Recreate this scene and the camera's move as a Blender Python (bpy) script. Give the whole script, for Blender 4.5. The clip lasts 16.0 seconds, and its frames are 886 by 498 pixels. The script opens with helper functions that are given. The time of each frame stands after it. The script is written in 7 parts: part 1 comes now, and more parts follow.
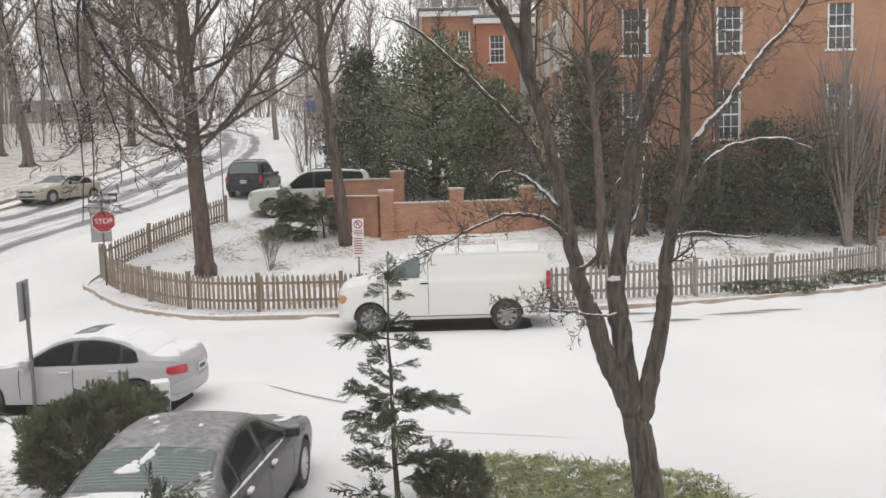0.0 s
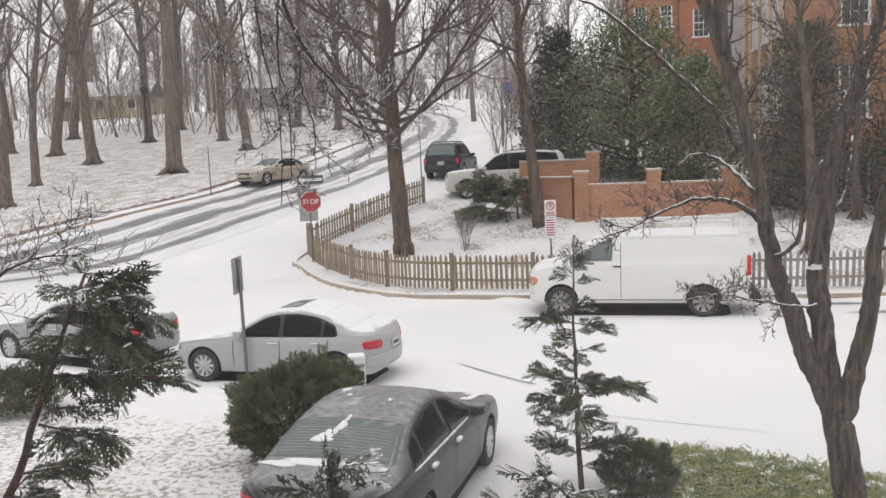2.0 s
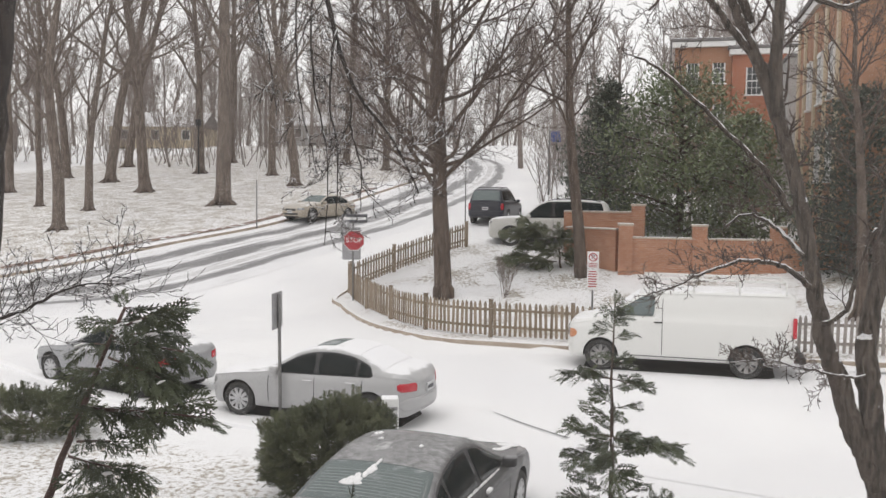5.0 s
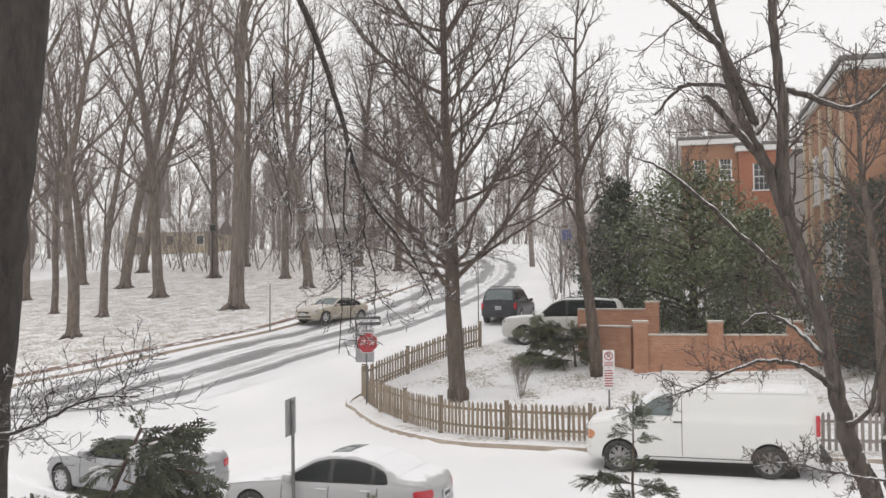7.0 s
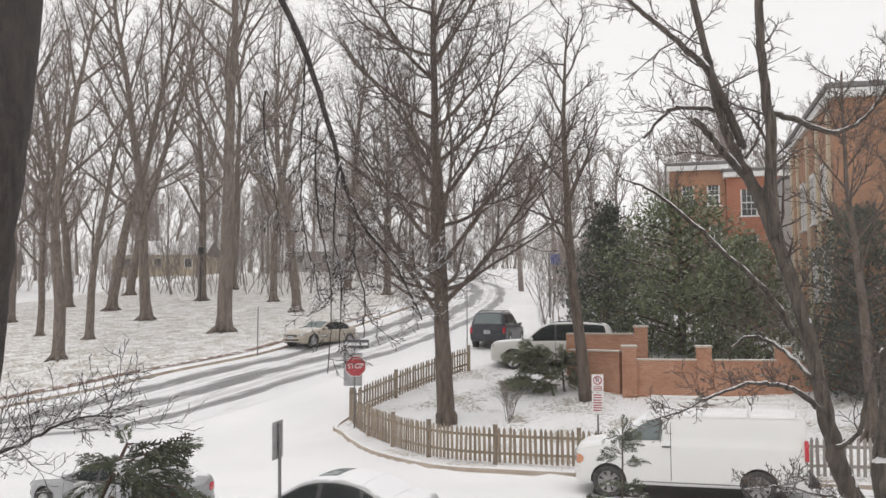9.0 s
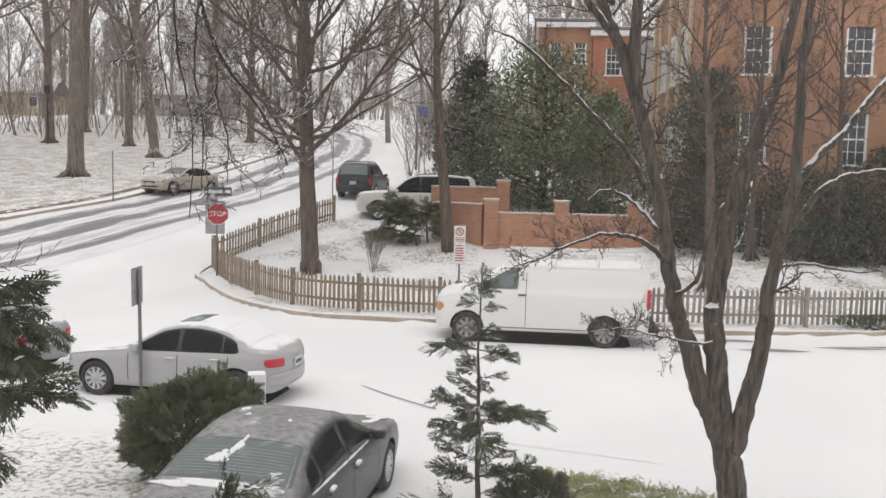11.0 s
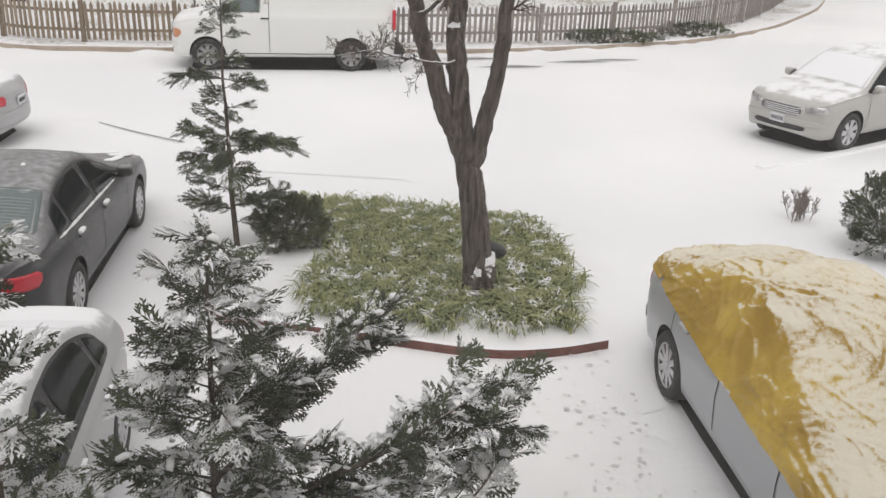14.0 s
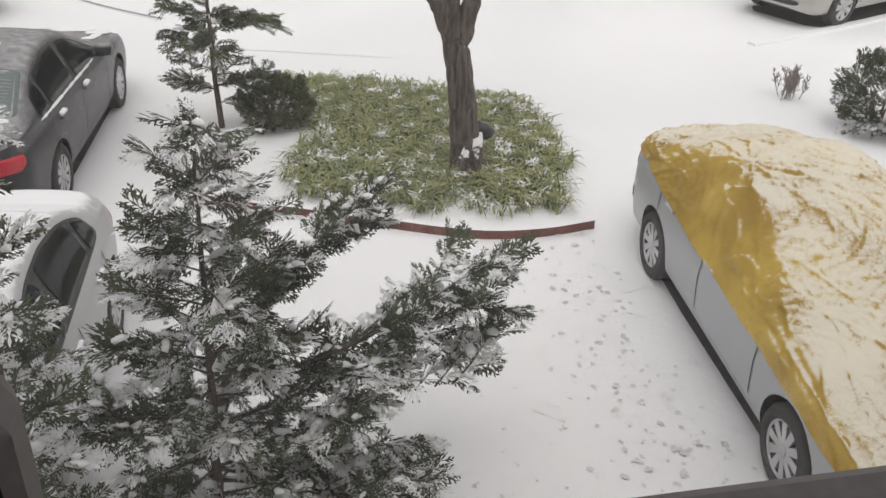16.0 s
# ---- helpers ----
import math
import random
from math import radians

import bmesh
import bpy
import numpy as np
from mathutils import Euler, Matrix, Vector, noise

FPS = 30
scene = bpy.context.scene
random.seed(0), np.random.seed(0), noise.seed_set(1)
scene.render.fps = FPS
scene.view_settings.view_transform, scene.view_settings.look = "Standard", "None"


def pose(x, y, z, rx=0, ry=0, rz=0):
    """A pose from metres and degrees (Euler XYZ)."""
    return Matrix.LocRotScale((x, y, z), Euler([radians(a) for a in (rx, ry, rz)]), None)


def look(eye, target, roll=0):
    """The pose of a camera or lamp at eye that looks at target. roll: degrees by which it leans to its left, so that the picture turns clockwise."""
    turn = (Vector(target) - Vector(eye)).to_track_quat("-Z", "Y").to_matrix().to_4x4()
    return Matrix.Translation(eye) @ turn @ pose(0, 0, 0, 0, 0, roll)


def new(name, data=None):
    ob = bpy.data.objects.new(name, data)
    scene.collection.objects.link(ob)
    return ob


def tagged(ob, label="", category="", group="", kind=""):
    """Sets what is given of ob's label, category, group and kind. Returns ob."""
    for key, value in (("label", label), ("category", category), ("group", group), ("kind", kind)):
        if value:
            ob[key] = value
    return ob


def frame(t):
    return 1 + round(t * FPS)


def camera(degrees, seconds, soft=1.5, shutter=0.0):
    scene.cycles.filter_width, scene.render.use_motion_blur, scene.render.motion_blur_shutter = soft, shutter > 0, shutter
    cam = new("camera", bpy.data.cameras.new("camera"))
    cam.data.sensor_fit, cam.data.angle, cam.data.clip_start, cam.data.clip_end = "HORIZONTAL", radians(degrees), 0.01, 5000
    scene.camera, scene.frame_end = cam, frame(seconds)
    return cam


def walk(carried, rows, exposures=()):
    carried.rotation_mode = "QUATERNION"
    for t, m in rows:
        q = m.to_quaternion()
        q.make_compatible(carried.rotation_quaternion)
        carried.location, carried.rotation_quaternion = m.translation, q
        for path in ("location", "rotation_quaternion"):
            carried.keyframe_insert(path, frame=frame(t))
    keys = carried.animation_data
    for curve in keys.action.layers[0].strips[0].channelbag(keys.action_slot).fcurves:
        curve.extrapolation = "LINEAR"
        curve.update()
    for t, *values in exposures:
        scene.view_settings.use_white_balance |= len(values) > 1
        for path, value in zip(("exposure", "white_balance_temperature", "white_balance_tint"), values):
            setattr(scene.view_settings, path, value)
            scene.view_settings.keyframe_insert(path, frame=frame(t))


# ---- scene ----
cam = camera(53.24, 16.0, soft=1.5)
# seconds, eye x y z, turn to the left, tilt, roll
PATH = [
    (0, -0.101, 0.001, 4.314, -1.30, -5.73, -1.55),
    (0.5, -0.031, -0.030, 4.402, 5.06, -6.14, -0.30),
    (1, -0.006, -0.037, 4.387, 7.70, -6.31, -0.69),
    (1.5, 0.011, -0.018, 4.380, 9.97, -6.64, -1.42),
    (2, 0.031, -0.005, 4.345, 11.50, -6.59, -2.18),
    (2.5, 0.019, 0.014, 4.343, 13.51, -6.69, -2.12),
    (3, 0.002, 0.027, 4.344, 15.41, -5.29, -1.93),
    (3.2, -0.002, 0.021, 4.308, 16.72, -4.57, -1.12),
    (5.3, 0.024, 0.039, 4.378, 13.76, -3.52, 0.55),
    (5.5, 0.010, 0.039, 4.378, 13.95, -3.15, 0.08),
    (6, 0.023, 0.049, 4.384, 15.12, -0.80, 0.07),
    (6.5, 0.024, 0.038, 4.391, 15.26, 0.87, -0.13),
    (7, 0.014, 0.022, 4.431, 14.96, 2.68, -0.41),
    (7.5, 0.001, 0.015, 4.437, 14.85, 4.05, -0.40),
    (8, 0.007, 0.007, 4.459, 15.03, 4.79, -0.42),
    (8.2, 0.010, 0.011, 4.453, 15.10, 4.83, -0.56),
    (10.3, -0.012, 0.041, 4.313, 9.40, -2.08, 1.03),
    (10.5, -0.009, 0.038, 4.312, 7.76, -3.76, 0.60),
    (11, 0.003, 0.003, 4.361, 5.49, -5.22, 1.38),
    (11.5, -0.014, 0.032, 4.339, 3.30, -4.85, 1.48),
    (12, -0.016, 0.001, 4.340, -0.14, -7.48, 1.61),
    (12.5, 0.010, -0.023, 4.380, -3.67, -11.67, -0.14),
    (13, -0.005, -0.024, 4.392, -5.54, -15.31, 0.62),
    (13.5, 0.009, -0.044, 4.381, -9.58, -18.06, 2.70),
    (14, -0.000, -0.045, 4.382, -11.50, -22.41, 2.36),
    (14.5, 0.002, -0.048, 4.379, -11.28, -24.12, 2.00),
    (15, -0.003, -0.042, 4.395, -11.82, -26.22, 2.53),
    (15.5, 0.004, -0.061, 4.375, -13.01, -28.11, 2.83),
    (16, -0.007, -0.045, 4.410, -12.81, -30.21, 2.66),
]
walk(cam, [(t, pose(x, y, z, 90 + p, 0, w) @ pose(0, 0, 0, 0, 0, r)) for t, x, y, z, w, p, r in PATH])

# ---- light ----
world = bpy.data.worlds.new("snow_sky")
scene.world = world
world.use_nodes = True
wn, wl = world.node_tree.nodes, world.node_tree.links
wn.clear()
sky = wn.new("ShaderNodeTexSky")
sky.sky_type = "NISHITA"
sky.sun_disc = False
sky.sun_elevation, sky.sun_rotation = radians(48), radians(200)
cloud = wn.new("ShaderNodeMix")
cloud.data_type = "RGBA"
cloud.inputs["Factor"].default_value = 0.93
cloud.inputs["B"].default_value = (9.75, 9.5, 9.35, 1)
back = wn.new("ShaderNodeBackground")
back.inputs["Strength"].default_value = 0.1
wout = wn.new("ShaderNodeOutputWorld")
wl.new(sky.outputs["Color"], cloud.inputs["A"])
wl.new(cloud.outputs["Result"], back.inputs["Color"])
wl.new(back.outputs["Background"], wout.inputs["Surface"])
sun = new("sun", bpy.data.lights.new("sun", "SUN"))
sun.data.energy, sun.data.angle, sun.data.color = 0.6, radians(40), (1.0, 0.97, 0.93)
sun.matrix_world = look((0, 0, 60), (10, 25, 0))
scene.view_settings.exposure = 0.05


# ---- materials ----
class Nodes:
    """A small wrapper for a material's node tree."""

    def __init__(self, name):
        self.m = bpy.data.materials.new(name)
        self.m.use_nodes = True
        self.t = self.m.node_tree
        self.b = self.t.nodes["Principled BSDF"]

    def put(self, value, socket):
        if isinstance(value, bpy.types.NodeSocket):
            self.t.links.new(value, socket)
        elif isinstance(value, tuple) and len(value) == 3:
            socket.default_value = (*value, 1) if len(socket.default_value) == 4 else value
        else:
            socket.default_value = value

    def math(self, op, a, b=0.0, c=0.0):
        n = self.t.nodes.new("ShaderNodeMath")
        n.operation = op
        for v, s in zip((a, b, c), n.inputs):
            self.put(v, s)
        return n.outputs[0]

    def ramp(self, v, lo, hi):
        n = self.t.nodes.new("ShaderNodeMapRange")
        n.interpolation_type = "SMOOTHSTEP"
        self.put(v, n.inputs["Value"])
        self.put(lo, n.inputs["From Min"])
        self.put(hi, n.inputs["From Max"])
        return n.outputs["Result"]

    def where(self):
        return self.t.nodes.new("ShaderNodeNewGeometry").outputs["Position"]

    def up(self):
        g = self.t.nodes.new("ShaderNodeNewGeometry")
        s = self.t.nodes.new("ShaderNodeSeparateXYZ")
        self.t.links.new(g.outputs["Normal"], s.inputs[0])
        return s.outputs["Z"]

    def local(self):
        return self.t.nodes.new("ShaderNodeTexCoord").outputs["Object"]

    def scaled(self, v, s):
        n = self.t.nodes.new("ShaderNodeVectorMath")
        n.operation = "MULTIPLY"
        self.put(v, n.inputs[0])
        self.put(s, n.inputs[1])
        return n.outputs[0]

    def noise(self, v, scale, detail=3.0, rough=0.55):
        n = self.t.nodes.new("ShaderNodeTexNoise")
        self.put(v, n.inputs["Vector"])
        n.inputs["Scale"].default_value, n.inputs["Detail"].default_value, n.inputs["Roughness"].default_value = scale, detail, rough
        return n.outputs["Fac"]

    def mix(self, f, a, b):
        n = self.t.nodes.new("ShaderNodeMix")
        n.data_type = "RGBA"
        self.put(f, n.inputs["Factor"])
        self.put(a, n.inputs["A"])
        self.put(b, n.inputs["B"])
        return n.outputs["Result"]

    def attr(self, name):
        n = self.t.nodes.new("ShaderNodeAttribute")
        n.attribute_name = name
        return n.outputs["Fac"]

    def rand(self):
        return self.t.nodes.new("ShaderNodeObjectInfo").outputs["Random"]

    def island(self):
        return self.t.nodes.new("ShaderNodeNewGeometry").outputs["Random Per Island"]

    def bump(self, h, strength, dist):
        n = self.t.nodes.new("ShaderNodeBump")
        n.inputs["Strength"].default_value, n.inputs["Distance"].default_value = strength, dist
        self.put(h, n.inputs["Height"])
        self.t.links.new(n.outputs["Normal"], self.b.inputs["Normal"])

    def end(self, color, rough=0.6, metal=0.0, **more):
        self.put(color, self.b.inputs["Base Color"])
        self.put(rough, self.b.inputs["Roughness"])
        self.put(metal, self.b.inputs["Metallic"])
        for k, v in more.items():
            self.put(v, self.b.inputs[k.replace("_", " ")])
        return self.m


SNOW = (0.86, 0.86, 0.875)


def surface(name, a, b, rough=0.7, metal=0.0, scale=6.0, fine=60.0, bump=0.3, depth=0.004, snow=None, snow_scale=5.0, spread=0.5, vary=0.0, stretch=(1, 1, 1), **more):
    """Two colours mixed at two scales, fine relief, and, where given, snow on what faces up beyond a limit."""
    n = Nodes(name)
    p = n.scaled(n.local(), stretch)
    coarse, grain = n.noise(p, scale, 4), n.noise(p, fine, 3)
    f = n.math("ADD", n.math("MULTIPLY", coarse, 0.65), n.math("MULTIPLY", grain, 0.35))
    c = n.mix(n.ramp(f, 0.33, 0.67), a, b)
    if vary:
        c = n.mix(n.math("MULTIPLY", n.rand(), vary), c, tuple(v * 0.45 for v in a))
    r = rough
    if snow is not None:
        w = n.where()
        k = n.math("ADD", n.up(), n.math("MULTIPLY", n.math("SUBTRACT", n.noise(w, snow_scale, 4, 0.65), 0.5), spread * 2))
        s = n.ramp(k, snow, snow + 0.12)
        c = n.mix(s, c, SNOW)
        r = n.math("ADD", n.math("MULTIPLY", s, 0.75 - rough), rough)
        metal = n.math("MULTIPLY", n.math("SUBTRACT", 1.0, s), metal)
    if bump:
        n.bump(f, bump, depth)
    return n.end(c, r, metal, **more)


def ground_snow():
    n = Nodes("ground_snow")
    w = n.where()
    big, mid, fine, speck = n.noise(w, 0.16, 4), n.noise(w, 1.3, 4), n.noise(w, 14, 3), n.noise(w, 9.0, 5, 0.75)
    c = n.mix(n.ramp(big, 0.35, 0.65), (0.80, 0.80, 0.815), (0.88, 0.88, 0.885))
    c = n.mix(n.math("MULTIPLY", n.ramp(mid, 0.5, 0.75), 0.35), c, (0.72, 0.71, 0.72))
    lit = n.attr("litter")
    k = n.math("ADD", n.math("MULTIPLY", speck, 0.75), n.math("MULTIPLY", mid, 0.25))
    k = n.ramp(k, n.math("SUBTRACT", 0.72, n.math("MULTIPLY", lit, 0.38)), n.math("SUBTRACT", 0.82, n.math("MULTIPLY", lit, 0.38)))
    earth = n.mix(n.ramp(fine, 0.4, 0.6), (0.27, 0.235, 0.19), (0.42, 0.38, 0.32))
    c = n.mix(n.math("MULTIPLY", k, n.ramp(lit, 0.02, 0.3)), c, earth)
    wet = n.attr("slush")
    streak = n.noise(w, 2.6, 5, 0.7)
    k2 = n.ramp(n.math("ADD", streak, n.math("MULTIPLY", wet, 0.9)), 0.72, 1.12)
    c = n.mix(n.math("MULTIPLY", k2, n.ramp(wet, 0.0, 0.35)), c, (0.26, 0.255, 0.26))
    n.bump(n.math("ADD", n.math("MULTIPLY", mid, 0.6), n.math("MULTIPLY", fine, 0.4)), 0.35, 0.03)
    return n.end(c, 0.8)


def slush(name, lo, hi, dark, pale):
    """Tyre tracks: wet asphalt that shows through streaky snow; faded at the ribbon's rims."""
    n = Nodes(name)
    uv = n.t.nodes.new("ShaderNodeUVMap").outputs["UV"]
    s = n.t.nodes.new("ShaderNodeSeparateXYZ")
    n.t.links.new(uv, s.inputs[0])
    across = n.math("ABSOLUTE", n.math("SUBTRACT", s.outputs["X"], 0.5))
    streak = n.noise(n.scaled(uv, (9.0, 0.35, 1.0)), 1.0, 5, 0.65)
    blot = n.noise(n.where(), 0.5, 3)
    k = n.math("SUBTRACT", n.math("ADD", n.math("MULTIPLY", streak, 0.95), n.math("MULTIPLY", blot, 0.55)), n.math("MULTIPLY", across, 0.95))
    f = n.ramp(k, lo, hi)
    c = n.mix(f, (0.80, 0.80, 0.815), n.mix(n.noise(n.where(), 7, 4), dark, pale))
    return n.end(c, n.math("SUBTRACT", 0.8, n.math("MULTIPLY", f, 0.3)))


def brickwork(name, a, b, mortar, snow=None, scale=1.0):
    n = Nodes(name)
    t = n.t.nodes.new("ShaderNodeTexBrick")
    geo = n.t.nodes.new("ShaderNodeUVMap").outputs["UV"]
    n.put(n.scaled(geo, (scale, scale, scale)), t.inputs["Vector"])
    n.put(a, t.inputs["Color1"])
    n.put(b, t.inputs["Color2"])
    n.put(mortar, t.inputs["Mortar"])
    for k, v in (("Scale", 1.0), ("Mortar Size", 0.008), ("Brick Width", 0.215), ("Row Height", 0.075), ("Bias", -0.1)):
        t.inputs[k].default_value = v
    w = n.where()
    blot = n.noise(w, 0.9, 5)
    c = n.mix(n.math("MULTIPLY", n.ramp(blot, 0.4, 0.7), 0.45), t.outputs["Color"], tuple(v * 0.55 for v in a))
    c = n.mix(n.math("MULTIPLY", n.noise(w, 30, 2), 0.3), c, tuple(min(v * 1.3, 1) for v in b))
    if snow is not None:
        c = n.mix(n.ramp(n.up(), 0.6, 0.75), c, SNOW)
    n.bump(t.outputs["Fac"], -0.4, 0.006)
    return n.end(c, 0.85)


def paint(name, color, rough=0.3, snow=0.75, snow_scale=3.0, spread=0.35, metal=0.0, flake=0.06, frost=0.2):
    n = Nodes(name)
    dust = n.noise(n.local(), 3.0, 5, 0.65)
    c = n.mix(n.math("MULTIPLY", n.ramp(dust, 0.4, 0.75), 0.25), color, tuple(v * 0.7 + 0.09 for v in color))
    c = n.mix(n.math("MULTIPLY", n.noise(n.local(), 220, 2), flake), c, (0.8, 0.8, 0.8))
    c = n.mix(n.math("MULTIPLY", n.ramp(n.up(), 0.25, 0.95), n.math("MULTIPLY", n.noise(n.where(), 12, 4), frost * 2)), c, (0.8, 0.8, 0.81))
    k = n.math("ADD", n.up(), n.math("MULTIPLY", n.math("SUBTRACT", n.noise(n.where(), snow_scale, 5, 0.6), 0.5), spread * 2))
    s = n.ramp(k, snow, snow + 0.2)
    c = n.mix(s, c, (0.85, 0.85, 0.865))
    n.bump(n.math("MULTIPLY", s, n.noise(n.where(), 9, 3)), 0.3, 0.02)
    return n.end(c, n.math("ADD", rough, n.math("MULTIPLY", s, 0.8 - rough)), n.math("MULTIPLY", n.math("SUBTRACT", 1.0, s), metal), Specular_IOR_Level=0.16, Coat_Weight=n.math("MULTIPLY", n.math("SUBTRACT", 1.0, s), 0.04))


def frosty(name, color, snow=0.5, spread=0.4, rough=0.06):
    n = Nodes(name)
    k = n.math("ADD", n.up(), n.math("MULTIPLY", n.math("SUBTRACT", n.noise(n.where(), 4.0, 5, 0.65), 0.5), spread * 2))
    s = n.ramp(k, snow, snow + 0.35)
    c = n.mix(s, color, (0.84, 0.84, 0.86))
    return n.end(c, n.math("ADD", rough, n.math("MULTIPLY", s, 0.6)), 0.0, IOR=1.4, Specular_IOR_Level=0.12)


M = {}
M["ground"] = ground_snow()
M["slush"] = slush("slush", 0.36, 0.62, (0.13, 0.13, 0.135), (0.30, 0.295, 0.30))
M["slush_light"] = slush("thin_slush", 0.30, 0.75, (0.46, 0.455, 0.455), (0.62, 0.615, 0.62))
M["asphalt"] = surface("bare_asphalt", (0.045, 0.044, 0.044), (0.085, 0.083, 0.082), 0.85, scale=3, fine=60)
M["kerb"] = surface("kerb_concrete", (0.30, 0.24, 0.19), (0.44, 0.38, 0.31), 0.85, scale=2, fine=40, snow=0.82, snow_scale=2.0, spread=0.3)
M["concrete"] = surface("concrete", (0.42, 0.40, 0.37), (0.55, 0.53, 0.50), 0.9, snow=0.7)
M["dirt"] = surface("brown_earth", (0.16, 0.10, 0.08), (0.26, 0.18, 0.14), 0.95, scale=3, fine=30, snow=1.02, snow_scale=2.2, spread=0.6)
M["fence"] = surface("weathered_fence_wood", (0.23, 0.175, 0.125), (0.36, 0.29, 0.215), 0.85, scale=4, fine=50, bump=0.5, snow=0.75, vary=0.55, stretch=(6, 6, 1))
M["fence_grey"] = surface("grey_fence_wood", (0.24, 0.21, 0.19), (0.37, 0.335, 0.31), 0.85, scale=4, fine=50, bump=0.5, snow=0.75, vary=0.5, stretch=(6, 6, 1))
M["brick"] = brickwork("orange_brick", (0.33, 0.135, 0.075), (0.47, 0.23, 0.135), (0.42, 0.34, 0.27), snow=True)
M["brick_house"] = brickwork("brown_brick", (0.34, 0.17, 0.10), (0.42, 0.225, 0.14), (0.39, 0.25, 0.17), snow=True)
M["brick_red"] = brickwork("red_brick", (0.36, 0.12, 0.07), (0.46, 0.19, 0.11), (0.42, 0.25, 0.18), snow=True)
M["cap"] = surface("snowy_cap", (0.40, 0.34, 0.28), (0.55, 0.47, 0.38), 0.85, snow=0.55)
M["trim"] = surface("white_trim", (0.74, 0.74, 0.73), (0.84, 0.84, 0.83), 0.5, snow=0.8)
M["tan_trim"] = surface("cream_trim", (0.52, 0.43, 0.30), (0.62, 0.53, 0.39), 0.6)
M["pane"] = surface("window_pane", (0.05, 0.055, 0.06), (0.12, 0.125, 0.13), 0.06, scale=1.2, fine=3, bump=0)
M["roof"] = surface("snowy_roof", (0.14, 0.13, 0.13), (0.22, 0.21, 0.20), 0.9, snow=0.35)
M["bark"] = surface("dark_bark", (0.060, 0.045, 0.037), (0.15, 0.115, 0.092), 0.95, scale=7, fine=26, bump=1.0, depth=0.03, snow=0.86, snow_scale=3.0, spread=0.35, stretch=(1, 1, 0.25))
M["bark_near"] = surface("furrowed_bark", (0.032, 0.026, 0.022), (0.15, 0.122, 0.102), 0.95, scale=26, fine=80, bump=1.0, depth=0.03, snow=0.42, snow_scale=9.0, spread=0.85, stretch=(1, 1, 0.13))
M["twig"] = surface("twig_bark", (0.060, 0.044, 0.038), (0.13, 0.10, 0.085), 0.95, bump=0, snow=0.95, snow_scale=4.0, spread=0.3)
# distance haze put into the twig colour; some nearer shrubs share it
M["twig_hazed"] = surface("haze_pale_twigs", (0.20, 0.165, 0.15), (0.30, 0.26, 0.235), 0.95, bump=0, snow=1.0, snow_scale=4.0, spread=0.3)
M["bark_red"] = surface("reddish_bark", (0.075, 0.042, 0.036), (0.16, 0.10, 0.085), 0.9, scale=12, fine=50, bump=0.6, snow=0.9, spread=0.3)
M["cedar"] = surface("cedar_spray", (0.034, 0.048, 0.026), (0.10, 0.118, 0.058), 0.75, scale=3, fine=30, bump=0, snow=1.0, snow_scale=4.0, spread=0.9)
M["cedar_snowy"] = surface("snowy_cedar_spray", (0.030, 0.042, 0.024), (0.095, 0.115, 0.058), 0.75, scale=3, fine=30, bump=0, snow=0.78, snow_scale=5.0, spread=1.25)
M["pine"] = surface("pine_needles", (0.085, 0.10, 0.060), (0.18, 0.19, 0.115), 0.7, scale=3, fine=30, bump=0, snow=1.0, snow_scale=5.0, spread=0.6)
M["yew"] = surface("yew_needles", (0.060, 0.072, 0.040), (0.16, 0.17, 0.092), 0.8, scale=2, fine=25, bump=0, snow=1.02, snow_scale=5.0, spread=0.8)
M["magnolia"] = surface("dark_evergreen_leaf", (0.095, 0.12, 0.062), (0.20, 0.235, 0.12), 0.5, scale=0.8, fine=20, bump=0, snow=1.02, snow_scale=7.0, spread=0.8)
M["magnolia_dark"] = surface("deep_evergreen_leaf", (0.042, 0.052, 0.040), (0.090, 0.105, 0.075), 0.55, scale=0.8, fine=20, bump=0, snow=1.22, snow_scale=6.0, spread=0.9)
M["grass"] = surface("lilyturf_blade", (0.115, 0.15, 0.050), (0.37, 0.37, 0.17), 0.6, scale=5, fine=40, bump=0, snow=1.02, snow_scale=4.0, spread=0.65)
M["snow"] = surface("lying_snow", (0.84, 0.84, 0.855), (0.89, 0.89, 0.895), 0.8, scale=8, fine=50, bump=0.4, depth=0.01)
M["tyre"] = surface("tyre_rubber", (0.018, 0.018, 0.018), (0.05, 0.048, 0.046), 0.8, snow=1.0, spread=0.4)
M["rim"] = surface("alloy_rim", (0.42, 0.42, 0.43), (0.60, 0.60, 0.61), 0.3, 0.8, bump=0)
M["rim_dark"] = surface("steel_rim", (0.20, 0.20, 0.20), (0.38, 0.37, 0.36), 0.4, 0.7, bump=0)
M["black"] = surface("black_plastic", (0.014, 0.014, 0.015), (0.035, 0.035, 0.036), 0.5, bump=0)
M["chrome"] = surface("chrome", (0.62, 0.62, 0.63), (0.75, 0.75, 0.76), 0.15, 1.0, bump=0)
M["tail"] = surface("red_lamp", (0.42, 0.02, 0.03), (0.55, 0.04, 0.06), 0.15, bump=0)
M["head"] = surface("clear_lamp", (0.22, 0.22, 0.22), (0.62, 0.62, 0.62), 0.1, 0.5, bump=0)
M["amber"] = surface("amber_lamp", (0.50, 0.20, 0.10), (0.6, 0.3, 0.16), 0.2, bump=0)
M["plate"] = surface("number_plate", (0.55, 0.56, 0.58), (0.66, 0.67, 0.68), 0.4, bump=0)
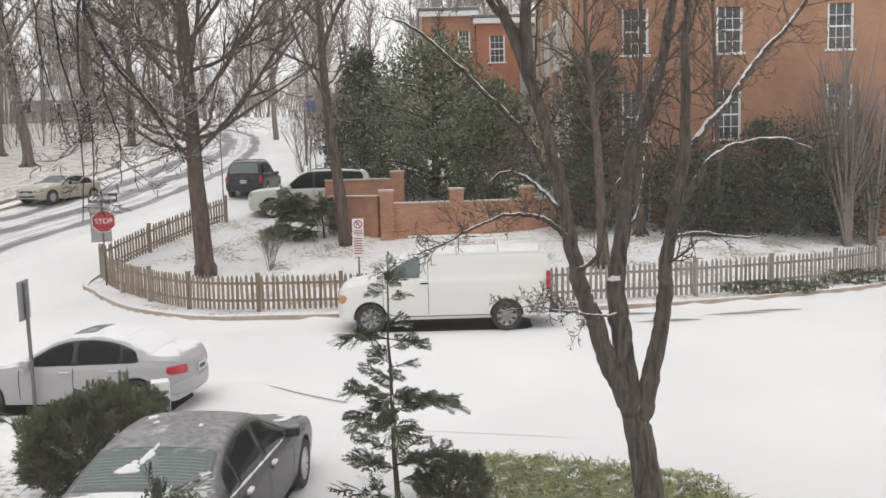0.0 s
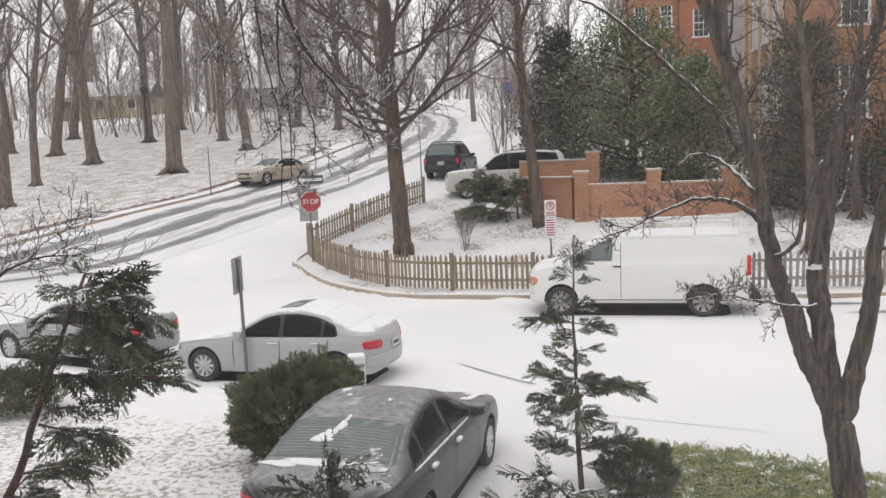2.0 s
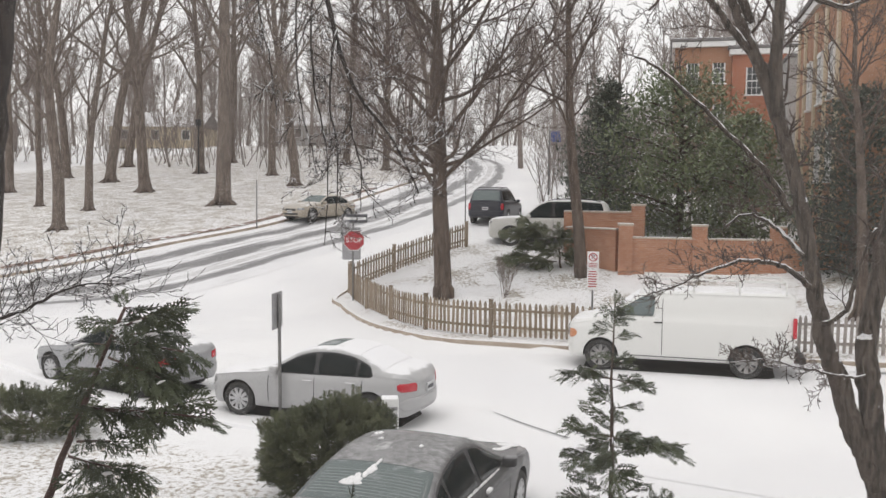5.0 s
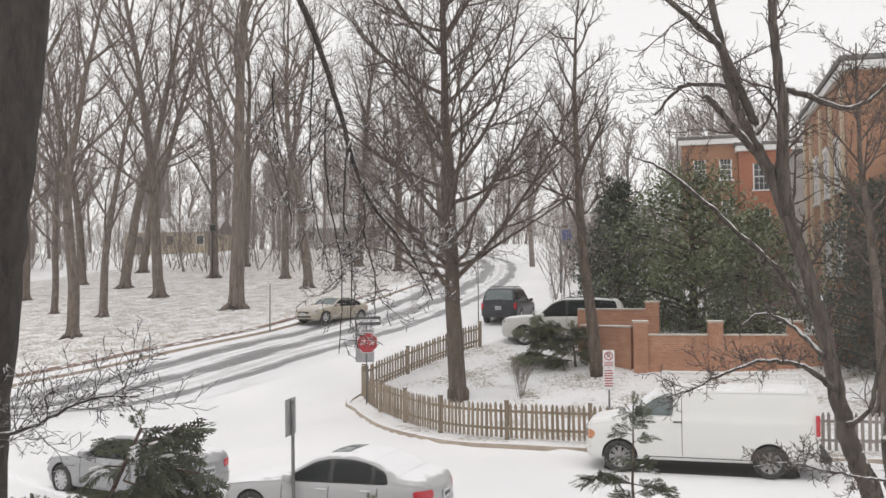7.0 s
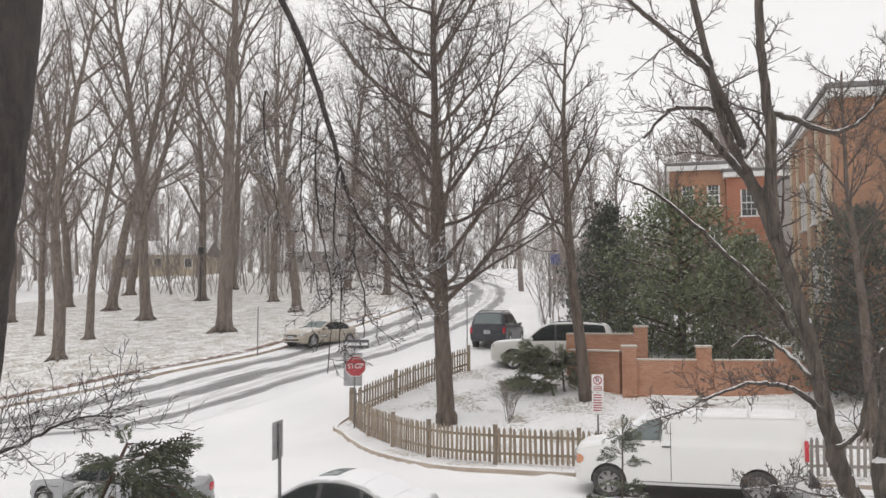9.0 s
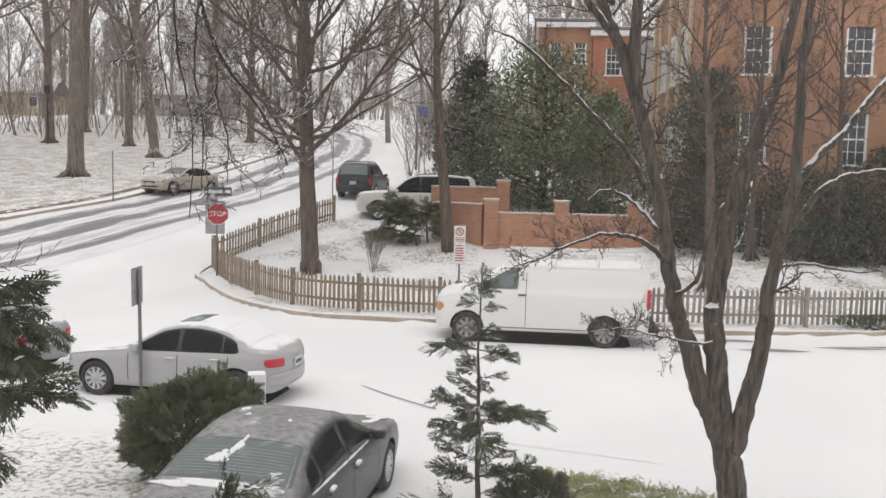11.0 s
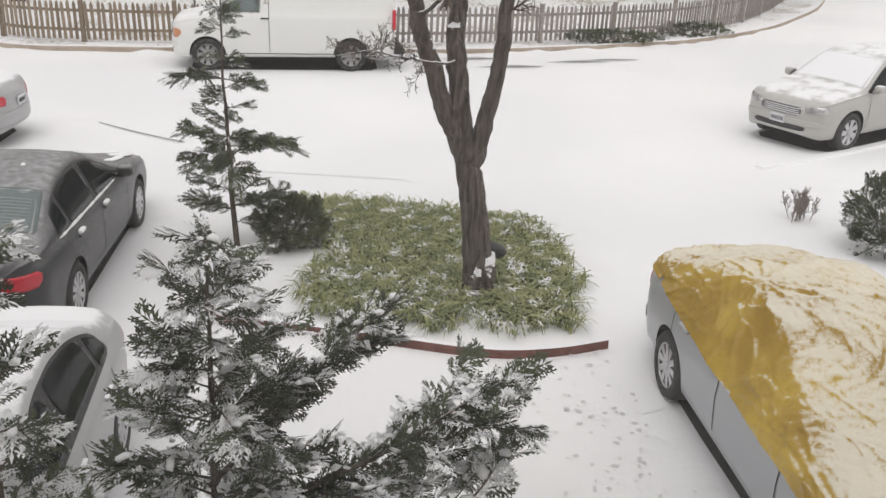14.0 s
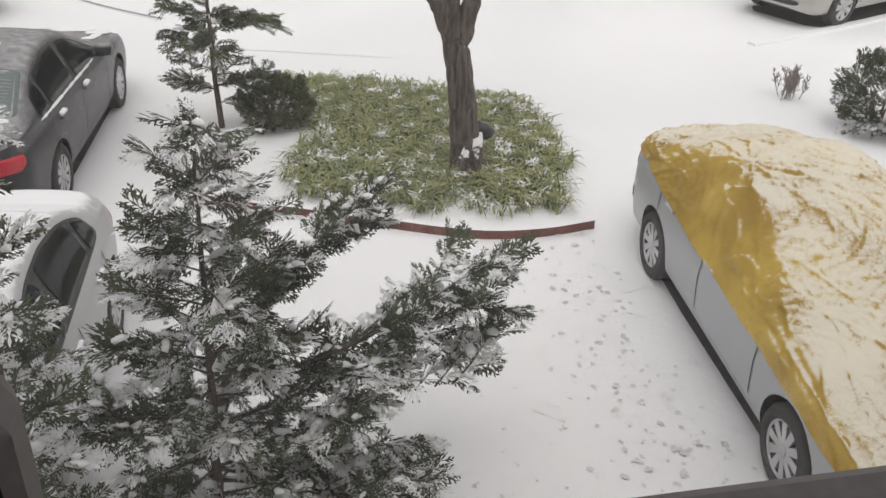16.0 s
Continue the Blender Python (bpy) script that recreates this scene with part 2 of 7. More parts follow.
M["ink"] = surface("dark_ink", (0.05, 0.05, 0.06), (0.09, 0.09, 0.1), 0.6, bump=0)
M["glass_car"] = frosty("car_glass", (0.012, 0.016, 0.016), 1.15, 0.25)
M["glass_frost"] = frosty("frosted_glass", (0.17, 0.20, 0.20), 0.95, 0.30, 0.25)
M["glass_snow"] = frosty("snowed_glass", (0.5, 0.51, 0.52), 0.30, 0.2, 0.4)
M["frost_line"] = surface("frost_line", (0.21, 0.24, 0.24), (0.27, 0.30, 0.30), 0.6, bump=0)
M["white_van"] = paint("white_van_paint", (0.74, 0.74, 0.72), 0.35, 0.85)
M["white_car"] = paint("pearl_white_paint", (0.40, 0.40, 0.405), 0.3, 0.74, spread=0.35)
M["silver"] = paint("silver_paint", (0.34, 0.345, 0.355), 0.3, 0.76, metal=0.35)
M["gold_body"] = paint("pale_silver_paint", (0.42, 0.43, 0.45), 0.35, 0.9, metal=0.35)
M["grey"] = paint("graphite_paint", (0.030, 0.030, 0.033), 0.25, 1.13, 1.8, 0.55, metal=0.0, frost=0.30)
M["champagne"] = paint("champagne_paint", (0.44, 0.43, 0.41), 0.3, 0.82, metal=0.35)
M["beige"] = paint("beige_paint", (0.42, 0.37, 0.30), 0.35, 0.92, metal=0.2)
M["pale_green"] = paint("pale_green_paint", (0.36, 0.42, 0.38), 0.3, 0.74)
M["suv_white"] = paint("cream_white_paint", (0.60, 0.59, 0.56), 0.3, 0.74)
M["navy"] = paint("dark_blue_paint", (0.014, 0.016, 0.026), 0.3, 0.95, frost=0.06)
M["steel_post"] = surface("dull_steel", (0.14, 0.14, 0.14), (0.24, 0.235, 0.23), 0.6, 0.5, bump=0)
M["sign_back"] = surface("sign_back", (0.30, 0.30, 0.31), (0.42, 0.42, 0.43), 0.5, 0.5, bump=0)
M["sign_white"] = surface("sign_white", (0.72, 0.72, 0.71), (0.80, 0.80, 0.79), 0.5, bump=0)
M["sign_red"] = surface("sign_red", (0.33, 0.03, 0.04), (0.42, 0.05, 0.06), 0.5, bump=0)
M["sign_blue"] = surface("sign_blue", (0.06, 0.09, 0.26), (0.09, 0.12, 0.32), 0.5, bump=0)
M["red_edge"] = surface("red_timber", (0.13, 0.05, 0.04), (0.22, 0.10, 0.08), 0.8, snow=0.6)
M["frame_wood"] = surface("dark_window_frame", (0.10, 0.085, 0.08), (0.15, 0.13, 0.125), 0.55, bump=0.2)
M["plaster"] = surface("plaster", (0.55, 0.53, 0.5), (0.6, 0.58, 0.55), 0.9)
M["render"] = surface("grey_stucco", (0.36, 0.35, 0.34), (0.48, 0.47, 0.46), 0.9, scale=1, fine=12)

M["print"] = surface("trodden_snow", (0.58, 0.57, 0.57), (0.74, 0.73, 0.73), 0.8, scale=20)
M["bark_wet"] = surface("wet_bark", (0.014, 0.011, 0.010), (0.055, 0.042, 0.036), 0.85, scale=14, fine=50, bump=1.0, depth=0.03, snow=0.52, snow_scale=16.0, spread=0.75, stretch=(1, 1, 0.3))
# park bark and twigs: the bark colours lightened to stand in for haze
M["bark_hazed"] = surface("haze_pale_bark", (0.10, 0.080, 0.068), (0.22, 0.18, 0.155), 0.95, scale=7, fine=26, bump=1.0, depth=0.03, snow=0.92, snow_scale=3.0, spread=0.3, stretch=(1, 1, 0.25))
M["twig_park_hazed"] = surface("haze_pale_park_twigs", (0.13, 0.103, 0.09), (0.23, 0.19, 0.168), 0.95, bump=0, snow=1.0, snow_scale=4.0, spread=0.25)


def dusty_pane():
    """Clear glass with a thin film of dust that scatters daylight."""
    n = Nodes("dusty_pane")
    nodes, links = n.t.nodes, n.t.links
    nodes.remove(n.b)
    clear, film, mix = nodes.new("ShaderNodeBsdfTransparent"), nodes.new("ShaderNodeBsdfTranslucent"), nodes.new("ShaderNodeMixShader")
    film.inputs["Color"].default_value = (0.85, 0.83, 0.82, 1)
    smear = n.noise(n.where(), 6.0, 4, 0.6)
    n.put(n.math("ADD", 0.018, n.math("MULTIPLY", n.ramp(smear, 0.35, 0.75), 0.016)), mix.inputs[0])
    links.new(clear.outputs[0], mix.inputs[1])
    links.new(film.outputs[0], mix.inputs[2])
    links.new(mix.outputs[0], nodes["Material Output"].inputs["Surface"])
    return n.m


M["dusty_pane"] = dusty_pane()


# ---- building helpers ----
def to_mesh(name, bm, material, smooth_shade=False):
    me = bpy.data.meshes.new(name)
    bm.to_mesh(me)
    bm.free()
    if smooth_shade:
        me.polygons.foreach_set("use_smooth", [True] * len(me.polygons))
    me.materials.append(material)
    return me


def raw_mesh(name, verts, faces, material, smooth_shade=False):
    me = bpy.data.meshes.new(name)
    me.from_pydata([tuple(v) for v in verts], [], faces)
    if smooth_shade:
        me.polygons.foreach_set("use_smooth", [True] * len(me.polygons))
    me.materials.append(material)
    me.update()
    return me


def part(name, me, parent, label="", m=None, kind=""):
    ob = new(name, me)
    ob.parent = parent
    if m is not None:
        ob.matrix_basis = m
    return tagged(ob, label=label, kind=kind)


def thing(name, m, label, category, group="", kind="", data=None):
    ob = new(name, data)
    ob.matrix_basis = m
    return tagged(ob, label, category, group, kind)


def box(bm, x0, x1, y0, y1, z0, z1, bevel=0.0):
    r = bmesh.ops.create_cube(bm, size=1.0, matrix=Matrix.Translation(((x0 + x1) / 2, (y0 + y1) / 2, (z0 + z1) / 2)) @ Matrix.Diagonal((x1 - x0, y1 - y0, z1 - z0, 1)))
    if bevel:
        bmesh.ops.bevel(bm, geom=list({e for v in r["verts"] for e in v.link_edges}), offset=bevel, segments=2, affect="EDGES", profile=0.5)
    return bm


def box_mesh(name, dims, material, bevel=0.0):
    return to_mesh(name, box(bmesh.new(), *dims, bevel), material)


def tube_mesh(name, pts, radii, material, sides=8, smooth_shade=True):
    v, f = [], []
    tube(v, f, pts, radii, sides)
    return raw_mesh(name, v, f, material, smooth_shade)


def tube(v, f, pts, radii, sides):
    """Appends a tapered tube along pts to v and f."""
    base, n = len(v), len(pts)
    ref = Vector((0.31, 0.72, 0.62))
    for i, p in enumerate(pts):
        d = (pts[min(i + 1, n - 1)] - pts[max(i - 1, 0)]).normalized()
        a = d.cross(ref)
        if a.length < 1e-3:
            a = d.cross(Vector((1, 0, 0)))
        a.normalize()
        b = d.cross(a)
        for k in range(sides):
            q = 2 * math.pi * k / sides
            v.append(p + (a * math.cos(q) + b * math.sin(q)) * radii[i])
    for i in range(n - 1):
        for k in range(sides):
            k2 = (k + 1) % sides
            f.append((base + i * sides + k, base + i * sides + k2, base + (i + 1) * sides + k2, base + (i + 1) * sides + k))
    f.append(tuple(base + (n - 1) * sides + k for k in range(sides)))
    f.append(tuple(base + sides - 1 - k for k in range(sides)))


def glide(points, step):
    """Points at even steps along a smooth curve through the given plan points."""
    pts = [Vector((*p, 0)) for p in points]
    pts = [pts[0] * 2 - pts[1]] + pts + [pts[-1] * 2 - pts[-2]]
    fine = []
    for i in range(1, len(pts) - 2):
        a, b, c, d = pts[i - 1:i + 3]
        for k in range(24):
            t = k / 24
            fine.append(0.5 * (2 * b + (c - a) * t + (2 * a - 5 * b + 4 * c - d) * t * t + (3 * b - 3 * c + d - a) * t ** 3))
    fine.append(pts[-2])
    out, run = [fine[0]], 0.0
    for a, b in zip(fine, fine[1:]):
        seg = (b - a).length
        while run + seg >= step:
            a = a.lerp(b, (step - run) / seg)
            seg, run = (b - a).length, 0.0
            out.append(a.copy())
        run += seg
    return out


def sides_of(line):
    """For each point of a plan line: its unit direction and its left-hand normal."""
    out = []
    for i in range(len(line)):
        d = (line[min(i + 1, len(line) - 1)] - line[max(i - 1, 0)]).normalized()
        out.append((d, Vector((-d.y, d.x, 0))))
    return out

def softp(v, w):
    return v if v > 30 * w else w * math.log1p(math.exp(v / w))


def smooth(a, b, v):
    v = min(max((v - a) / (b - a), 0.0), 1.0)
    return v * v * (3 - 2 * v)


def hill(x, y):
    """Height of the ground: level street, a bank behind it, then a long climb."""
    h = 0.25 * softp(y - 30.6, 0.7) - 0.10 * softp(y - 37.5, 0.7) - 0.043 * softp(y - 46, 1.0) - 0.107 * softp(y - 125, 4.0)
    return h * (1 - smooth(2.0, 13.0, x) * (1 - smooth(60.0, 110.0, y)))


# ---- ground ----
ISLAND = glide([(-9.0, 38.6), (-11.2, 34.6), (-12.1, 31.4), (-11.4, 30.2), (-10.66, 29.0), (-8.91, 26.6), (-6.52, 24.75), (-4.15, 24.45), (2.0, 24.25), (5.88, 24.48), (8.5, 24.97), (11.38, 25.76), (13.6, 26.64), (17.1, 28.98), (20.2, 32.0), (23.5, 35.7), (27.0, 41.0), (29.0, 47.0)], 0.3)
FAR_KERB = glide([(-48, 12), (-34, 25.0), (-28.1, 31.8), (-24.8, 35.0), (-21.5, 39.4), (-19.7, 43.5), (-18.9, 50), (-18.8, 57.5), (-19.0, 72), (-21, 86), (-30, 104)], 0.4)
LEFT_KERB = glide([(-40, 33.0), (-30, 25.8), (-22, 21.6), (-16.2, 18.4), (-12.8, 16.6), (-9.9, 15.3), (-7.2, 14.55), (-5.2, 14.3), (-4.4, 13.6), (-4.2, 12.6)], 0.3)
RIGHT_KERB = glide([(8.3, 13.55), (9.4, 13.95), (12.0, 15.05), (16.0, 17.2), (24.0, 22.5), (34, 31)], 0.3)


def island_in(x, y):
    """1 inside the fenced corner plot, 0 on the street."""
    best, sign = 1e9, 0.0
    for i in range(0, len(ISLAND) - 1, 2):
        p = ISLAND[i]
        d = (p.x - x) ** 2 + (p.y - y) ** 2
        if d < best:
            t = ISLAND[i + 1] - p
            best, sign = d, t.x * (y - p.y) - t.y * (x - p.x)
    return math.sqrt(best) * (1 if sign > 0 else -1)


def park_in(x, y):
    best, sign = 1e9, 0.0
    for i in range(0, len(FAR_KERB) - 1, 3):
        p = FAR_KERB[i]
        d = (p.x - x) ** 2 + (p.y - y) ** 2
        if d < best:
            t = FAR_KERB[i + 1] - p
            best, sign = d, t.x * (y - p.y) - t.y * (x - p.x)
    return math.sqrt(best) * (1 if sign > 0 else -1)


def ground_z(x, y):
    z = hill(x, y)
    if -16 < x < 32 and 22 < y < 50:
        k = island_in(x, y)
        z += 0.09 * smooth(-0.05, 0.25, k) + min(1.0, 0.20 * max(0.0, k - 1.3)) * smooth(2.0, 9.0, x)
    return z


def axis(lo, hi, step, far):
    out = list(np.arange(lo, hi + 1e-6, step))
    for s, edge in ((-1, lo), (1, hi)):
        d, q = step, edge
        while abs(q) < far:
            d *= 1.35
            q += s * d
            out.append(q)
    return sorted(out)


def build_ground():
    xs, ys = axis(-42, 30, 0.4, 1500), axis(2, 62, 0.4, 1500)
    verts = [(x, y, ground_z(x, y)) for y in ys for x in xs]
    w = len(xs)
    faces = [(j * w + i, j * w + i + 1, (j + 1) * w + i + 1, (j + 1) * w + i) for j in range(len(ys) - 1) for i in range(w - 1)]
    me = raw_mesh("ground", verts, faces, M["ground"], True)
    litter, slush_amount = [], []
    for x, y, z in verts:
        a = b = 0.0
        if -60 < x < 40 and -5 < y < 120:
            if y < 15.5 and x < -3.9:
                a = 0.62 * smooth(-3.9, -4.5, x) * (1 - smooth(12.2, 13.6, y - 0.25 * (-x - 5))) + 0.25 * smooth(11, 8, y)
            elif y > 23 and x > -14 and y < 60:
                k = island_in(x, y)
                a = 0.76 * smooth(0.15, 0.5, k) * (0.75 + 0.25 * math.sin(x * 1.3) * math.sin(y * 1.7))
                if x < -6 and y < 33:
                    a *= 0.6 + 0.4 * smooth(1.6, 0.8, k)
            elif y > 20 and x < -14:
                a = 0.70 * smooth(0.6, 2.4, park_in(x, y))
            elif 3 < y < 5.4 and -0.5 < x < 3.4:
                a = 0.4
            if 2.1 < x < 3.6 and 3.0 < y < 7.0:
                b = 0.22 * smooth(2.0, 2.9, x) * smooth(7.2, 6.2, y)
        litter.append(a)
        slush_amount.append(b)
    for name, vals in (("litter", litter), ("slush", slush_amount)):
        me.attributes.new(name, "FLOAT", "POINT").data.foreach_set("value", vals)
    tagged(new("ground", me), "snow-covered street, lawns and rising park ground", "ground", kind="structure")


build_ground()


def ribbon(name, line, profile, material, lift=None, label="", parent=None, smooth_shade=False, kind="structure", category=""):
    """Sweeps a closed (across, up) profile along a plan line that follows the ground."""
    v, f, n = [], [], len(profile)
    for p, (d, s) in zip(line, sides_of(line)):
        z = hill(p.x, p.y) if lift is None else lift
        for a, u in profile:
            v.append((p.x + s.x * a, p.y + s.y * a, z + u))
    for i in range(len(line) - 1):
        for k in range(n):
            k2 = (k + 1) % n
            f.append((i * n + k, (i + 1) * n + k, (i + 1) * n + k2, i * n + k2))
    f += [tuple(range(n)), tuple(range((len(line) - 1) * n + n - 1, (len(line) - 1) * n - 1, -1))]
    ob = new(name, raw_mesh(name, v, f, material, smooth_shade))
    return tagged(ob, label, category, kind=kind)


KERB = [(-0.02, -0.1), (0.0, 0.11), (0.03, 0.135), (0.17, 0.135), (0.19, -0.1)]
ribbon("kerb", ISLAND, KERB, M["kerb"], label="tan concrete kerb round the fenced corner plot", category="kerb")
ribbon("kerb", FAR_KERB, KERB, M["kerb"], label="concrete kerb along the park side of the road", category="kerb")
ribbon("kerb", RIGHT_KERB, [(-a, u * 0.35) for a, u in KERB], M["snow"], label="low snowed-over kerb beside the parking bay", category="kerb")
ribbon("kerb", LEFT_KERB, [(a, u * 0.55) for a, u in KERB], M["snow"], label="low snowed-over kerb beside the parked sedans", category="kerb")


def flat_ribbon(name, line, width, material, lift, label, category):
    """A ground strip with UV: across 0 to 1, along in metres."""
    v, f, uv, run, across = [], [], [], 0.0, 8
    for i, (p, (d, s)) in enumerate(zip(line, sides_of(line))):
        run += (p - line[i - 1]).length if i else 0
        for k in range(across + 1):
            a = (k / across - 0.5) * (width if not callable(width) else width(i / len(line)))
            x, y = p.x + s.x * a, p.y + s.y * a
            v.append((x, y, hill(x, y) + lift))
            uv.append((k / across, run))
    w = across + 1
    for i in range(len(line) - 1):
        for k in range(across):
            f.append((i * w + k, (i + 1) * w + k, (i + 1) * w + k + 1, i * w + k + 1))
    me = raw_mesh(name, v, f, material, True)
    lay = me.uv_layers.new(name="UVMap")
    lay.data.foreach_set("uv", [c for l in me.loops for c in uv[l.vertex_index]])
    return tagged(new(name, me), label, category, kind="structure")


def shifted(line, a):
    return [p + s * a for p, (d, s) in zip(line, sides_of(line))]


ROAD = glide([(-52, 4), (-36, 17.5), (-27.0, 25.8), (-22.6, 30.8), (-18.6, 36.2), (-15.6, 42.5), (-14.3, 50), (-14.2, 60), (-15.2, 72), (-18.5, 86), (-27, 102)], 0.5)
flat_ribbon("road", shifted(ROAD, 0.5), 7.4, M["slush_light"], 0.012, "thin grey slush over the road", "road")
flat_ribbon("road", shifted(ROAD, 2.55), 1.9, M["slush"], 0.02, "wet tyre tracks through snow on the road", "road")
flat_ribbon("road", shifted(ROAD, 0.4), 2.1, M["slush"], 0.02, "wet tyre tracks through snow on the road", "road")
flat_ribbon("road", shifted(ROAD, -1.75), 1.3, M["slush"], 0.02, "faint tyre tracks through snow on the road", "road")
flat_ribbon("trim", shifted(FAR_KERB, 1.55)[40:150], 0.55, M["dirt"], 0.03, "brown bare earth strip along the park path", "earth strip")

# ---- cars ----
def lerp_table(table, x):
    if x <= table[0][0]:
        return table[0][1]
    for (a, u), (b, w) in zip(table, table[1:]):
        if x <= b:
            t = (x - a) / (b - a)
            return u + (w - u) * t
    return table[-1][1]


def eased(table, x, soft=0.08):
    """The table, rounded over a short stretch."""
    return sum(lerp_table(table, x + soft * k) * w for k, w in ((-1, 0.25), (-0.5, 0.2), (0, 0.1), (0.5, 0.2), (1, 0.25)))


# top: the outline along the middle; belt: the foot of the windows; low: the sill; all from the nose on
SEDAN = dict(L=4.40, W=1.80, wheel=0.325, front=0.80, base=2.76, nose=0.50, stern=0.46,
             top=[(0, 0.60), (0.05, 0.70), (0.25, 0.78), (0.8, 0.89), (1.42, 0.98), (2.05, 1.32), (2.35, 1.39), (2.75, 1.41), (3.1, 1.37), (3.35, 1.30), (3.84, 1.07), (4.22, 1.03), (4.33, 0.98), (4.40, 0.78)],
             belt=[(0, 0.58), (0.05, 0.66), (0.25, 0.74), (0.8, 0.83), (1.42, 0.88), (3.8, 0.94), (4.22, 0.95), (4.33, 0.90), (4.40, 0.74)],
             low=[(0, 0.30), (0.15, 0.20), (4.25, 0.24), (4.40, 0.34)],
             screen=(1.44, 2.10), rear=(3.26, 3.81), glass=[(1.52, 2.40), (2.48, 3.26), (3.31, 3.56)], back=(3.62, 1.7), tumble=0.44, doors=[1.46, 2.44, 3.42], handles=[2.29, 3.18])
ACCORD = dict(L=4.85, W=1.84, wheel=0.325, front=0.98, base=2.78, nose=0.50, stern=0.46,
              top=[(0, 0.60), (0.05, 0.70), (0.25, 0.79), (0.85, 0.92), (1.5, 1.03), (2.28, 1.40), (2.65, 1.47), (3.05, 1.48), (3.4, 1.44), (3.68, 1.37), (4.26, 1.14), (4.64, 1.10), (4.78, 1.04), (4.85, 0.80)],
              belt=[(0, 0.58), (0.05, 0.66), (0.25, 0.75), (0.85, 0.86), (1.5, 0.92), (4.2, 1.00), (4.64, 1.01), (4.78, 0.96), (4.85, 0.76)],
              low=[(0, 0.30), (0.15, 0.20), (4.65, 0.24), (4.85, 0.34)],
              screen=(1.52, 2.32), rear=(3.60, 4.22), glass=[(1.62, 2.62), (2.70, 3.56), (3.61, 3.92)], back=(3.97, 1.6), tumble=0.44, doors=[1.56, 2.66, 3.72], handles=[2.5, 3.46])
SUV = dict(L=4.83, W=1.90, wheel=0.37, front=0.92, base=2.80, nose=0.46, stern=0.30,
           top=[(0, 0.72), (0.05, 0.86), (0.25, 0.97), (0.8, 1.07), (1.3, 1.12), (1.98, 1.55), (2.4, 1.68), (3.6, 1.66), (4.15, 1.58), (4.30, 1.50), (4.62, 1.14), (4.77, 1.08), (4.83, 0.86)],
           belt=[(0, 0.70), (0.05, 0.82), (0.25, 0.92), (0.8, 1.00), (1.3, 1.04), (4.2, 1.14), (4.62, 1.07), (4.77, 1.0), (4.83, 0.82)],
           low=[(0, 0.36), (0.15, 0.26), (4.65, 0.30), (4.83, 0.42)],
           screen=(1.34, 2.04), rear=(4.22, 4.60), glass=[(1.42, 2.45), (2.53, 3.32), (3.40, 4.12)], back=(4.2, 2.2), tumble=0.36, doors=[1.4, 2.49, 3.4], handles=[2.33, 3.2])
BOXY = dict(L=5.00, W=1.95, wheel=0.39, front=0.95, base=2.95, nose=0.34, stern=0.22,
            top=[(0, 0.80), (0.04, 1.00), (0.2, 1.09), (0.8, 1.15), (1.45, 1.18), (2.05, 1.70), (2.4, 1.84), (3.6, 1.86), (4.55, 1.80), (4.70, 1.70), (4.90, 1.16), (4.96, 1.08), (5.00, 0.80)],
            belt=[(0, 0.78), (0.04, 0.96), (0.2, 1.04), (0.8, 1.09), (1.45, 1.12), (4.7, 1.16), (4.90, 1.09), (4.96, 1.02), (5.00, 0.76)],
            low=[(0, 0.42), (0.12, 0.32), (4.85, 0.36), (5.0, 0.46)],
            screen=(1.48, 2.08), rear=(4.66, 4.88), glass=[(1.56, 2.58), (2.66, 3.52), (3.60, 4.56)], back=(4.66, 3.0), tumble=0.28, doors=[1.5, 2.62, 3.56], handles=[2.45, 3.4])
VAN = dict(L=5.42, W=2.00, wheel=0.385, front=0.87, base=3.43, nose=0.28, stern=0.10,
           top=[(0, 0.86), (0.03, 1.10), (0.15, 1.20), (0.5, 1.27), (0.95, 1.35), (1.74, 1.90), (2.05, 2.02), (5.17, 2.05), (5.36, 2.0), (5.42, 1.86)],
           belt=[(0, 0.84), (0.03, 1.04), (0.15, 1.12), (0.5, 1.18), (0.95, 1.26), (1.30, 1.36), (5.42, 1.38)],
           low=[(0, 0.42), (0.12, 0.32), (5.2, 0.36), (5.42, 0.44)],
           screen=(0.98, 1.78), rear=None, glass=[(1.24, 2.15)], back=(9.0, 9.0), tumble=0.16, doors=[1.20, 2.34], handles=[2.24])


def grown(spec, k):
    """The same car, larger or smaller by k."""
    out = dict(spec)
    for key in ("L", "W", "wheel", "front", "base", "nose", "stern"):
        out[key] = spec[key] * k
    for key in ("top", "belt", "low"):
        out[key] = [(a * k, b * k) for a, b in spec[key]]
    for key in ("screen", "rear"):
        out[key] = tuple(a * k for a in spec[key])
    out["glass"] = [(a * k, b * k) for a, b in spec["glass"]]
    out["back"] = (spec["back"][0] * k, spec["back"][1])
    out["doors"], out["handles"] = [a * k for a in spec["doors"]], [a * k for a in spec["handles"]]
    return out


YUKON = grown(BOXY, 1.12)


def half_width(spec, s):
    """Half the car's width s metres from its nose, rounded in plan at both ends."""
    L, w = spec["L"], spec["W"] / 2
    w *= lerp_table([(0, 0.94), (0.9, 1.0), (L - 1.0, 1.0), (L, 0.94)], s)
    for d, at in ((spec["nose"], s), (spec["stern"], L - s)):
        e = min(max(at, 0.0), d) / d
        w *= max(1 - (1 - e) ** 2.7, 0.0) ** (1 / 2.7)
    return max(w, 0.004)


RAIL = 13


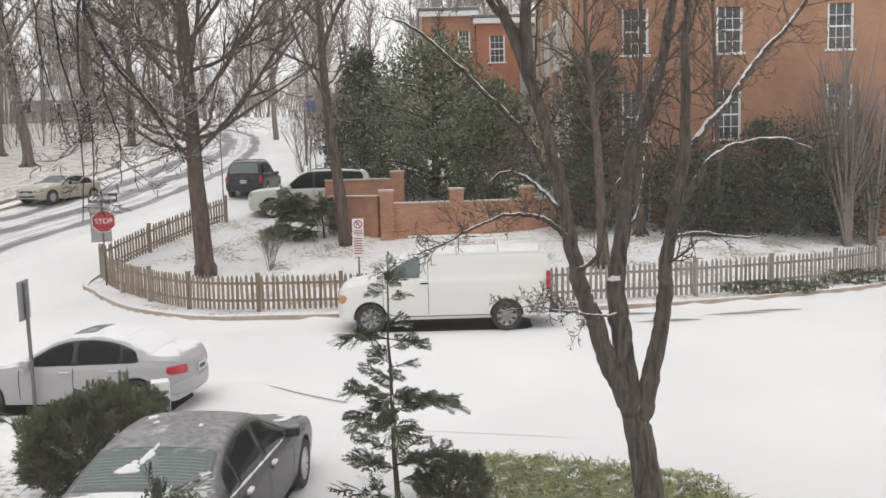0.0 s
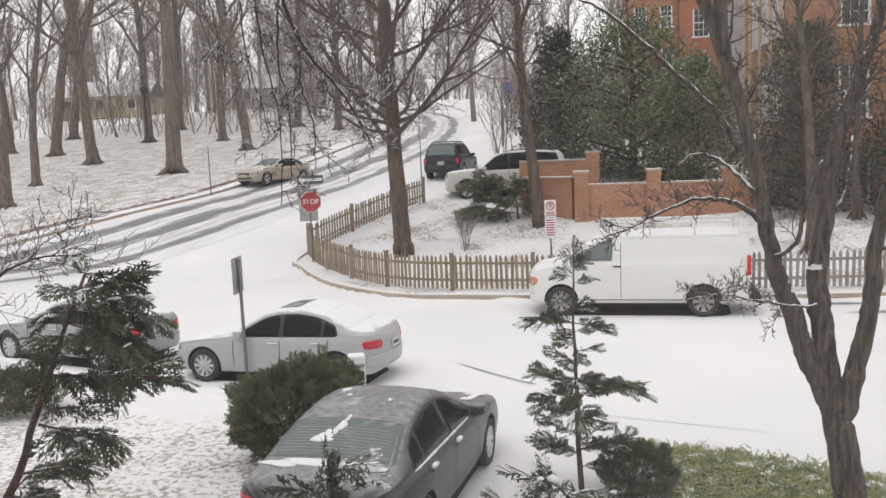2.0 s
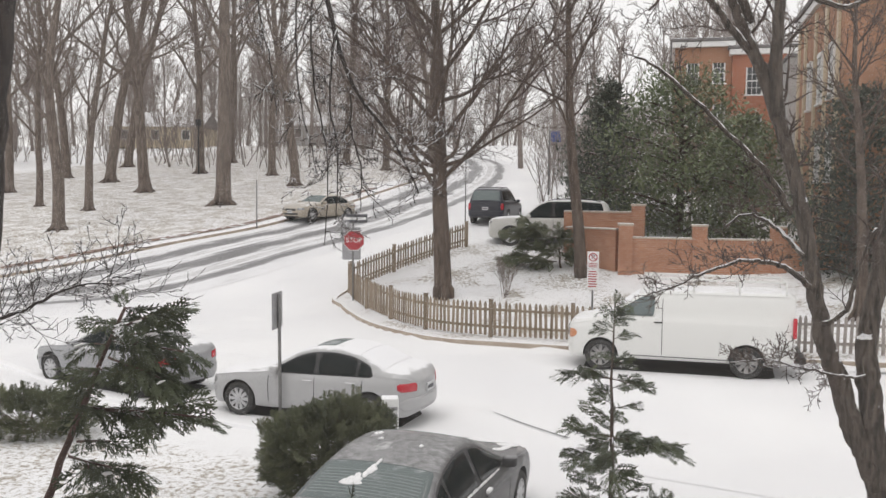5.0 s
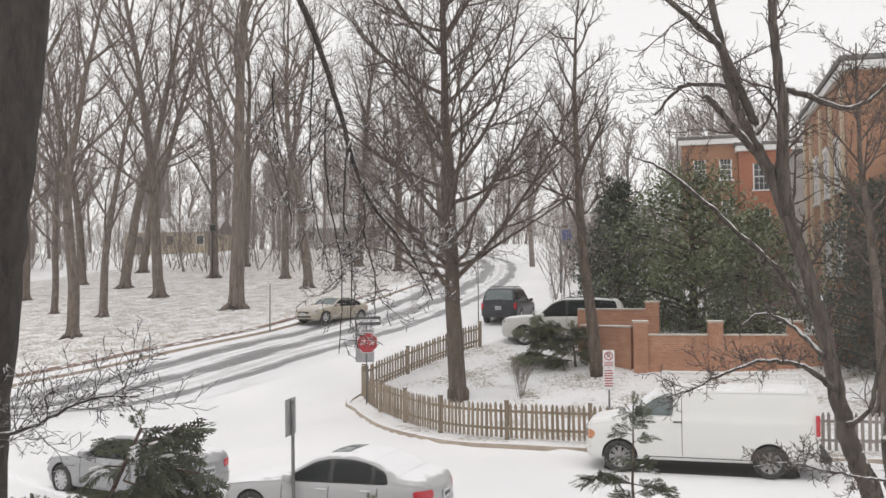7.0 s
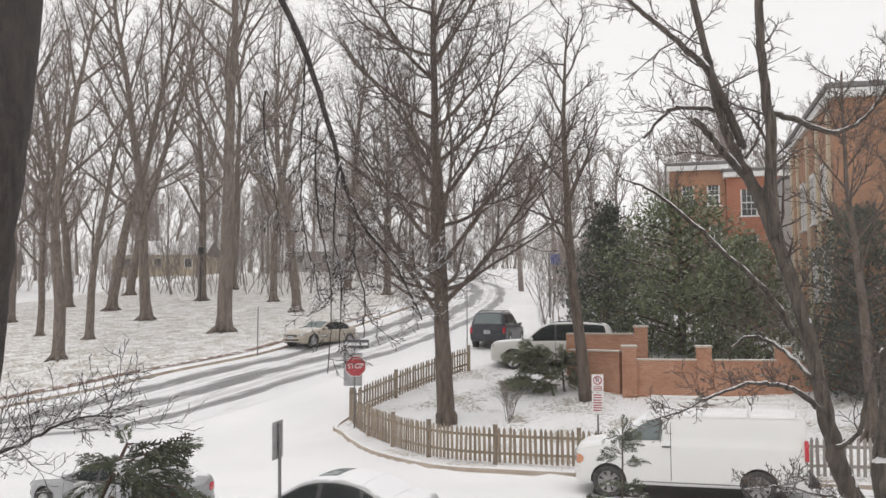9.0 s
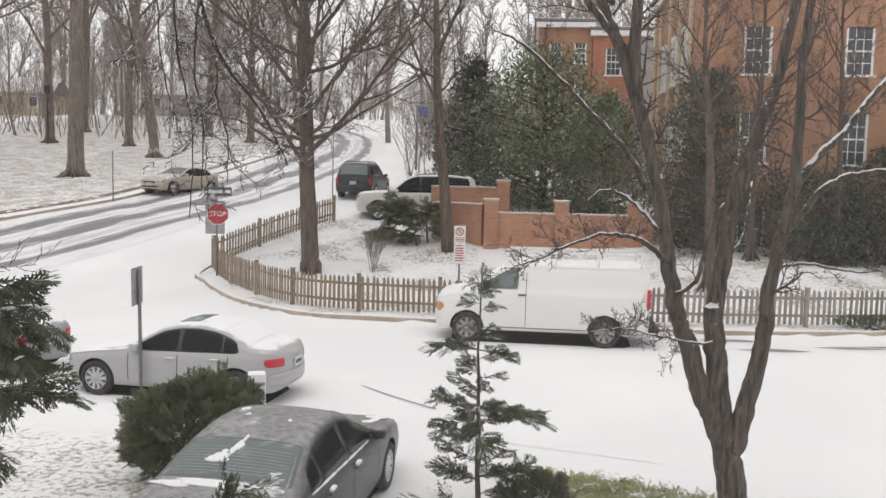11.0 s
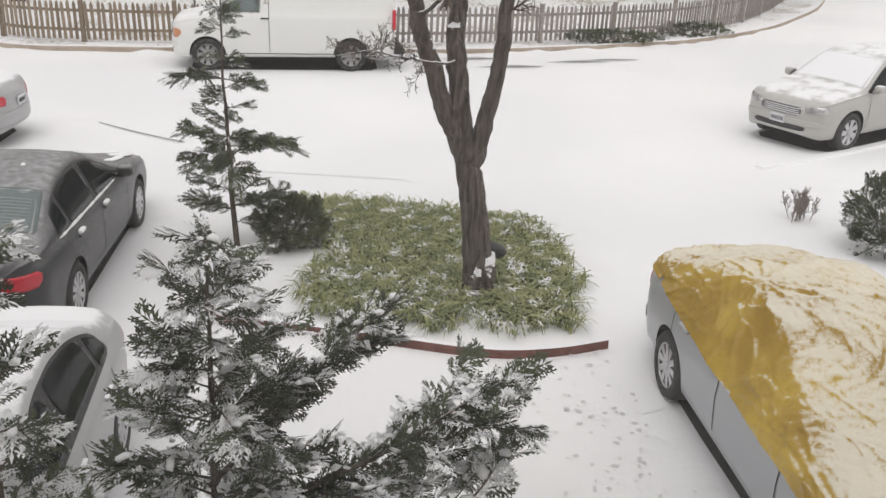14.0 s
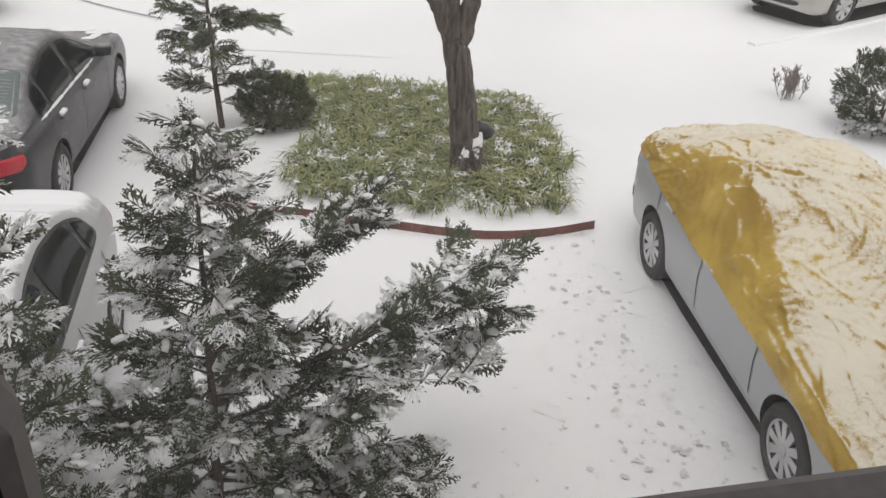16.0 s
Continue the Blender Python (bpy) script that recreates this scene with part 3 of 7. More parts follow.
def car_ring(spec, s):
    """Half section of a car body at s metres from its nose: (across, up) from the sill's middle to the roof's middle."""
    top, belt, low = (eased(spec[k], s) for k in ("top", "belt", "low"))
    w = half_width(spec, s)
    cab = max(top - belt - 0.05, 0.0)
    foot = 0.925 * w
    wt = max(foot - 0.02 * w - spec["tumble"] * cab * min(1.0, w / 0.5), 0.3 * w)
    mid = low + (belt - low) * 0.52
    up = max(top - 0.06, belt + 0.012)
    ring = [(0, low), (0.55 * w, low), (0.90 * w, low), (0.955 * w, low + 0.04), (0.975 * w, low + 0.13), (0.992 * w, mid - 0.06), (w, mid + 0.06), (0.990 * w, belt - 0.13), (0.968 * w, belt - 0.04), (foot, belt)]
    for k in (0.25, 0.5, 0.75, 1.0):
        ring.append((foot + (wt - foot) * k + 0.016 * w * math.sin(math.pi * k), belt + 0.004 + (up - belt - 0.004) * k))
    return ring + [(wt - 0.035 * w, top - 0.028), (wt - 0.10 * w, top - 0.006), (0.62 * wt, top + 0.012), (0.32 * wt, top + 0.022), (0, top + 0.025)]


def side_y(spec, s, h):
    return lerp_table([(q[1], q[0]) for q in car_ring(spec, s)[3:RAIL + 1]], h)


def top_z(spec, s, y):
    return lerp_table([q for q in car_ring(spec, s)[:RAIL - 1:-1]], abs(y))


def end_s(spec, y, h, rear):
    """How far from the nose the rounded end has reached the half width y at height h."""
    a, b = (spec["L"], spec["L"] - spec["stern"]) if rear else (0.0, spec["nose"])
    for _ in range(22):
        m = (a + b) / 2
        a, b = (m, b) if side_y(spec, m, h) < y else (a, m)
    return (a + b) / 2


def shell(name, rows, inward, mat):
    """A panel from a grid of points, with its rim turned in by 15 mm."""
    n, w = len(rows), len(rows[0])
    v = [Vector(p) for r in rows for p in r]
    f = [(i * w + j, i * w + j + 1, (i + 1) * w + j + 1, (i + 1) * w + j) for i in range(n - 1) for j in range(w - 1)]
    loop = [j for j in range(w)] + [i * w + w - 1 for i in range(1, n)] + [(n - 1) * w + j for j in range(w - 2, -1, -1)] + [i * w for i in range(n - 2, 0, -1)]
    base = len(v)
    v += [v[i] + Vector(inward) * 0.015 for i in loop]
    f += [(loop[k], base + k, base + (k + 1) % len(loop), loop[(k + 1) % len(loop)]) for k in range(len(loop))]
    return raw_mesh(name, v, f, mat, True)


def rounded(d, r):
    """1 inside, falling to 0.45 over the last stretch r, for rounded corners."""
    e = min(max(d / r, 0.0), 1.0)
    return 0.45 + 0.55 * math.sqrt(1 - (1 - e) ** 2)


def side_panel(name, spec, sd, a, b, lo, hi, off, mat, n=26, m=6, r=0.05):
    """A panel on the car's flank between stations a and b and heights lo(s) and hi(s)."""
    L, rows = spec["L"], []
    for i in range(n + 1):
        s = a + (b - a) * i / n
        u, v = lo(s), hi(s)
        k, c = rounded(min(s - a, b - s), r), (u + v) / 2
        u, v = c + (u - c) * k, c + (v - c) * k
        rows.append([(L / 2 - s, sd * (side_y(spec, s, u + (v - u) * j / m) + off), u + (v - u) * j / m) for j in range(m + 1)])
    return shell(name, rows, (0, -sd, 0), mat)


def top_panel(name, spec, a, b, ya, yb, off, mat, n=14, m=16, r=0.06):
    """A panel on the car's upper side between stations a and b, and ya(s) and yb(s) across."""
    L, rows = spec["L"], []
    for i in range(n + 1):
        s = a + (b - a) * i / n
        k, u, v = rounded(min(s - a, b - s) + 0.02, r), ya(s), yb(s)
        c = (u + v) / 2
        u, v = c + (u - c) * (0.8 + 0.2 * k), c + (v - c) * (0.8 + 0.2 * k)
        rows.append([(L / 2 - s, u + (v - u) * j / m, top_z(spec, s, u + (v - u) * j / m) + off) for j in range(m + 1)])
    return shell(name, rows, (0, 0, -1), mat)


def end_panel(name, spec, rear, ya, yb, lo, hi, off, mat, n=14, m=5, r=0.03):
    """A panel round the nose or the stern, from ya to yb across."""
    L, rows = spec["L"], []
    for i in range(n + 1):
        y = ya + (yb - ya) * i / n
        k, c = rounded(min(abs(y - ya), abs(yb - y)), r), (lo(y) + hi(y)) / 2
        u, v = c + (lo(y) - c) * k, c + (hi(y) - c) * k
        row = []
        for j in range(m + 1):
            h = u + (v - u) * j / m
            s = end_s(spec, max(abs(y), 0.02), h, rear)
            row.append((L / 2 - s + (-off if rear else off), y * (1 + off * 0.6), h))
        rows.append(row)
    return shell(name, rows, (1 if rear else -1, 0, 0), mat)


def cut_arches(me, spec):
    """Opens the wheel arches of a closed body mesh and returns the new mesh."""
    body = new("body_raw", me)
    cutter = bmesh.new()
    for s in (spec["front"], spec["front"] + spec["base"]):
        for side in (-1, 1):
            bmesh.ops.create_cone(cutter, cap_ends=True, segments=32, radius1=spec["wheel"] + 0.045, radius2=spec["wheel"] + 0.045, depth=0.62,
                                  matrix=Matrix.Translation((spec["L"] / 2 - s, side * spec["W"] / 2, spec["wheel"] + 0.01)) @ Matrix.Rotation(radians(90), 4, "X"))
    for fc in cutter.faces:
        fc.material_index = 1
    cm = bpy.data.meshes.new("cutter")
    cutter.to_mesh(cm)
    cutter.free()
    for _ in range(2):
        cm.materials.append(M["black"])
    tool = new("cutter", cm)
    mod = body.modifiers.new("arches", "BOOLEAN")
    mod.operation, mod.object, mod.solver = "DIFFERENCE", tool, "EXACT"
    out = bpy.data.meshes.new_from_object(body.evaluated_get(bpy.context.evaluated_depsgraph_get()))
    bpy.data.objects.remove(body)
    bpy.data.objects.remove(tool)
    return out


def wheel_meshes(r, width, spokes, rim_mat):
    prof = [(r * 0.66, -width / 2), (r * 0.93, -width / 2), (r, -width * 0.36), (r, width * 0.36), (r * 0.93, width / 2), (r * 0.66, width / 2)]
    def lathe(prof, n, mat, name):
        v, f, m = [], [], len(prof)
        for i in range(n):
            q = 2 * math.pi * i / n
            v += [(a * math.cos(q), b, a * math.sin(q)) for a, b in prof]
        for i in range(n):
            j = (i + 1) % n
            f += [(i * m + k, i * m + (k + 1) % m, j * m + (k + 1) % m, j * m + k) for k in range(m if prof[0][0] > 0.02 else m - 1)]
        return raw_mesh(name, v, f, mat, True)
    tyre = lathe(prof, 32, M["tyre"], "tyre")
    bm = bmesh.new()
    dish = lathe([(0.0, width * 0.20), (r * 0.55, width * 0.14), (r * 0.60, width * 0.42), (r * 0.68, width * 0.47), (r * 0.68, -width * 0.4), (0.0, -width * 0.3)], 32, M["black"], "dish")
    for k in range(spokes):
        q = 2 * math.pi * k / spokes
        a = bmesh.ops.create_cube(bm, size=1.0)["verts"]
        for vert in a:
            taper = 0.75 if vert.co.x < 0 else 1.15
            vert.co = Vector((r * (0.09 + 0.55 * (vert.co.x + 0.5)), width * (0.40 + 0.10 * vert.co.y), vert.co.z * r * 1.9 / spokes * taper))
        bmesh.ops.transform(bm, matrix=Matrix.Rotation(q, 4, "Y"), verts=a)
    bmesh.ops.create_cone(bm, cap_ends=True, segments=18, radius1=r * 0.15, radius2=r * 0.13, depth=width * 0.1, matrix=Matrix.Translation((0, width * 0.42, 0)) @ Matrix.Rotation(radians(-90), 4, "X"))
    rim = to_mesh("spokes", bm, rim_mat)
    ring = lathe([(r * 0.60, width * 0.40), (r * 0.63, width * 0.48), (r * 0.69, width * 0.48), (r * 0.69, width * 0.35)], 32, rim_mat, "rim")
    return tyre, dish, rim, ring


def car(spec, name, label, category, near, heading, body, glass, screen, rearglass, spokes=10, rim="rim", hub="front", side=1, z=0.0, bars=0, tail="wide", bare=False, sunroof=False, rack=False, sill_snow=False, frame="black"):
    """near: plan place of one hub's outer face; heading: the way the nose points in degrees; side: 1 if that hub is on the car's left."""
    L, W = spec["L"], spec["W"]
    c, s_ = math.cos(radians(heading)), math.sin(radians(heading))
    lx = L / 2 - (spec["front"] if hub == "front" else spec["front"] + spec["base"])
    ly = side * W / 2
    m = pose(near[0] - (lx * c - ly * s_), near[1] - (lx * s_ + ly * c), z, 0, 0, heading)
    root = thing(name, m, label, category, group="parked cars")
    ends = [0.0, 0.004, 0.015, 0.035, 0.065, 0.105, 0.16, 0.22, 0.3]
    stations = sorted({round(k, 3) for k in list(np.linspace(0.38, L - 0.38, 58)) + ends + [L - e for e in ends]})
    rings = [car_ring(spec, s) for s in stations]
    n = len(rings[0])
    verts, per = [], 2 * n - 2
    for s, r in zip(stations, rings):
        verts += [(L / 2 - s, y, h) for y, h in r] + [(L / 2 - s, -y, h) for y, h in r[-2:0:-1]]
    faces, index = [], []
    for i in range(len(stations) - 1):
        for k in range(per):
            k2 = (k + 1) % per
            faces.append((i * per + k, (i + 1) * per + k, (i + 1) * per + k2, i * per + k2))
            ring = k if k < n - 1 else per - 1 - k
            index.append(1 if ring < 2 else 0)
    faces += [tuple(range(per)), tuple(range((len(stations) - 1) * per + per - 1, (len(stations) - 1) * per - 1, -1))]
    index += [0, 0]
    me = bpy.data.meshes.new("body")
    me.from_pydata(verts, [], faces)
    me.polygons.foreach_set("material_index", index)
    for _ in range(2):
        me.materials.append(M["black"])
    bm = bmesh.new()
    bm.from_mesh(me)
    bmesh.ops.recalc_face_normals(bm, faces=bm.faces)
    bm.to_mesh(me)
    bm.free()
    me = cut_arches(me, spec)
    for mi, pname, mat, plabel in ((0, "body", body, ""), (1, "underbody", M["black"], "black sill and wheel arches")):
        bm = bmesh.new()
        bm.from_mesh(me)
        bmesh.ops.delete(bm, geom=[fc for fc in bm.faces if fc.material_index != mi], context="FACES")
        for fc in bm.faces:
            fc.material_index = 0
        part(pname, to_mesh(pname, bm, mat, mi == 0), root, plabel)
    # side windows in their dark frame
    def lo(s):
        return eased(spec["belt"], s) + 0.03
    def hi(s):
        return max(min(eased(spec["top"], s) - 0.10, lo(s) + (spec["back"][0] - s) * spec["back"][1]), lo(s) + 0.012)
    g0, g1 = spec["glass"][0][0], spec["glass"][-1][1]
    for sd in (-1, 1):
        if bare:
            break
        part("window_frame", side_panel("window_frame", spec, sd, g0 - 0.05, g1 + 0.04, lambda s: lo(s) - 0.022, lambda s: hi(s) + 0.022, 0.003, M[frame], 40), root, "dark window surround")
        for a, b in spec["glass"]:
            part("side_window", side_panel("side_window", spec, sd, a, b, lo, hi, 0.007, glass), root, "dark side window")
        if sill_snow:
            rg = random.Random(4)
            for k in range(7):
                s0 = g0 + 0.25 + (g1 - g0 - 0.3) * (k + rg.uniform(0, 0.3)) / 7
                pts = [Vector((L / 2 - s0 - 0.3 * i / 5, sd * (side_y(spec, s0 + 0.3 * i / 5, lo(s0 + 0.3 * i / 5) - 0.03) + 0.004), lo(s0 + 0.3 * i / 5) - 0.022)) for i in range(6)]
                part("snow", tube_mesh("snow", pts, [rg.uniform(0.008, 0.020) for _ in pts], M["snow"], 6), root, "line of snow under the windows")
    # windscreen, rear window, sunroof
    def rail(s):
        return car_ring(spec, s)[RAIL][0] - 0.045
    for nm, at, mat in (("windscreen", spec["screen"], screen), ("rear_window", spec["rear"], rearglass)):
        if at and not bare:
            part(nm, top_panel(nm, spec, at[0], at[1], lambda s: -rail(s), rail, 0.005, mat), root)
    if sunroof:
        a = spec["screen"][1] + 0.16
        part("sunroof", top_panel("sunroof", spec, a, a + 0.40, lambda s: -0.40, lambda s: 0.40, 0.008, M["glass_frost"]), root, "dark sunroof glass")
    # seams and handles
    for s in spec["doors"]:
        for sd in (-1, 1):
            r, v = car_ring(spec, s)[4:RAIL if name == "cargo_van" else 9], []
            for y, h in r:
                v += [(L / 2 - s - 0.007, sd * (y + 0.004), h), (L / 2 - s + 0.007, sd * (y + 0.004), h)]
            part("door_seam", raw_mesh("door_seam", v, [(2 * i, 2 * i + 1, 2 * i + 3, 2 * i + 2) for i in range(len(r) - 1)], M["black"]), root)
    for s in spec["handles"]:
        h = eased(spec["belt"], s) - 0.11
        y = side_y(spec, s, h)
        for sd in (-1, 1):
            handle = part("door_handle", box_mesh("door_handle", (L / 2 - s - 0.10, L / 2 - s + 0.10, sd * y - 0.03, sd * y + 0.03, h - 0.018, h + 0.018), body if name != "cargo_van" else M["black"], 0.012), root)
            if sill_snow:
                part("snow", box_mesh("snow", (L / 2 - s - 0.07, L / 2 - s + 0.08, sd * y - 0.035, sd * y + 0.035, h + 0.012, h + 0.05), M["snow"], 0.015), handle, "snow on the handle")
    sm = g0 + 0.12
    y, h = side_y(spec, sm, eased(spec["belt"], sm)), eased(spec["belt"], sm)
    for sd in (-1, 1) if not bare else ():
        bm = bmesh.new()
        big = 1.5 if name == "cargo_van" else 1.0
        box(bm, -0.09, 0.10, -0.10, 0.10, 0.02, 0.02 + 0.14 * big, 0.045)
        for vert in bm.verts:
            vert.co.y *= 1 - 0.25 * max(vert.co.x, 0) / 0.1
        box(bm, -0.03, 0.05, -0.16 if sd > 0 else 0.0, 0.0 if sd > 0 else 0.16, 0.0, 0.05, 0.012)
        part("mirror", to_mesh("mirror", bm, M["black"] if name == "cargo_van" else body, True), root, "wing mirror", Matrix.Translation((L / 2 - sm, sd * (y + 0.11), h)))
    # lamps, grille, plates
    fw, rw = W / 2 * 0.94, W / 2 * 0.94
    nb, rb = eased(spec["belt"], spec["nose"] * 0.5), eased(spec["belt"], L - 0.14)
    low_f, low_r = spec["low"][0][1], spec["low"][-1][1]
    for sd in (-1, 1):
        if name != "cargo_van":
            part("headlamp", end_panel("headlamp", spec, False, sd * fw * 0.56, sd * fw * 0.95, lambda y: nb - 0.20 + 0.06 * abs(y) / fw, lambda y: nb - 0.07 + 0.05 * abs(y) / fw, 0.008, M["head"]), root, "clear headlamp")
        if tail == "wide":
            part("tail_lamp", end_panel("tail_lamp", spec, True, sd * rw * 0.58, sd * rw * 0.985, lambda y: rb - 0.23 + 0.03 * abs(y) / rw, lambda y: rb - 0.07 + 0.02 * abs(y) / rw, 0.008, M["tail"]), root, "red tail lamp")
        elif tail == "tall":
            part("tail_lamp", end_panel("tail_lamp", spec, True, sd * rw * 0.84, sd * rw * 0.985, lambda y: rb - 0.32, lambda y: rb + 0.0, 0.012, M["tail"], 6), root, "tall red tail lamp")
    part("grille", end_panel("grille", spec, False, -fw * 0.48, fw * 0.48, lambda y: nb - 0.24, lambda y: nb - 0.08, 0.006, M["black"]), root, "dark front grille")
    for b in range(bars):
        part("grille_bar", end_panel("grille_bar", spec, False, -fw * 0.46, fw * 0.46, lambda y: nb - 0.225 + b * 0.036, lambda y: nb - 0.208 + b * 0.036, 0.016, M["chrome"], 14, 1), root, "chrome grille bar")
    part("intake", end_panel("intake", spec, False, -fw * 0.62, fw * 0.62, lambda y: low_f + 0.03, lambda y: low_f + 0.12, 0.006, M["black"]), root, "dark lower intake")
    for end in (False, True):
        ref = low_r if end else low_f
        u, v = (ref + 0.02, ref + 0.25) if end else (ref + 0.13, ref + 0.24)
        part("bumper", end_panel("bumper", spec, end, -rw * 0.96, rw * 0.96, lambda y: u, lambda y: v, 0.022, body, 26), root)
    for end, x, ph in ((1, L / 2 + 0.030, low_f + 0.12), (-1, -L / 2 - (0.018 if name != "cargo_van" else 0.01), low_r + 0.30)):
        pl = part("number_plate", box_mesh("number_plate", (x - 0.022, x + 0.012, -0.155, 0.155, ph, ph + 0.15), M["plate"], 0.004), root, "pale number plate")
        for b in range(6):
            yy = -0.115 + b * 0.046
            xx = x + (0.012 if end == 1 else -0.024)
            part("bar", box_mesh("bar", (xx - 0.003, xx + 0.003, yy - 0.014, yy + 0.014, ph + 0.04, ph + 0.11), M["ink"]), pl)
    if rack:
        for sd in (-1, 1):
            ss = np.linspace(spec["screen"][1] + 0.35, spec["back"][0] - 0.25, 9)
            pts = [Vector((L / 2 - s, sd * (rail(s) - 0.03), top_z(spec, s, rail(s) - 0.03) + (0.05 if 0 < i < 8 else 0.0))) for i, s in enumerate(ss)]
            part("roof_rail", tube_mesh("roof_rail", pts, [0.018] * 9, M["black"], 6), root, "black roof rail")
        for s in (spec["screen"][1] + 0.75, spec["back"][0] - 0.75):
            part("rack_bar", tube_mesh("rack_bar", [Vector((L / 2 - s, y * rail(s) * 0.95, top_z(spec, s, 0) + 0.035)) for y in (-1, 0, 1)], [0.016] * 3, M["black"], 6), root)
    if name == "cargo_van":
        for sd in (-1, 1):
            part("gutter", side_panel("gutter", spec, sd, 1.75, L - 0.12, lambda s: eased(spec["top"], s) - 0.085, lambda s: eased(spec["top"], s) - 0.068, 0.012, M["white_van"], 20, 1), root, "rain gutter")
            part("rub_strip", side_panel("rub_strip", spec, sd, 1.45, L - 1.5, lambda s: 0.405, lambda s: 0.43, 0.008, M["steel_post"], 20, 1), root, "grey sill strip")
    if z == 0.0:
        # dry ground that the car kept free of snow
        v = [(L / 2 * a * (0.86 + 0.02 * math.sin(5 * q)), W / 2 * b * 0.84) for q, (a, b) in enumerate(((1, -0.7), (1, 0.7), (0.9, 1), (0.3, 1.02), (-0.4, 0.99), (-0.9, 1), (-1, 0.7), (-1, -0.7), (-0.9, -1), (-0.3, -1.02), (0.4, -0.99), (0.9, -1)))]
        bare_ground = new("trim", raw_mesh("trim", [(x, y, 0.007) for x, y in v], [tuple(range(12))], M["asphalt"]))
        bare_ground.matrix_basis = m
        tagged(bare_ground, "bare dark asphalt under a parked car", "asphalt", kind="structure")
    meshes = wheel_meshes(spec["wheel"], 0.225, spokes, M[rim])
    for s in (spec["front"], spec["front"] + spec["base"]):
        for sd in (-1, 1):
            wh = new("wheel")
            wh.parent = root
            wh.matrix_basis = pose(L / 2 - s, sd * (W / 2 - 0.125), spec["wheel"], 0, 0, 0 if sd == 1 else 180)
            for nm, mm in zip(("tyre", "hub_dish", "spokes", "rim"), meshes):
                part(nm, mm, wh, "alloy wheel spokes" if nm == "spokes" else "")
    return root


van = car(VAN, "cargo_van", "white cargo van parked by the kerb with a snowy roof", "van", (-1.47, 22.0), 180.0 - 1.5, M["white_van"], M["glass_frost"], M["glass_snow"], M["glass_car"], spokes=8, rim="rim_dark", side=1, tail="none", frame="white_van")
for sd in (-1, 1):
    part("tail_lamp", box_mesh("tail_lamp", (-2.69, -2.60, sd * 0.955 - 0.05, sd * 0.955 + 0.05, 1.02, 1.50), M["tail"], 0.02), van, "tall red tail lamp")
    part("headlamp", end_panel("headlamp", VAN, False, sd * 0.60, sd * 0.82, lambda y: 0.80, lambda y: 1.0, 0.012, M["head"]), van, "clear headlamp")
    part("corner_lamp", end_panel("corner_lamp", VAN, False, sd * 0.835, sd * 0.955, lambda y: 0.78, lambda y: 1.0, 0.014, M["amber"], 6), van, "amber corner lamp")
for y in (-0.62, 0.62):
    part("roof_rail", tube_mesh("roof_rail", [Vector((0.9, y, 2.30)), Vector((-2.5, y, 2.30))], [0.03, 0.03], M["white_van"]), van, "white ladder rack rail")
for k in range(4):
    x = 0.7 - k * 1.05
    part("rack_bar", tube_mesh("rack_bar", [Vector((x, -0.82, 2.0)), Vector((x, -0.78, 2.30)), Vector((x, 0.78, 2.30)), Vector((x, 0.82, 2.0))], [0.022] * 4, M["white_van"]), van)
part("step_bumper", box_mesh("step_bumper", (-2.92, -2.66, -0.9, 0.9, 0.42, 0.56), M["black"], 0.02), van, "black step bumper")

car(SEDAN, "sedan", "white sedan dusted with snow, parked with dark windows", "car", (-7.91, 15.43), 174.5, M["white_car"], M["glass_car"], M["glass_snow"], M["glass_snow"], side=1, sunroof=True)
car(SEDAN, "sedan", "silver sedan with snowy boot, parked behind the first", "car", (-13.25, 16.85), 164.0, M["silver"], M["glass_car"], M["glass_snow"], M["glass_snow"], side=1)
grey_car = car(ACCORD, "sedan", "dark grey sedan with frosted rear window and snow patches", "car", (-2.02, 8.80), 84.5, M["grey"], M["glass_car"], M["glass_frost"], M["glass_frost"], hub="rear", side=-1, sill_snow=True)
for k in range(9):
    s = 3.76 + 0.045 * k
    part("heater_line", top_panel("heater_line", ACCORD, s, s + 0.010, lambda q: -car_ring(ACCORD, q)[RAIL][0] + 0.12, lambda q: car_ring(ACCORD, q)[RAIL][0] - 0.12, 0.0075, M["frost_line"], 2, 12), grey_car, "pale frosted heater line")
bm = bmesh.new()
prng = random.Random(31)
for s, y, a, b in ((3.60, 0.02, 0.07, 0.02), (3.68, 0.04, 0.07, 0.03), (3.78, 0.08, 0.07, 0.05), (3.88, 0.14, 0.06, 0.07), (3.95, 0.18, 0.04, 0.10), (2.75, 0.40, 0.07, 0.05), (3.0, 0.26, 0.04, 0.02), (3.1, -0.28, 0.04, 0.02), (0.75, -0.62, 0.30, 0.12), (1.15, -0.66, 0.22, 0.08), (0.5, -0.3, 0.25, 0.2), (4.32, 0.0, 0.05, 0.5), (4.36, 0.5, 0.05, 0.2), (4.35, -0.5, 0.05, 0.2)):
    for k in range(5):
        ss, yy = s + prng.gauss(0, a * 0.4), y + prng.gauss(0, b * 0.4)
        slope = (lerp_table(ACCORD["top"], ss + 0.1) - lerp_table(ACCORD["top"], ss - 0.1)) / 0.2
        bmesh.ops.create_icosphere(bm, subdivisions=2, radius=1.0, matrix=Matrix.Translation((ACCORD["L"] / 2 - ss, yy, top_z(ACCORD, ss, yy) + 0.004)) @ Matrix.Rotation(math.atan(slope), 4, "Y") @ Matrix.Diagonal((a * prng.uniform(0.5, 1.0), b * prng.uniform(0.5, 1.0), 0.012, 1)))
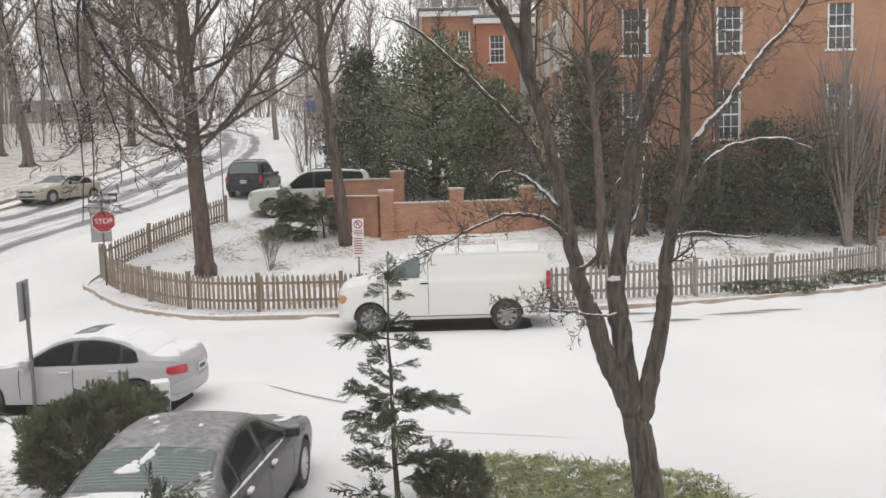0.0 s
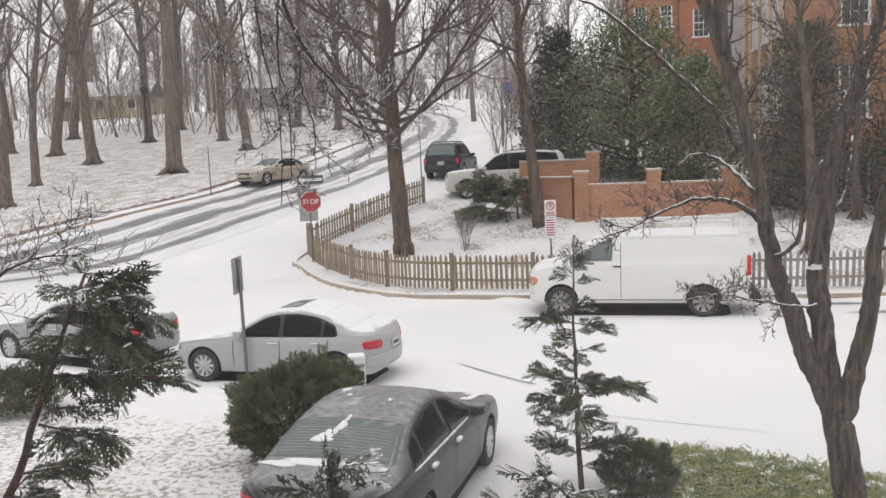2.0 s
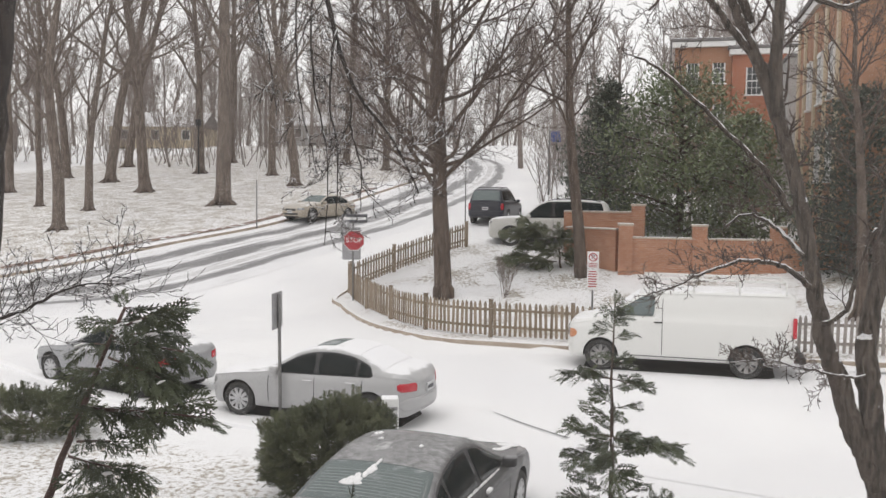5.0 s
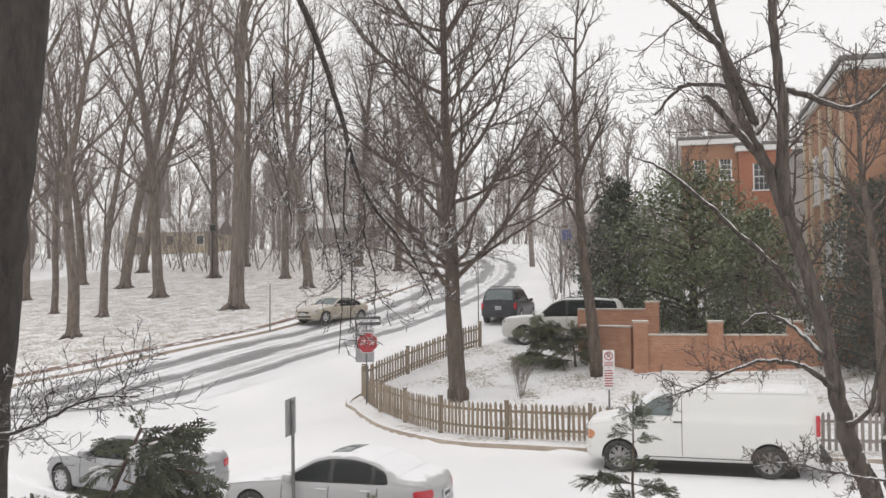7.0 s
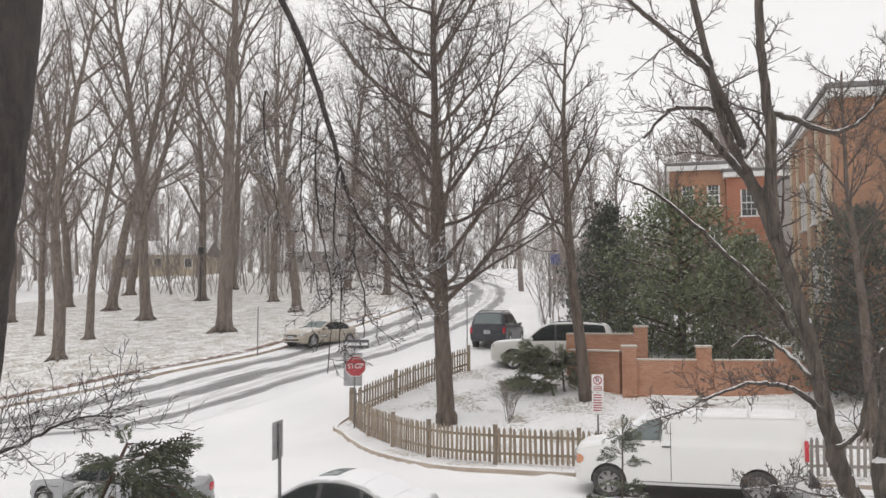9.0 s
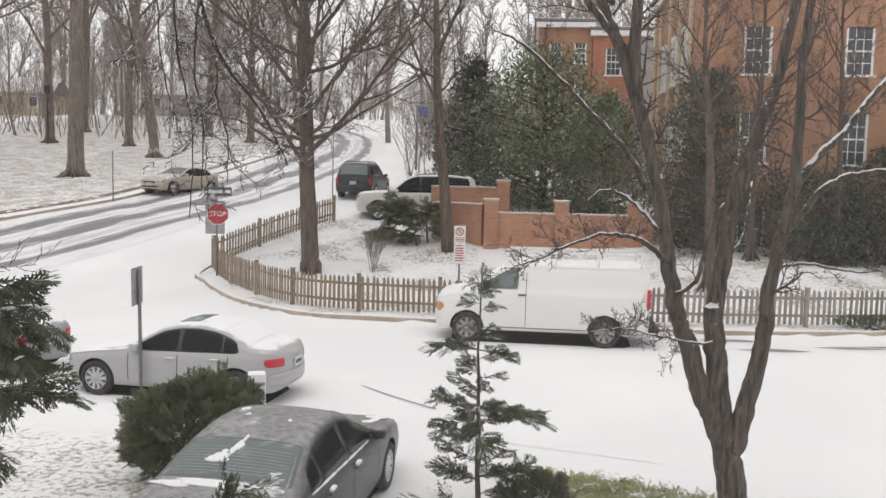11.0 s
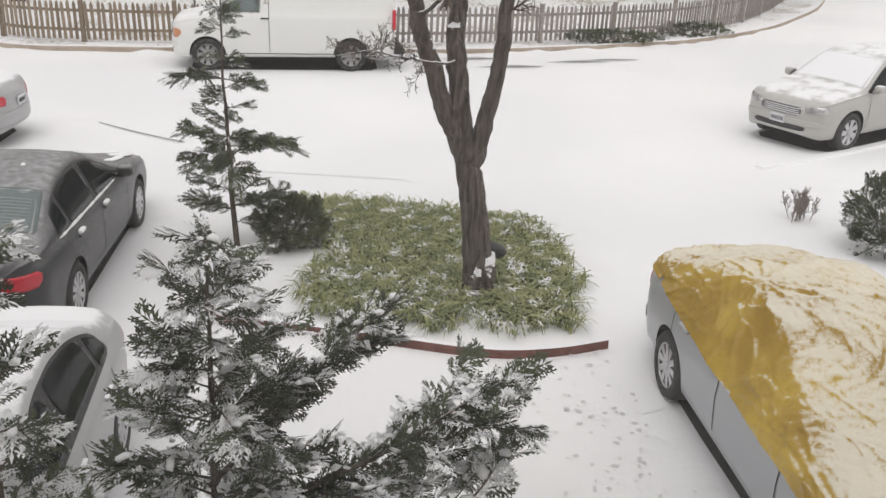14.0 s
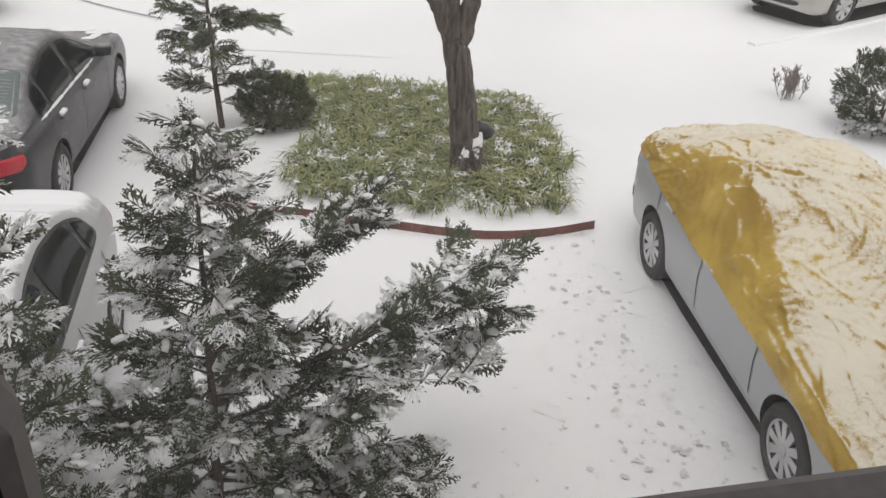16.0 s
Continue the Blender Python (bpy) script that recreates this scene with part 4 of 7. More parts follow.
part("snow", to_mesh("snow", bm, M["snow"], True), grey_car, "leftover patches of snow", kind="stuff")
car(SEDAN, "sedan", "white sedan under snow parked nose to the house", "car", (-1.24, 6.30), 268.0, M["white_car"], M["glass_car"], M["glass_frost"], M["glass_snow"], hub="rear", side=1)
covered = car(ACCORD, "sedan", "pale silver sedan under a loose gold tarpaulin", "car", (3.50, 6.62), 265.2, M["gold_body"], M["glass_car"], M["glass_snow"], M["glass_snow"], hub="rear", side=-1, bare=True)
car(SUV, "crossover", "champagne crossover with snowy bonnet and chrome grille", "car", (10.62, 14.38), 203.0, M["champagne"], M["glass_car"], M["glass_snow"], M["glass_snow"], spokes=7, side=1, bars=4)
car(YUKON, "suv", "white suv dusted with snow above the brick wall", "car", (-6.65, 38.7), 183.0, M["suv_white"], M["glass_car"], M["glass_snow"], M["glass_snow"], side=1, z=1.98, spokes=6, rack=True, tail="tall")
car(BOXY, "suv", "dark blue suv with a snowy rear window on the hill road", "car", (-9.7, 44.6), 88.0, M["navy"], M["glass_car"], M["glass_snow"], M["glass_frost"], hub="rear", side=1, z=2.70, spokes=6, rack=True, tail="tall")
car(SEDAN, "sedan", "beige sedan with light snow parked at the park kerb", "car", (-18.0, 43.5), 248.0, M["beige"], M["glass_car"], M["glass_frost"], M["glass_frost"], side=1, z=2.72)


car(SEDAN, "sedan", "pale green sedan with a snowy windscreen on the far street", "car", (35.2, 52.5), 236.0, M["pale_green"], M["glass_car"], M["glass_snow"], M["glass_snow"], side=-1)


# gold tarpaulin over the covered sedan
def tarpaulin():
    n = Nodes("gold_tarpaulin")
    w = n.where()
    ridge = n.math("ABSOLUTE", n.math("SUBTRACT", n.noise(w, 9.0, 3, 0.6), 0.5))
    blot = n.noise(w, 1.6, 4)
    gold = n.mix(n.ramp(blot, 0.35, 0.65), (0.36, 0.22, 0.02), (0.56, 0.38, 0.06))
    k = n.math("ADD", n.up(), n.math("MULTIPLY", n.math("SUBTRACT", n.noise(w, 3.2, 5, 0.75), 0.5), 0.85))
    k = n.math("SUBTRACT", k, n.math("MULTIPLY", n.ramp(ridge, 0.04, 0.0), 0.12))
    s = n.ramp(k, 0.66, 0.95)
    c = n.mix(n.math("MULTIPLY", s, 0.82), gold, (0.76, 0.73, 0.64))
    n.bump(n.math("MULTIPLY", ridge, -1.0), 0.7, 0.03)
    mat = n.end(c, n.math("ADD", 0.22, n.math("MULTIPLY", s, 0.4)))
    spec, nx, ny = ACCORD, 250, 160
    v, f = [], []
    star = (3.0, -0.50)

    def crease(q, sharp):
        return max(1 - abs(noise.noise(q)) * 2.2, 0.0) ** sharp
    for i in range(nx + 1):
        u = i / nx
        s0 = 0.25 + u * 4.50
        r = car_ring(spec, s0)[3:]
        hem = eased(spec["belt"], s0) - lerp_table([(0, 0.12), (1.5, 0.16), (3.0, 0.12), (4.75, 0.02)], s0) + 0.02 * noise.noise(Vector((s0 * 2.3, 0, 0)))
        half = [(side_y(spec, s0, hem), hem)] + [p for p in r if p[1] > hem + 0.01]
        # the cloth spans from the roof's edge to the belt without following the window's foot
        half = [p for k, p in enumerate(half) if not (abs(p[1] - eased(spec["belt"], s0)) < 0.05 and eased(spec["top"], s0) - p[1] > 0.2)] or half
        path = half + [(-y, h) for y, h in half[-2::-1]]
        run = [0.0]
        for a, b in zip(path, path[1:]):
            run.append(run[-1] + math.hypot(b[0] - a[0], b[1] - a[1]))
        ys, hs = list(zip(run, [p[0] for p in path])), list(zip(run, [p[1] for p in path]))
        for j in range(ny + 1):
            t = run[-1] * j / ny
            y, h = lerp_table(ys, t), lerp_table(hs, t)
            p = Vector((s0, t - run[-1] / 2, 0))
            warp = Vector((noise.noise(p * 1.1), noise.noise(p * 1.1 + Vector((5, 5, 5))), 0)) * 0.5
            a = p + warp
            long_ = crease(Vector((a.x * 1.3 + a.y * 0.7, a.y * 4.2 - a.x * 1.3, 1.7)), 5)
            cross = crease(Vector((a.x * 4.6 - a.y, a.y * 2.0 + a.x, 4.2)), 6)
            slant = crease(Vector((a.x * 3.0 + a.y * 3.4, a.y * 1.3 - a.x * 0.8, 8.1)), 6)
            fine = crease(a * 7.5, 3)
            tiny = noise.noise(a * 22)
            dx, dy = s0 - star[0], y - star[1]
            d = math.hypot(dx, dy)
            fan = max(math.cos(13 * math.atan2(dy, dx) + 1.6 * noise.noise(p * 2)), 0) ** 4 * math.exp(-d * 1.3) * smooth(0.0, 0.15, d)
            edge = min(1.0, 0.3 + 8 * min(j, ny - j) / ny)
            sag = 0.018 + (0.020 * long_ + 0.018 * cross + 0.018 * slant + 0.012 * fine + 0.003 * tiny + 0.030 * fan) * edge + 0.02 * max(noise.noise(p * 1.6), 0)
            out = Vector((0, y, h - 0.55)).normalized()
            v.append((spec["L"] / 2 - s0 - 0.03 * (u - 0.5), y + out.y * sag, h + out.z * sag + 0.012))
    w_ = ny + 1
    for i in range(nx):
        for j in range(ny):
            f.append((i * w_ + j, (i + 1) * w_ + j, (i + 1) * w_ + j + 1, i * w_ + j + 1))
    thing("tarpaulin", covered.matrix_basis.copy(), "crumpled gold tarpaulin dusted with snow over the silver sedan", "tarpaulin", data=raw_mesh("tarpaulin", v, f, mat, True))


tarpaulin()

# ---- fence ----
def picket_mesh(mat):
    w, t, h = 0.042, 0.011, 1.0
    v = []
    for y in (-t, t):
        v += [(-w, y, 0.0), (w, y, 0.0), (w, y, h - 0.09), (0.012, y, h), (-0.012, y, h), (-w, y, h - 0.09)]
    f = [(0, 1, 2, 3, 4, 5)[::1], (11, 10, 9, 8, 7, 6)] + [(k, k + 6, (k + 1) % 6 + 6, (k + 1) % 6) for k in range(6)]
    return raw_mesh("picket", v, f, mat)


PICKET = {k: picket_mesh(M[k]) for k in ("fence", "fence_grey")}
rng = random.Random(4)


def fence(line, wood, label, step=0.152, post_every=16, height=1.0):
    """A picket fence along a plan line: pickets, two rails a bay, square posts with pointed caps."""
    root = thing("picket_fence", Matrix(), label, "fence")
    frames = sides_of(line)
    posts = list(range(0, len(line), post_every))
    for i, (p, (d, s)) in enumerate(zip(line, frames)):
        z, ang = ground_z(p.x, p.y), math.degrees(math.atan2(d.y, d.x))
        if i in posts or i == len(line) - 1:
            bm = bmesh.new()
            box(bm, -0.055, 0.055, -0.055, 0.055, -0.15, 1.12 * height, 0.006)
            box(bm, -0.065, 0.065, -0.065, 0.065, 1.12 * height, 1.15 * height, 0.01)
            part("post", to_mesh("post", bm, M[wood]), root, "square fence post", pose(p.x + s.x * 0.06, p.y + s.y * 0.06, z, 0, 0, ang))
        else:
            part("picket", PICKET[wood], root, "", pose(p.x, p.y, z + 0.07 + rng.uniform(-0.01, 0.012), rng.uniform(-1, 1), rng.uniform(-1.6, 1.6), ang + rng.uniform(-2, 2)) @ Matrix.Diagonal((1, 1, height * rng.uniform(0.985, 1.01), 1)))
    for a, b in zip(posts, posts[1:] + [len(line) - 1]):
        if b <= a:
            continue
        for h in (0.28, 0.78):
            v, f = [], []
            for i in range(a, b + 1):
                p, s = line[i], frames[i][1]
                z = ground_z(p.x, p.y) + h * height + 0.05
                for across, up in ((0.013, -0.04), (0.05, -0.04), (0.05, 0.04), (0.013, 0.04)):
                    v.append((p.x + s.x * across, p.y + s.y * across, z + up))
            for i in range(b - a):
                f += [(i * 4 + k, i * 4 + (k + 1) % 4, i * 4 + 4 + (k + 1) % 4, i * 4 + 4 + k) for k in range(4)]
            f += [(3, 2, 1, 0), tuple((b - a) * 4 + k for k in range(4))]
            part("rail", raw_mesh("rail", v, f, M[wood]), root)
    return root


FRONT = glide([(-11.75, 31.9), (-10.9, 30.6), (-9.55, 28.9), (-8.0, 27.0), (-6.3, 25.75), (-4.1, 25.35), (-1.0, 25.25), (2.6, 25.2)], 0.152)
RIGHT = glide([(2.75, 25.2), (5.7, 25.45), (8.6, 25.95), (11.3, 26.75), (13.2, 27.6), (16.4, 29.9), (19.3, 33.0), (22.4, 36.8), (24.8, 40.4), (26.3, 43.6)], 0.165)
SIDE = glide([(-11.7, 32.15), (-11.1, 33.5), (-10.06, 35.6), (-8.46, 38.4)], 0.158)
fence(SIDE, "fence", "weathered brown picket fence climbing beside the road")
fence(FRONT, "fence", "weathered brown picket fence round the corner plot")
fence(RIGHT, "fence_grey", "greyed picket fence along the curving kerb")

# ---- brick garden walls ----
def uv_box(name, dims, mat, bevel=0.0):
    """A box whose UV is in metres on every side."""
    bm = box(bmesh.new(), *dims, bevel)
    lay = bm.loops.layers.uv.new("UVMap")
    for fc in bm.faces:
        n = fc.normal
        for lp in fc.loops:
            c = lp.vert.co
            lp[lay].uv = (c.x, c.z) if abs(n.y) > 0.5 else ((c.y, c.z) if abs(n.x) > 0.5 else (c.x, c.y))
    return to_mesh(name, bm, mat)


def brick_wall(start, end, bottom, top, piers, label, pier_top=0.5):
    d = Vector((end[0] - start[0], end[1] - start[1], 0))
    n = d.length
    root = thing("garden_wall", pose(start[0], start[1], 0, 0, 0, math.degrees(math.atan2(d.y, d.x))), label, "wall")
    part("wall", uv_box("wall", (0, n, -0.15, 0.15, bottom, top), M["brick"]), root)
    part("coping", box_mesh("coping", (0, n, -0.19, 0.19, top, top + 0.07), M["cap"], 0.015), root, "snowy coping")
    for x in piers:
        pr = part("pier", uv_box("pier", (x - 0.27, x + 0.27, -0.27, 0.27, bottom, top + pier_top), M["brick"]), root, "square brick pier")
        part("pier_cap", box_mesh("pier_cap", (x - 0.31, x + 0.31, -0.31, 0.31, top + pier_top, top + pier_top + 0.09), M["cap"], 0.02), pr, "snowy cap")
    return root


brick_wall((-1.5, 35.3), (6.6, 35.9), 0.0, 2.62, [0.0, 2.8, 5.7], "orange brick garden wall with snow-capped piers")
brick_wall((-3.9, 36.7), (-1.8, 35.5), 0.2, 2.92, [], "angled orange brick garden wall")
brick_wall((-4.2, 38.0), (-0.9, 37.9), 0.5, 3.55, [3.1], "upper orange brick wall beside the parked suv", 0.3)


# ---- houses ----
def sash_window(parent, m, w, h, shade=0.0):
    """A white double-hung window with lintel, sill, meeting rail and glazing bars; its origin is the middle of the sill, facing -y."""
    root = new("window")
    root.parent = parent
    root.matrix_basis = m
    tagged(root, "white double-hung sash window")
    bm = bmesh.new()
    t = 0.15
    box(bm, -w / 2 - t, -w / 2, -0.06, 0.06, 0, h)
    box(bm, w / 2, w / 2 + t, -0.06, 0.06, 0, h)
    box(bm, -w / 2 - t - 0.03, w / 2 + t + 0.03, -0.09, 0.06, h, h + 0.2)
    part("frame", to_mesh("frame", bm, M["trim"]), root)
    part("sill", box_mesh("sill", (-w / 2 - t - 0.05, w / 2 + t + 0.05, -0.14, 0.05, -0.1, 0.0), M["trim"], 0.01), root)
    part("meeting_rail", box_mesh("meeting_rail", (-w / 2, w / 2, -0.03, 0.03, h / 2 - 0.035, h / 2 + 0.035), M["trim"]), root)
    for k in (1, 2):
        x = -w / 2 + w * k / 3
        part("glazing_bar", box_mesh("glazing_bar", (x - 0.014, x + 0.014, -0.02, 0.02, h / 2 + 0.035, h), M["trim"]), root)
        part("glazing_bar", box_mesh("glazing_bar", (x - 0.014, x + 0.014, -0.02, 0.02, 0, h / 2 - 0.035), M["trim"]), root)
    for z in (h * 0.25, h * 0.75):
        part("glazing_bar", box_mesh("glazing_bar", (-w / 2, w / 2, -0.02, 0.02, z - 0.014, z + 0.014), M["trim"]), root)
    part("pane", box_mesh("pane", (-w / 2, w / 2, 0.0, 0.02, 0, h), M["pane"]), root, "dark window pane")


def house(name, label, x0, x1, y0, y1, z0, z1, mat, windows, side_windows=(), side="left"):
    root = thing(name, Matrix(), label, "house")
    bm = bmesh.new()
    lay = bm.loops.layers.uv.new("UVMap")
    # front wall with real openings: strips between the window edges
    xs = sorted({x0, x1, *[c - w / 2 - 0.1 for c, b, w, h in windows], *[c + w / 2 + 0.1 for c, b, w, h in windows]})
    zs = sorted({z0, z1, *[b for c, b, w, h in windows], *[b + h for c, b, w, h in windows]})
    for a, b in zip(xs, xs[1:]):
        for lo, hi in zip(zs, zs[1:]):
            mx, mz = (a + b) / 2, (lo + hi) / 2
            if any(abs(mx - c) < w / 2 + 0.1 and bb < mz < bb + h for c, bb, w, h in windows):
                continue
            fc = bm.faces.new([bm.verts.new(q) for q in ((a, y0, lo), (b, y0, lo), (b, y0, hi), (a, y0, hi))])
            for lp in fc.loops:
                lp[lay].uv = (lp.vert.co.x, lp.vert.co.z)
    for c, b, w, h in windows:
        w += 0.2
        for q in (((c - w / 2, y0, b), (c - w / 2, y0, b + h), (c - w / 2, y0 + 0.3, b + h), (c - w / 2, y0 + 0.3, b)), ((c + w / 2, y0, b), (c + w / 2, y0 + 0.3, b), (c + w / 2, y0 + 0.3, b + h), (c + w / 2, y0, b + h)),
                  ((c - w / 2, y0, b + h), (c + w / 2, y0, b + h), (c + w / 2, y0 + 0.3, b + h), (c - w / 2, y0 + 0.3, b + h))):
            fc = bm.faces.new([bm.verts.new(k) for k in q])
            for lp in fc.loops:
                lp[lay].uv = (lp.vert.co.y, lp.vert.co.z)
    for q in (((x0, y1, z0), (x0, y0, z0), (x0, y0, z1), (x0, y1, z1)), ((x1, y0, z0), (x1, y1, z0), (x1, y1, z1), (x1, y0, z1)), ((x1, y1, z0), (x0, y1, z0), (x0, y1, z1), (x1, y1, z1))):
        fc = bm.faces.new([bm.verts.new(k) for k in q])
        for lp in fc.loops:
            lp[lay].uv = (lp.vert.co.x + lp.vert.co.y, lp.vert.co.z)
    part("wall", to_mesh("wall", bm, mat), root)
    part("cornice", box_mesh("cornice", (x0 - 0.2, x1 + 0.2, y0 - 0.25, y1 + 0.2, z1 - 0.35, z1), M["trim"], 0.03), root, "white cornice")
    part("roof", box_mesh("roof", (x0 - 0.3, x1 + 0.3, y0 - 0.3, y1 + 0.3, z1, z1 + 0.25), M["roof"], 0.05), root, "flat roof under snow")
    for c, b, w, h in windows:
        sash_window(root, pose(c, y0 + 0.10, b), w, h)
    for c, b, w, h in side_windows:
        sash_window(root, pose(x0 - 0.05, c, b, 0, 0, -90), w, h)
    return root


big = house("brick_house", "brown brick row house with white sash windows", 6.45, 20.6, 37.0, 49.0, -0.2, 13.2, M["brick_house"],
            [(8.92, 8.45, 0.92, 1.85), (12.85, 8.45, 0.92, 1.85), (17.5, 8.5, 0.92, 1.85), (12.8, 4.9, 0.92, 2.0), (17.5, 5.05, 0.92, 2.0), (8.9, 4.9, 0.92, 2.0), (9.0, 1.2, 0.92, 2.0), (17.5, 1.4, 0.92, 2.0)],
            [(39.2, 8.4, 0.75, 2.0), (42.0, 8.4, 0.75, 2.0), (45.0, 8.4, 0.75, 2.0), (39.2, 5.0, 0.75, 2.0), (42.0, 5.0, 0.75, 2.0)])
part("corner_board", box_mesh("corner_board", (6.36, 6.56, 48.6, 49.1, 0, 12.7), M["tan_trim"]), big, "cream corner board")
for y in (37.9, 40.7, 43.5, 46.6):
    part("pilaster", box_mesh("pilaster", (6.33, 6.44, y - 0.18, y + 0.18, 2, 12.6), M["tan_trim"]), big, "cream vertical trim")
house("brick_house", "far brown brick house with a white cornice", 0.3, 3.83, 60.3, 70, 2.0, 14.2, M["brick_house"], [(1.43, 11.55, 0.62, 1.3), (3.06, 11.55, 0.62, 1.3), (1.43, 8.9, 0.62, 1.3), (3.15, 8.9, 0.62, 1.3)])
house("brick_house", "far red brick house with tall white windows", 3.86, 7.9, 59.8, 70, 2.0, 13.6, M["brick_red"], [(5.22, 10.75, 0.85, 1.7), (5.22, 7.6, 0.85, 1.85), (5.22, 4.4, 0.85, 1.85), (7.1, 10.75, 0.7, 1.7)])
grey_block = thing("stair_tower", Matrix(), "grey stuccoed stair tower between the brick houses", "house")
part("wall", box_mesh("wall", (6.55, 7.9, 54.0, 58.5, 1.5, 12.2), M["render"], 0.04), grey_block)
part("roof", box_mesh("roof", (6.45, 8.0, 53.9, 58.6, 12.2, 12.4), M["roof"], 0.03), grey_block)


# ---- signs and posts ----
def post_with(name, m, height, label, r=0.03):
    root = thing(name, m, label, "sign")
    part("post", tube_mesh("post", [Vector((0, 0, -0.2)), Vector((0, 0, height))], [r, r], M["steel_post"], 10), root, "steel post")
    return root


def letters(text, size, mat, parent, m):
    cu = bpy.data.curves.new("lettering", "FONT")
    cu.body, cu.size, cu.align_x, cu.align_y, cu.extrude = text, size, "CENTER", "CENTER", 0.002
    tmp = new("lettering", cu)
    me = bpy.data.meshes.new_from_object(tmp.evaluated_get(bpy.context.evaluated_depsgraph_get()))
    bpy.data.objects.remove(tmp)
    me.materials.clear()
    me.materials.append(mat)
    return part("lettering", me, parent, "", m)


def octagon(r, mat, name, t=0.004):
    v = [(r * math.cos(radians(22.5 + 45 * k)), y, r * math.sin(radians(22.5 + 45 * k))) for y in (-t, t) for k in range(8)]
    return raw_mesh(name, v, [tuple(range(8)), tuple(range(15, 7, -1))] + [(k, k + 8, (k + 1) % 8 + 8, (k + 1) % 8) for k in range(8)], mat)


def ring_mesh(name, r0, r1, mat, t=0.003, n=28):
    v = [(r * math.cos(2 * math.pi * k / n), y, r * math.sin(2 * math.pi * k / n)) for y in (-t, t) for r in (r0, r1) for k in range(n)]
    f = []
    for k in range(n):
        j = (k + 1) % n
        f += [(k, n + k, n + j, j), (2 * n + j, 3 * n + j, 3 * n + k, 2 * n + k), (n + k, 3 * n + k, 3 * n + j, n + j), (k, j, 2 * n + j, 2 * n + k)]
    return raw_mesh(name, v, f, mat)


zs = ground_z(-11.2, 31.0)
stop = post_with("stop_sign", pose(-11.22, 31.0, zs - 0.02, 0, 0, 22), 3.35, "red stop sign with a one-way sign above on a steel post")
part("backing_plate", box_mesh("backing_plate", (-0.40, 0.28, 0.035, 0.045, 1.55, 2.75), M["sign_back"], 0.003), stop, "grey back of a second sign")
part("rim_plate", octagon(0.41, M["sign_white"], "rim_plate"), stop, "white rim", pose(0.03, -0.045, 2.27))
face = part("face_plate", octagon(0.385, M["sign_red"], "face_plate"), stop, "red octagonal face", pose(0.03, -0.052, 2.27))
letters("STOP", 0.25, M["sign_white"], stop, pose(0.03, -0.062, 2.27, 90))
part("arrow_plate", box_mesh("arrow_plate", (-0.43, 0.52, -0.05, -0.042, 2.92, 3.24), M["ink"], 0.004), stop, "black one-way plate")
v = [(-0.40, -0.056, 3.08), (-0.27, -0.056, 3.19), (-0.27, -0.056, 3.13), (0.48, -0.056, 3.13), (0.48, -0.056, 3.03), (-0.27, -0.056, 3.03), (-0.27, -0.056, 2.97)]
part("arrow", raw_mesh("arrow", v, [tuple(range(7))[::-1]], M["sign_white"]), stop, "white arrow")
letters("ONE WAY", 0.105, M["ink"], stop, pose(0.11, -0.060, 3.08, 90))


def parking_sign(m, label, h=2.75):
    root = post_with("parking_sign", m, h, label, 0.028)
    up = part("sign_plate", box_mesh("sign_plate", (-0.16, 0.16, -0.045, -0.037, h - 0.46, h + 0.02), M["sign_white"], 0.004), root, "white no-parking plate")
    part("ring", ring_mesh("ring", 0.095, 0.122, M["sign_red"]), up, "red ring", pose(0, -0.049, h - 0.14))
    letters("P", 0.2, M["ink"], up, pose(0, -0.049, h - 0.14, 90))
    part("slash", box_mesh("slash", (-0.1, 0.1, -0.056, -0.050, -0.011, 0.011), M["sign_red"]), up, "", pose(0, 0, h - 0.14, 0, 45))
    for k in range(3):
        part("bar", box_mesh("bar", (-0.12, 0.12, -0.051, -0.045, h - 0.33 - k * 0.045, h - 0.31 - k * 0.045), M["sign_red"]), up)
    low = part("sign_plate", box_mesh("sign_plate", (-0.16, 0.16, -0.045, -0.037, h - 1.07, h - 0.48), M["sign_white"], 0.004), root, "white plate with red lines")
    for k in range(7):
        part("bar", box_mesh("bar", (-0.12, 0.10 + 0.02 * (k % 2), -0.051, -0.045, h - 0.56 - k * 0.07, h - 0.53 - k * 0.07), M["sign_red"]), low)
    return root


parking_sign(pose(-1.93, 25.05, 0.1, 0, 0, 3), "white and red no-parking sign behind the picket fence", 2.62)
parking_sign(pose(19.6, 36.4, ground_z(19.6, 36.4), 0, 4, -30), "leaning white and red no-parking sign by the far corner", 3.3)
back_sign = post_with("street_sign", pose(-6.94, 15.25, 0.0, 0, -1.5, 92), 2.42, "grey sign seen edge-on, on a dark steel post", 0.032)
part("sign_plate", box_mesh("sign_plate", (-0.24, 0.24, 0.035, 0.047, 1.78, 2.46), M["sign_back"], 0.004), back_sign, "bare metal back of the sign")
part("sign_face", box_mesh("sign_face", (-0.235, 0.235, 0.0475, 0.0505, 1.785, 2.455), M["sign_white"]), back_sign, "white sign face")
blue = post_with("banner_post", pose(-7.4, 57.3, ground_z(-7.4, 57.3)), 4.2, "tall post with a blue banner on the hill", 0.07)
part("banner", box_mesh("banner", (0.1, 0.72, -0.02, 0.02, 3.4, 4.1), M["sign_blue"], 0.01), blue, "blue banner")
park_post = thing("marker_post", pose(-20.3, 41.6, ground_z(-20.3, 41.6)), "thin dark marker post at the park edge", "post", data=tube_mesh("marker_post", [Vector((0, 0, -0.1)), Vector((0, 0, 2.5))], [0.03, 0.025], M["steel_post"], 8))
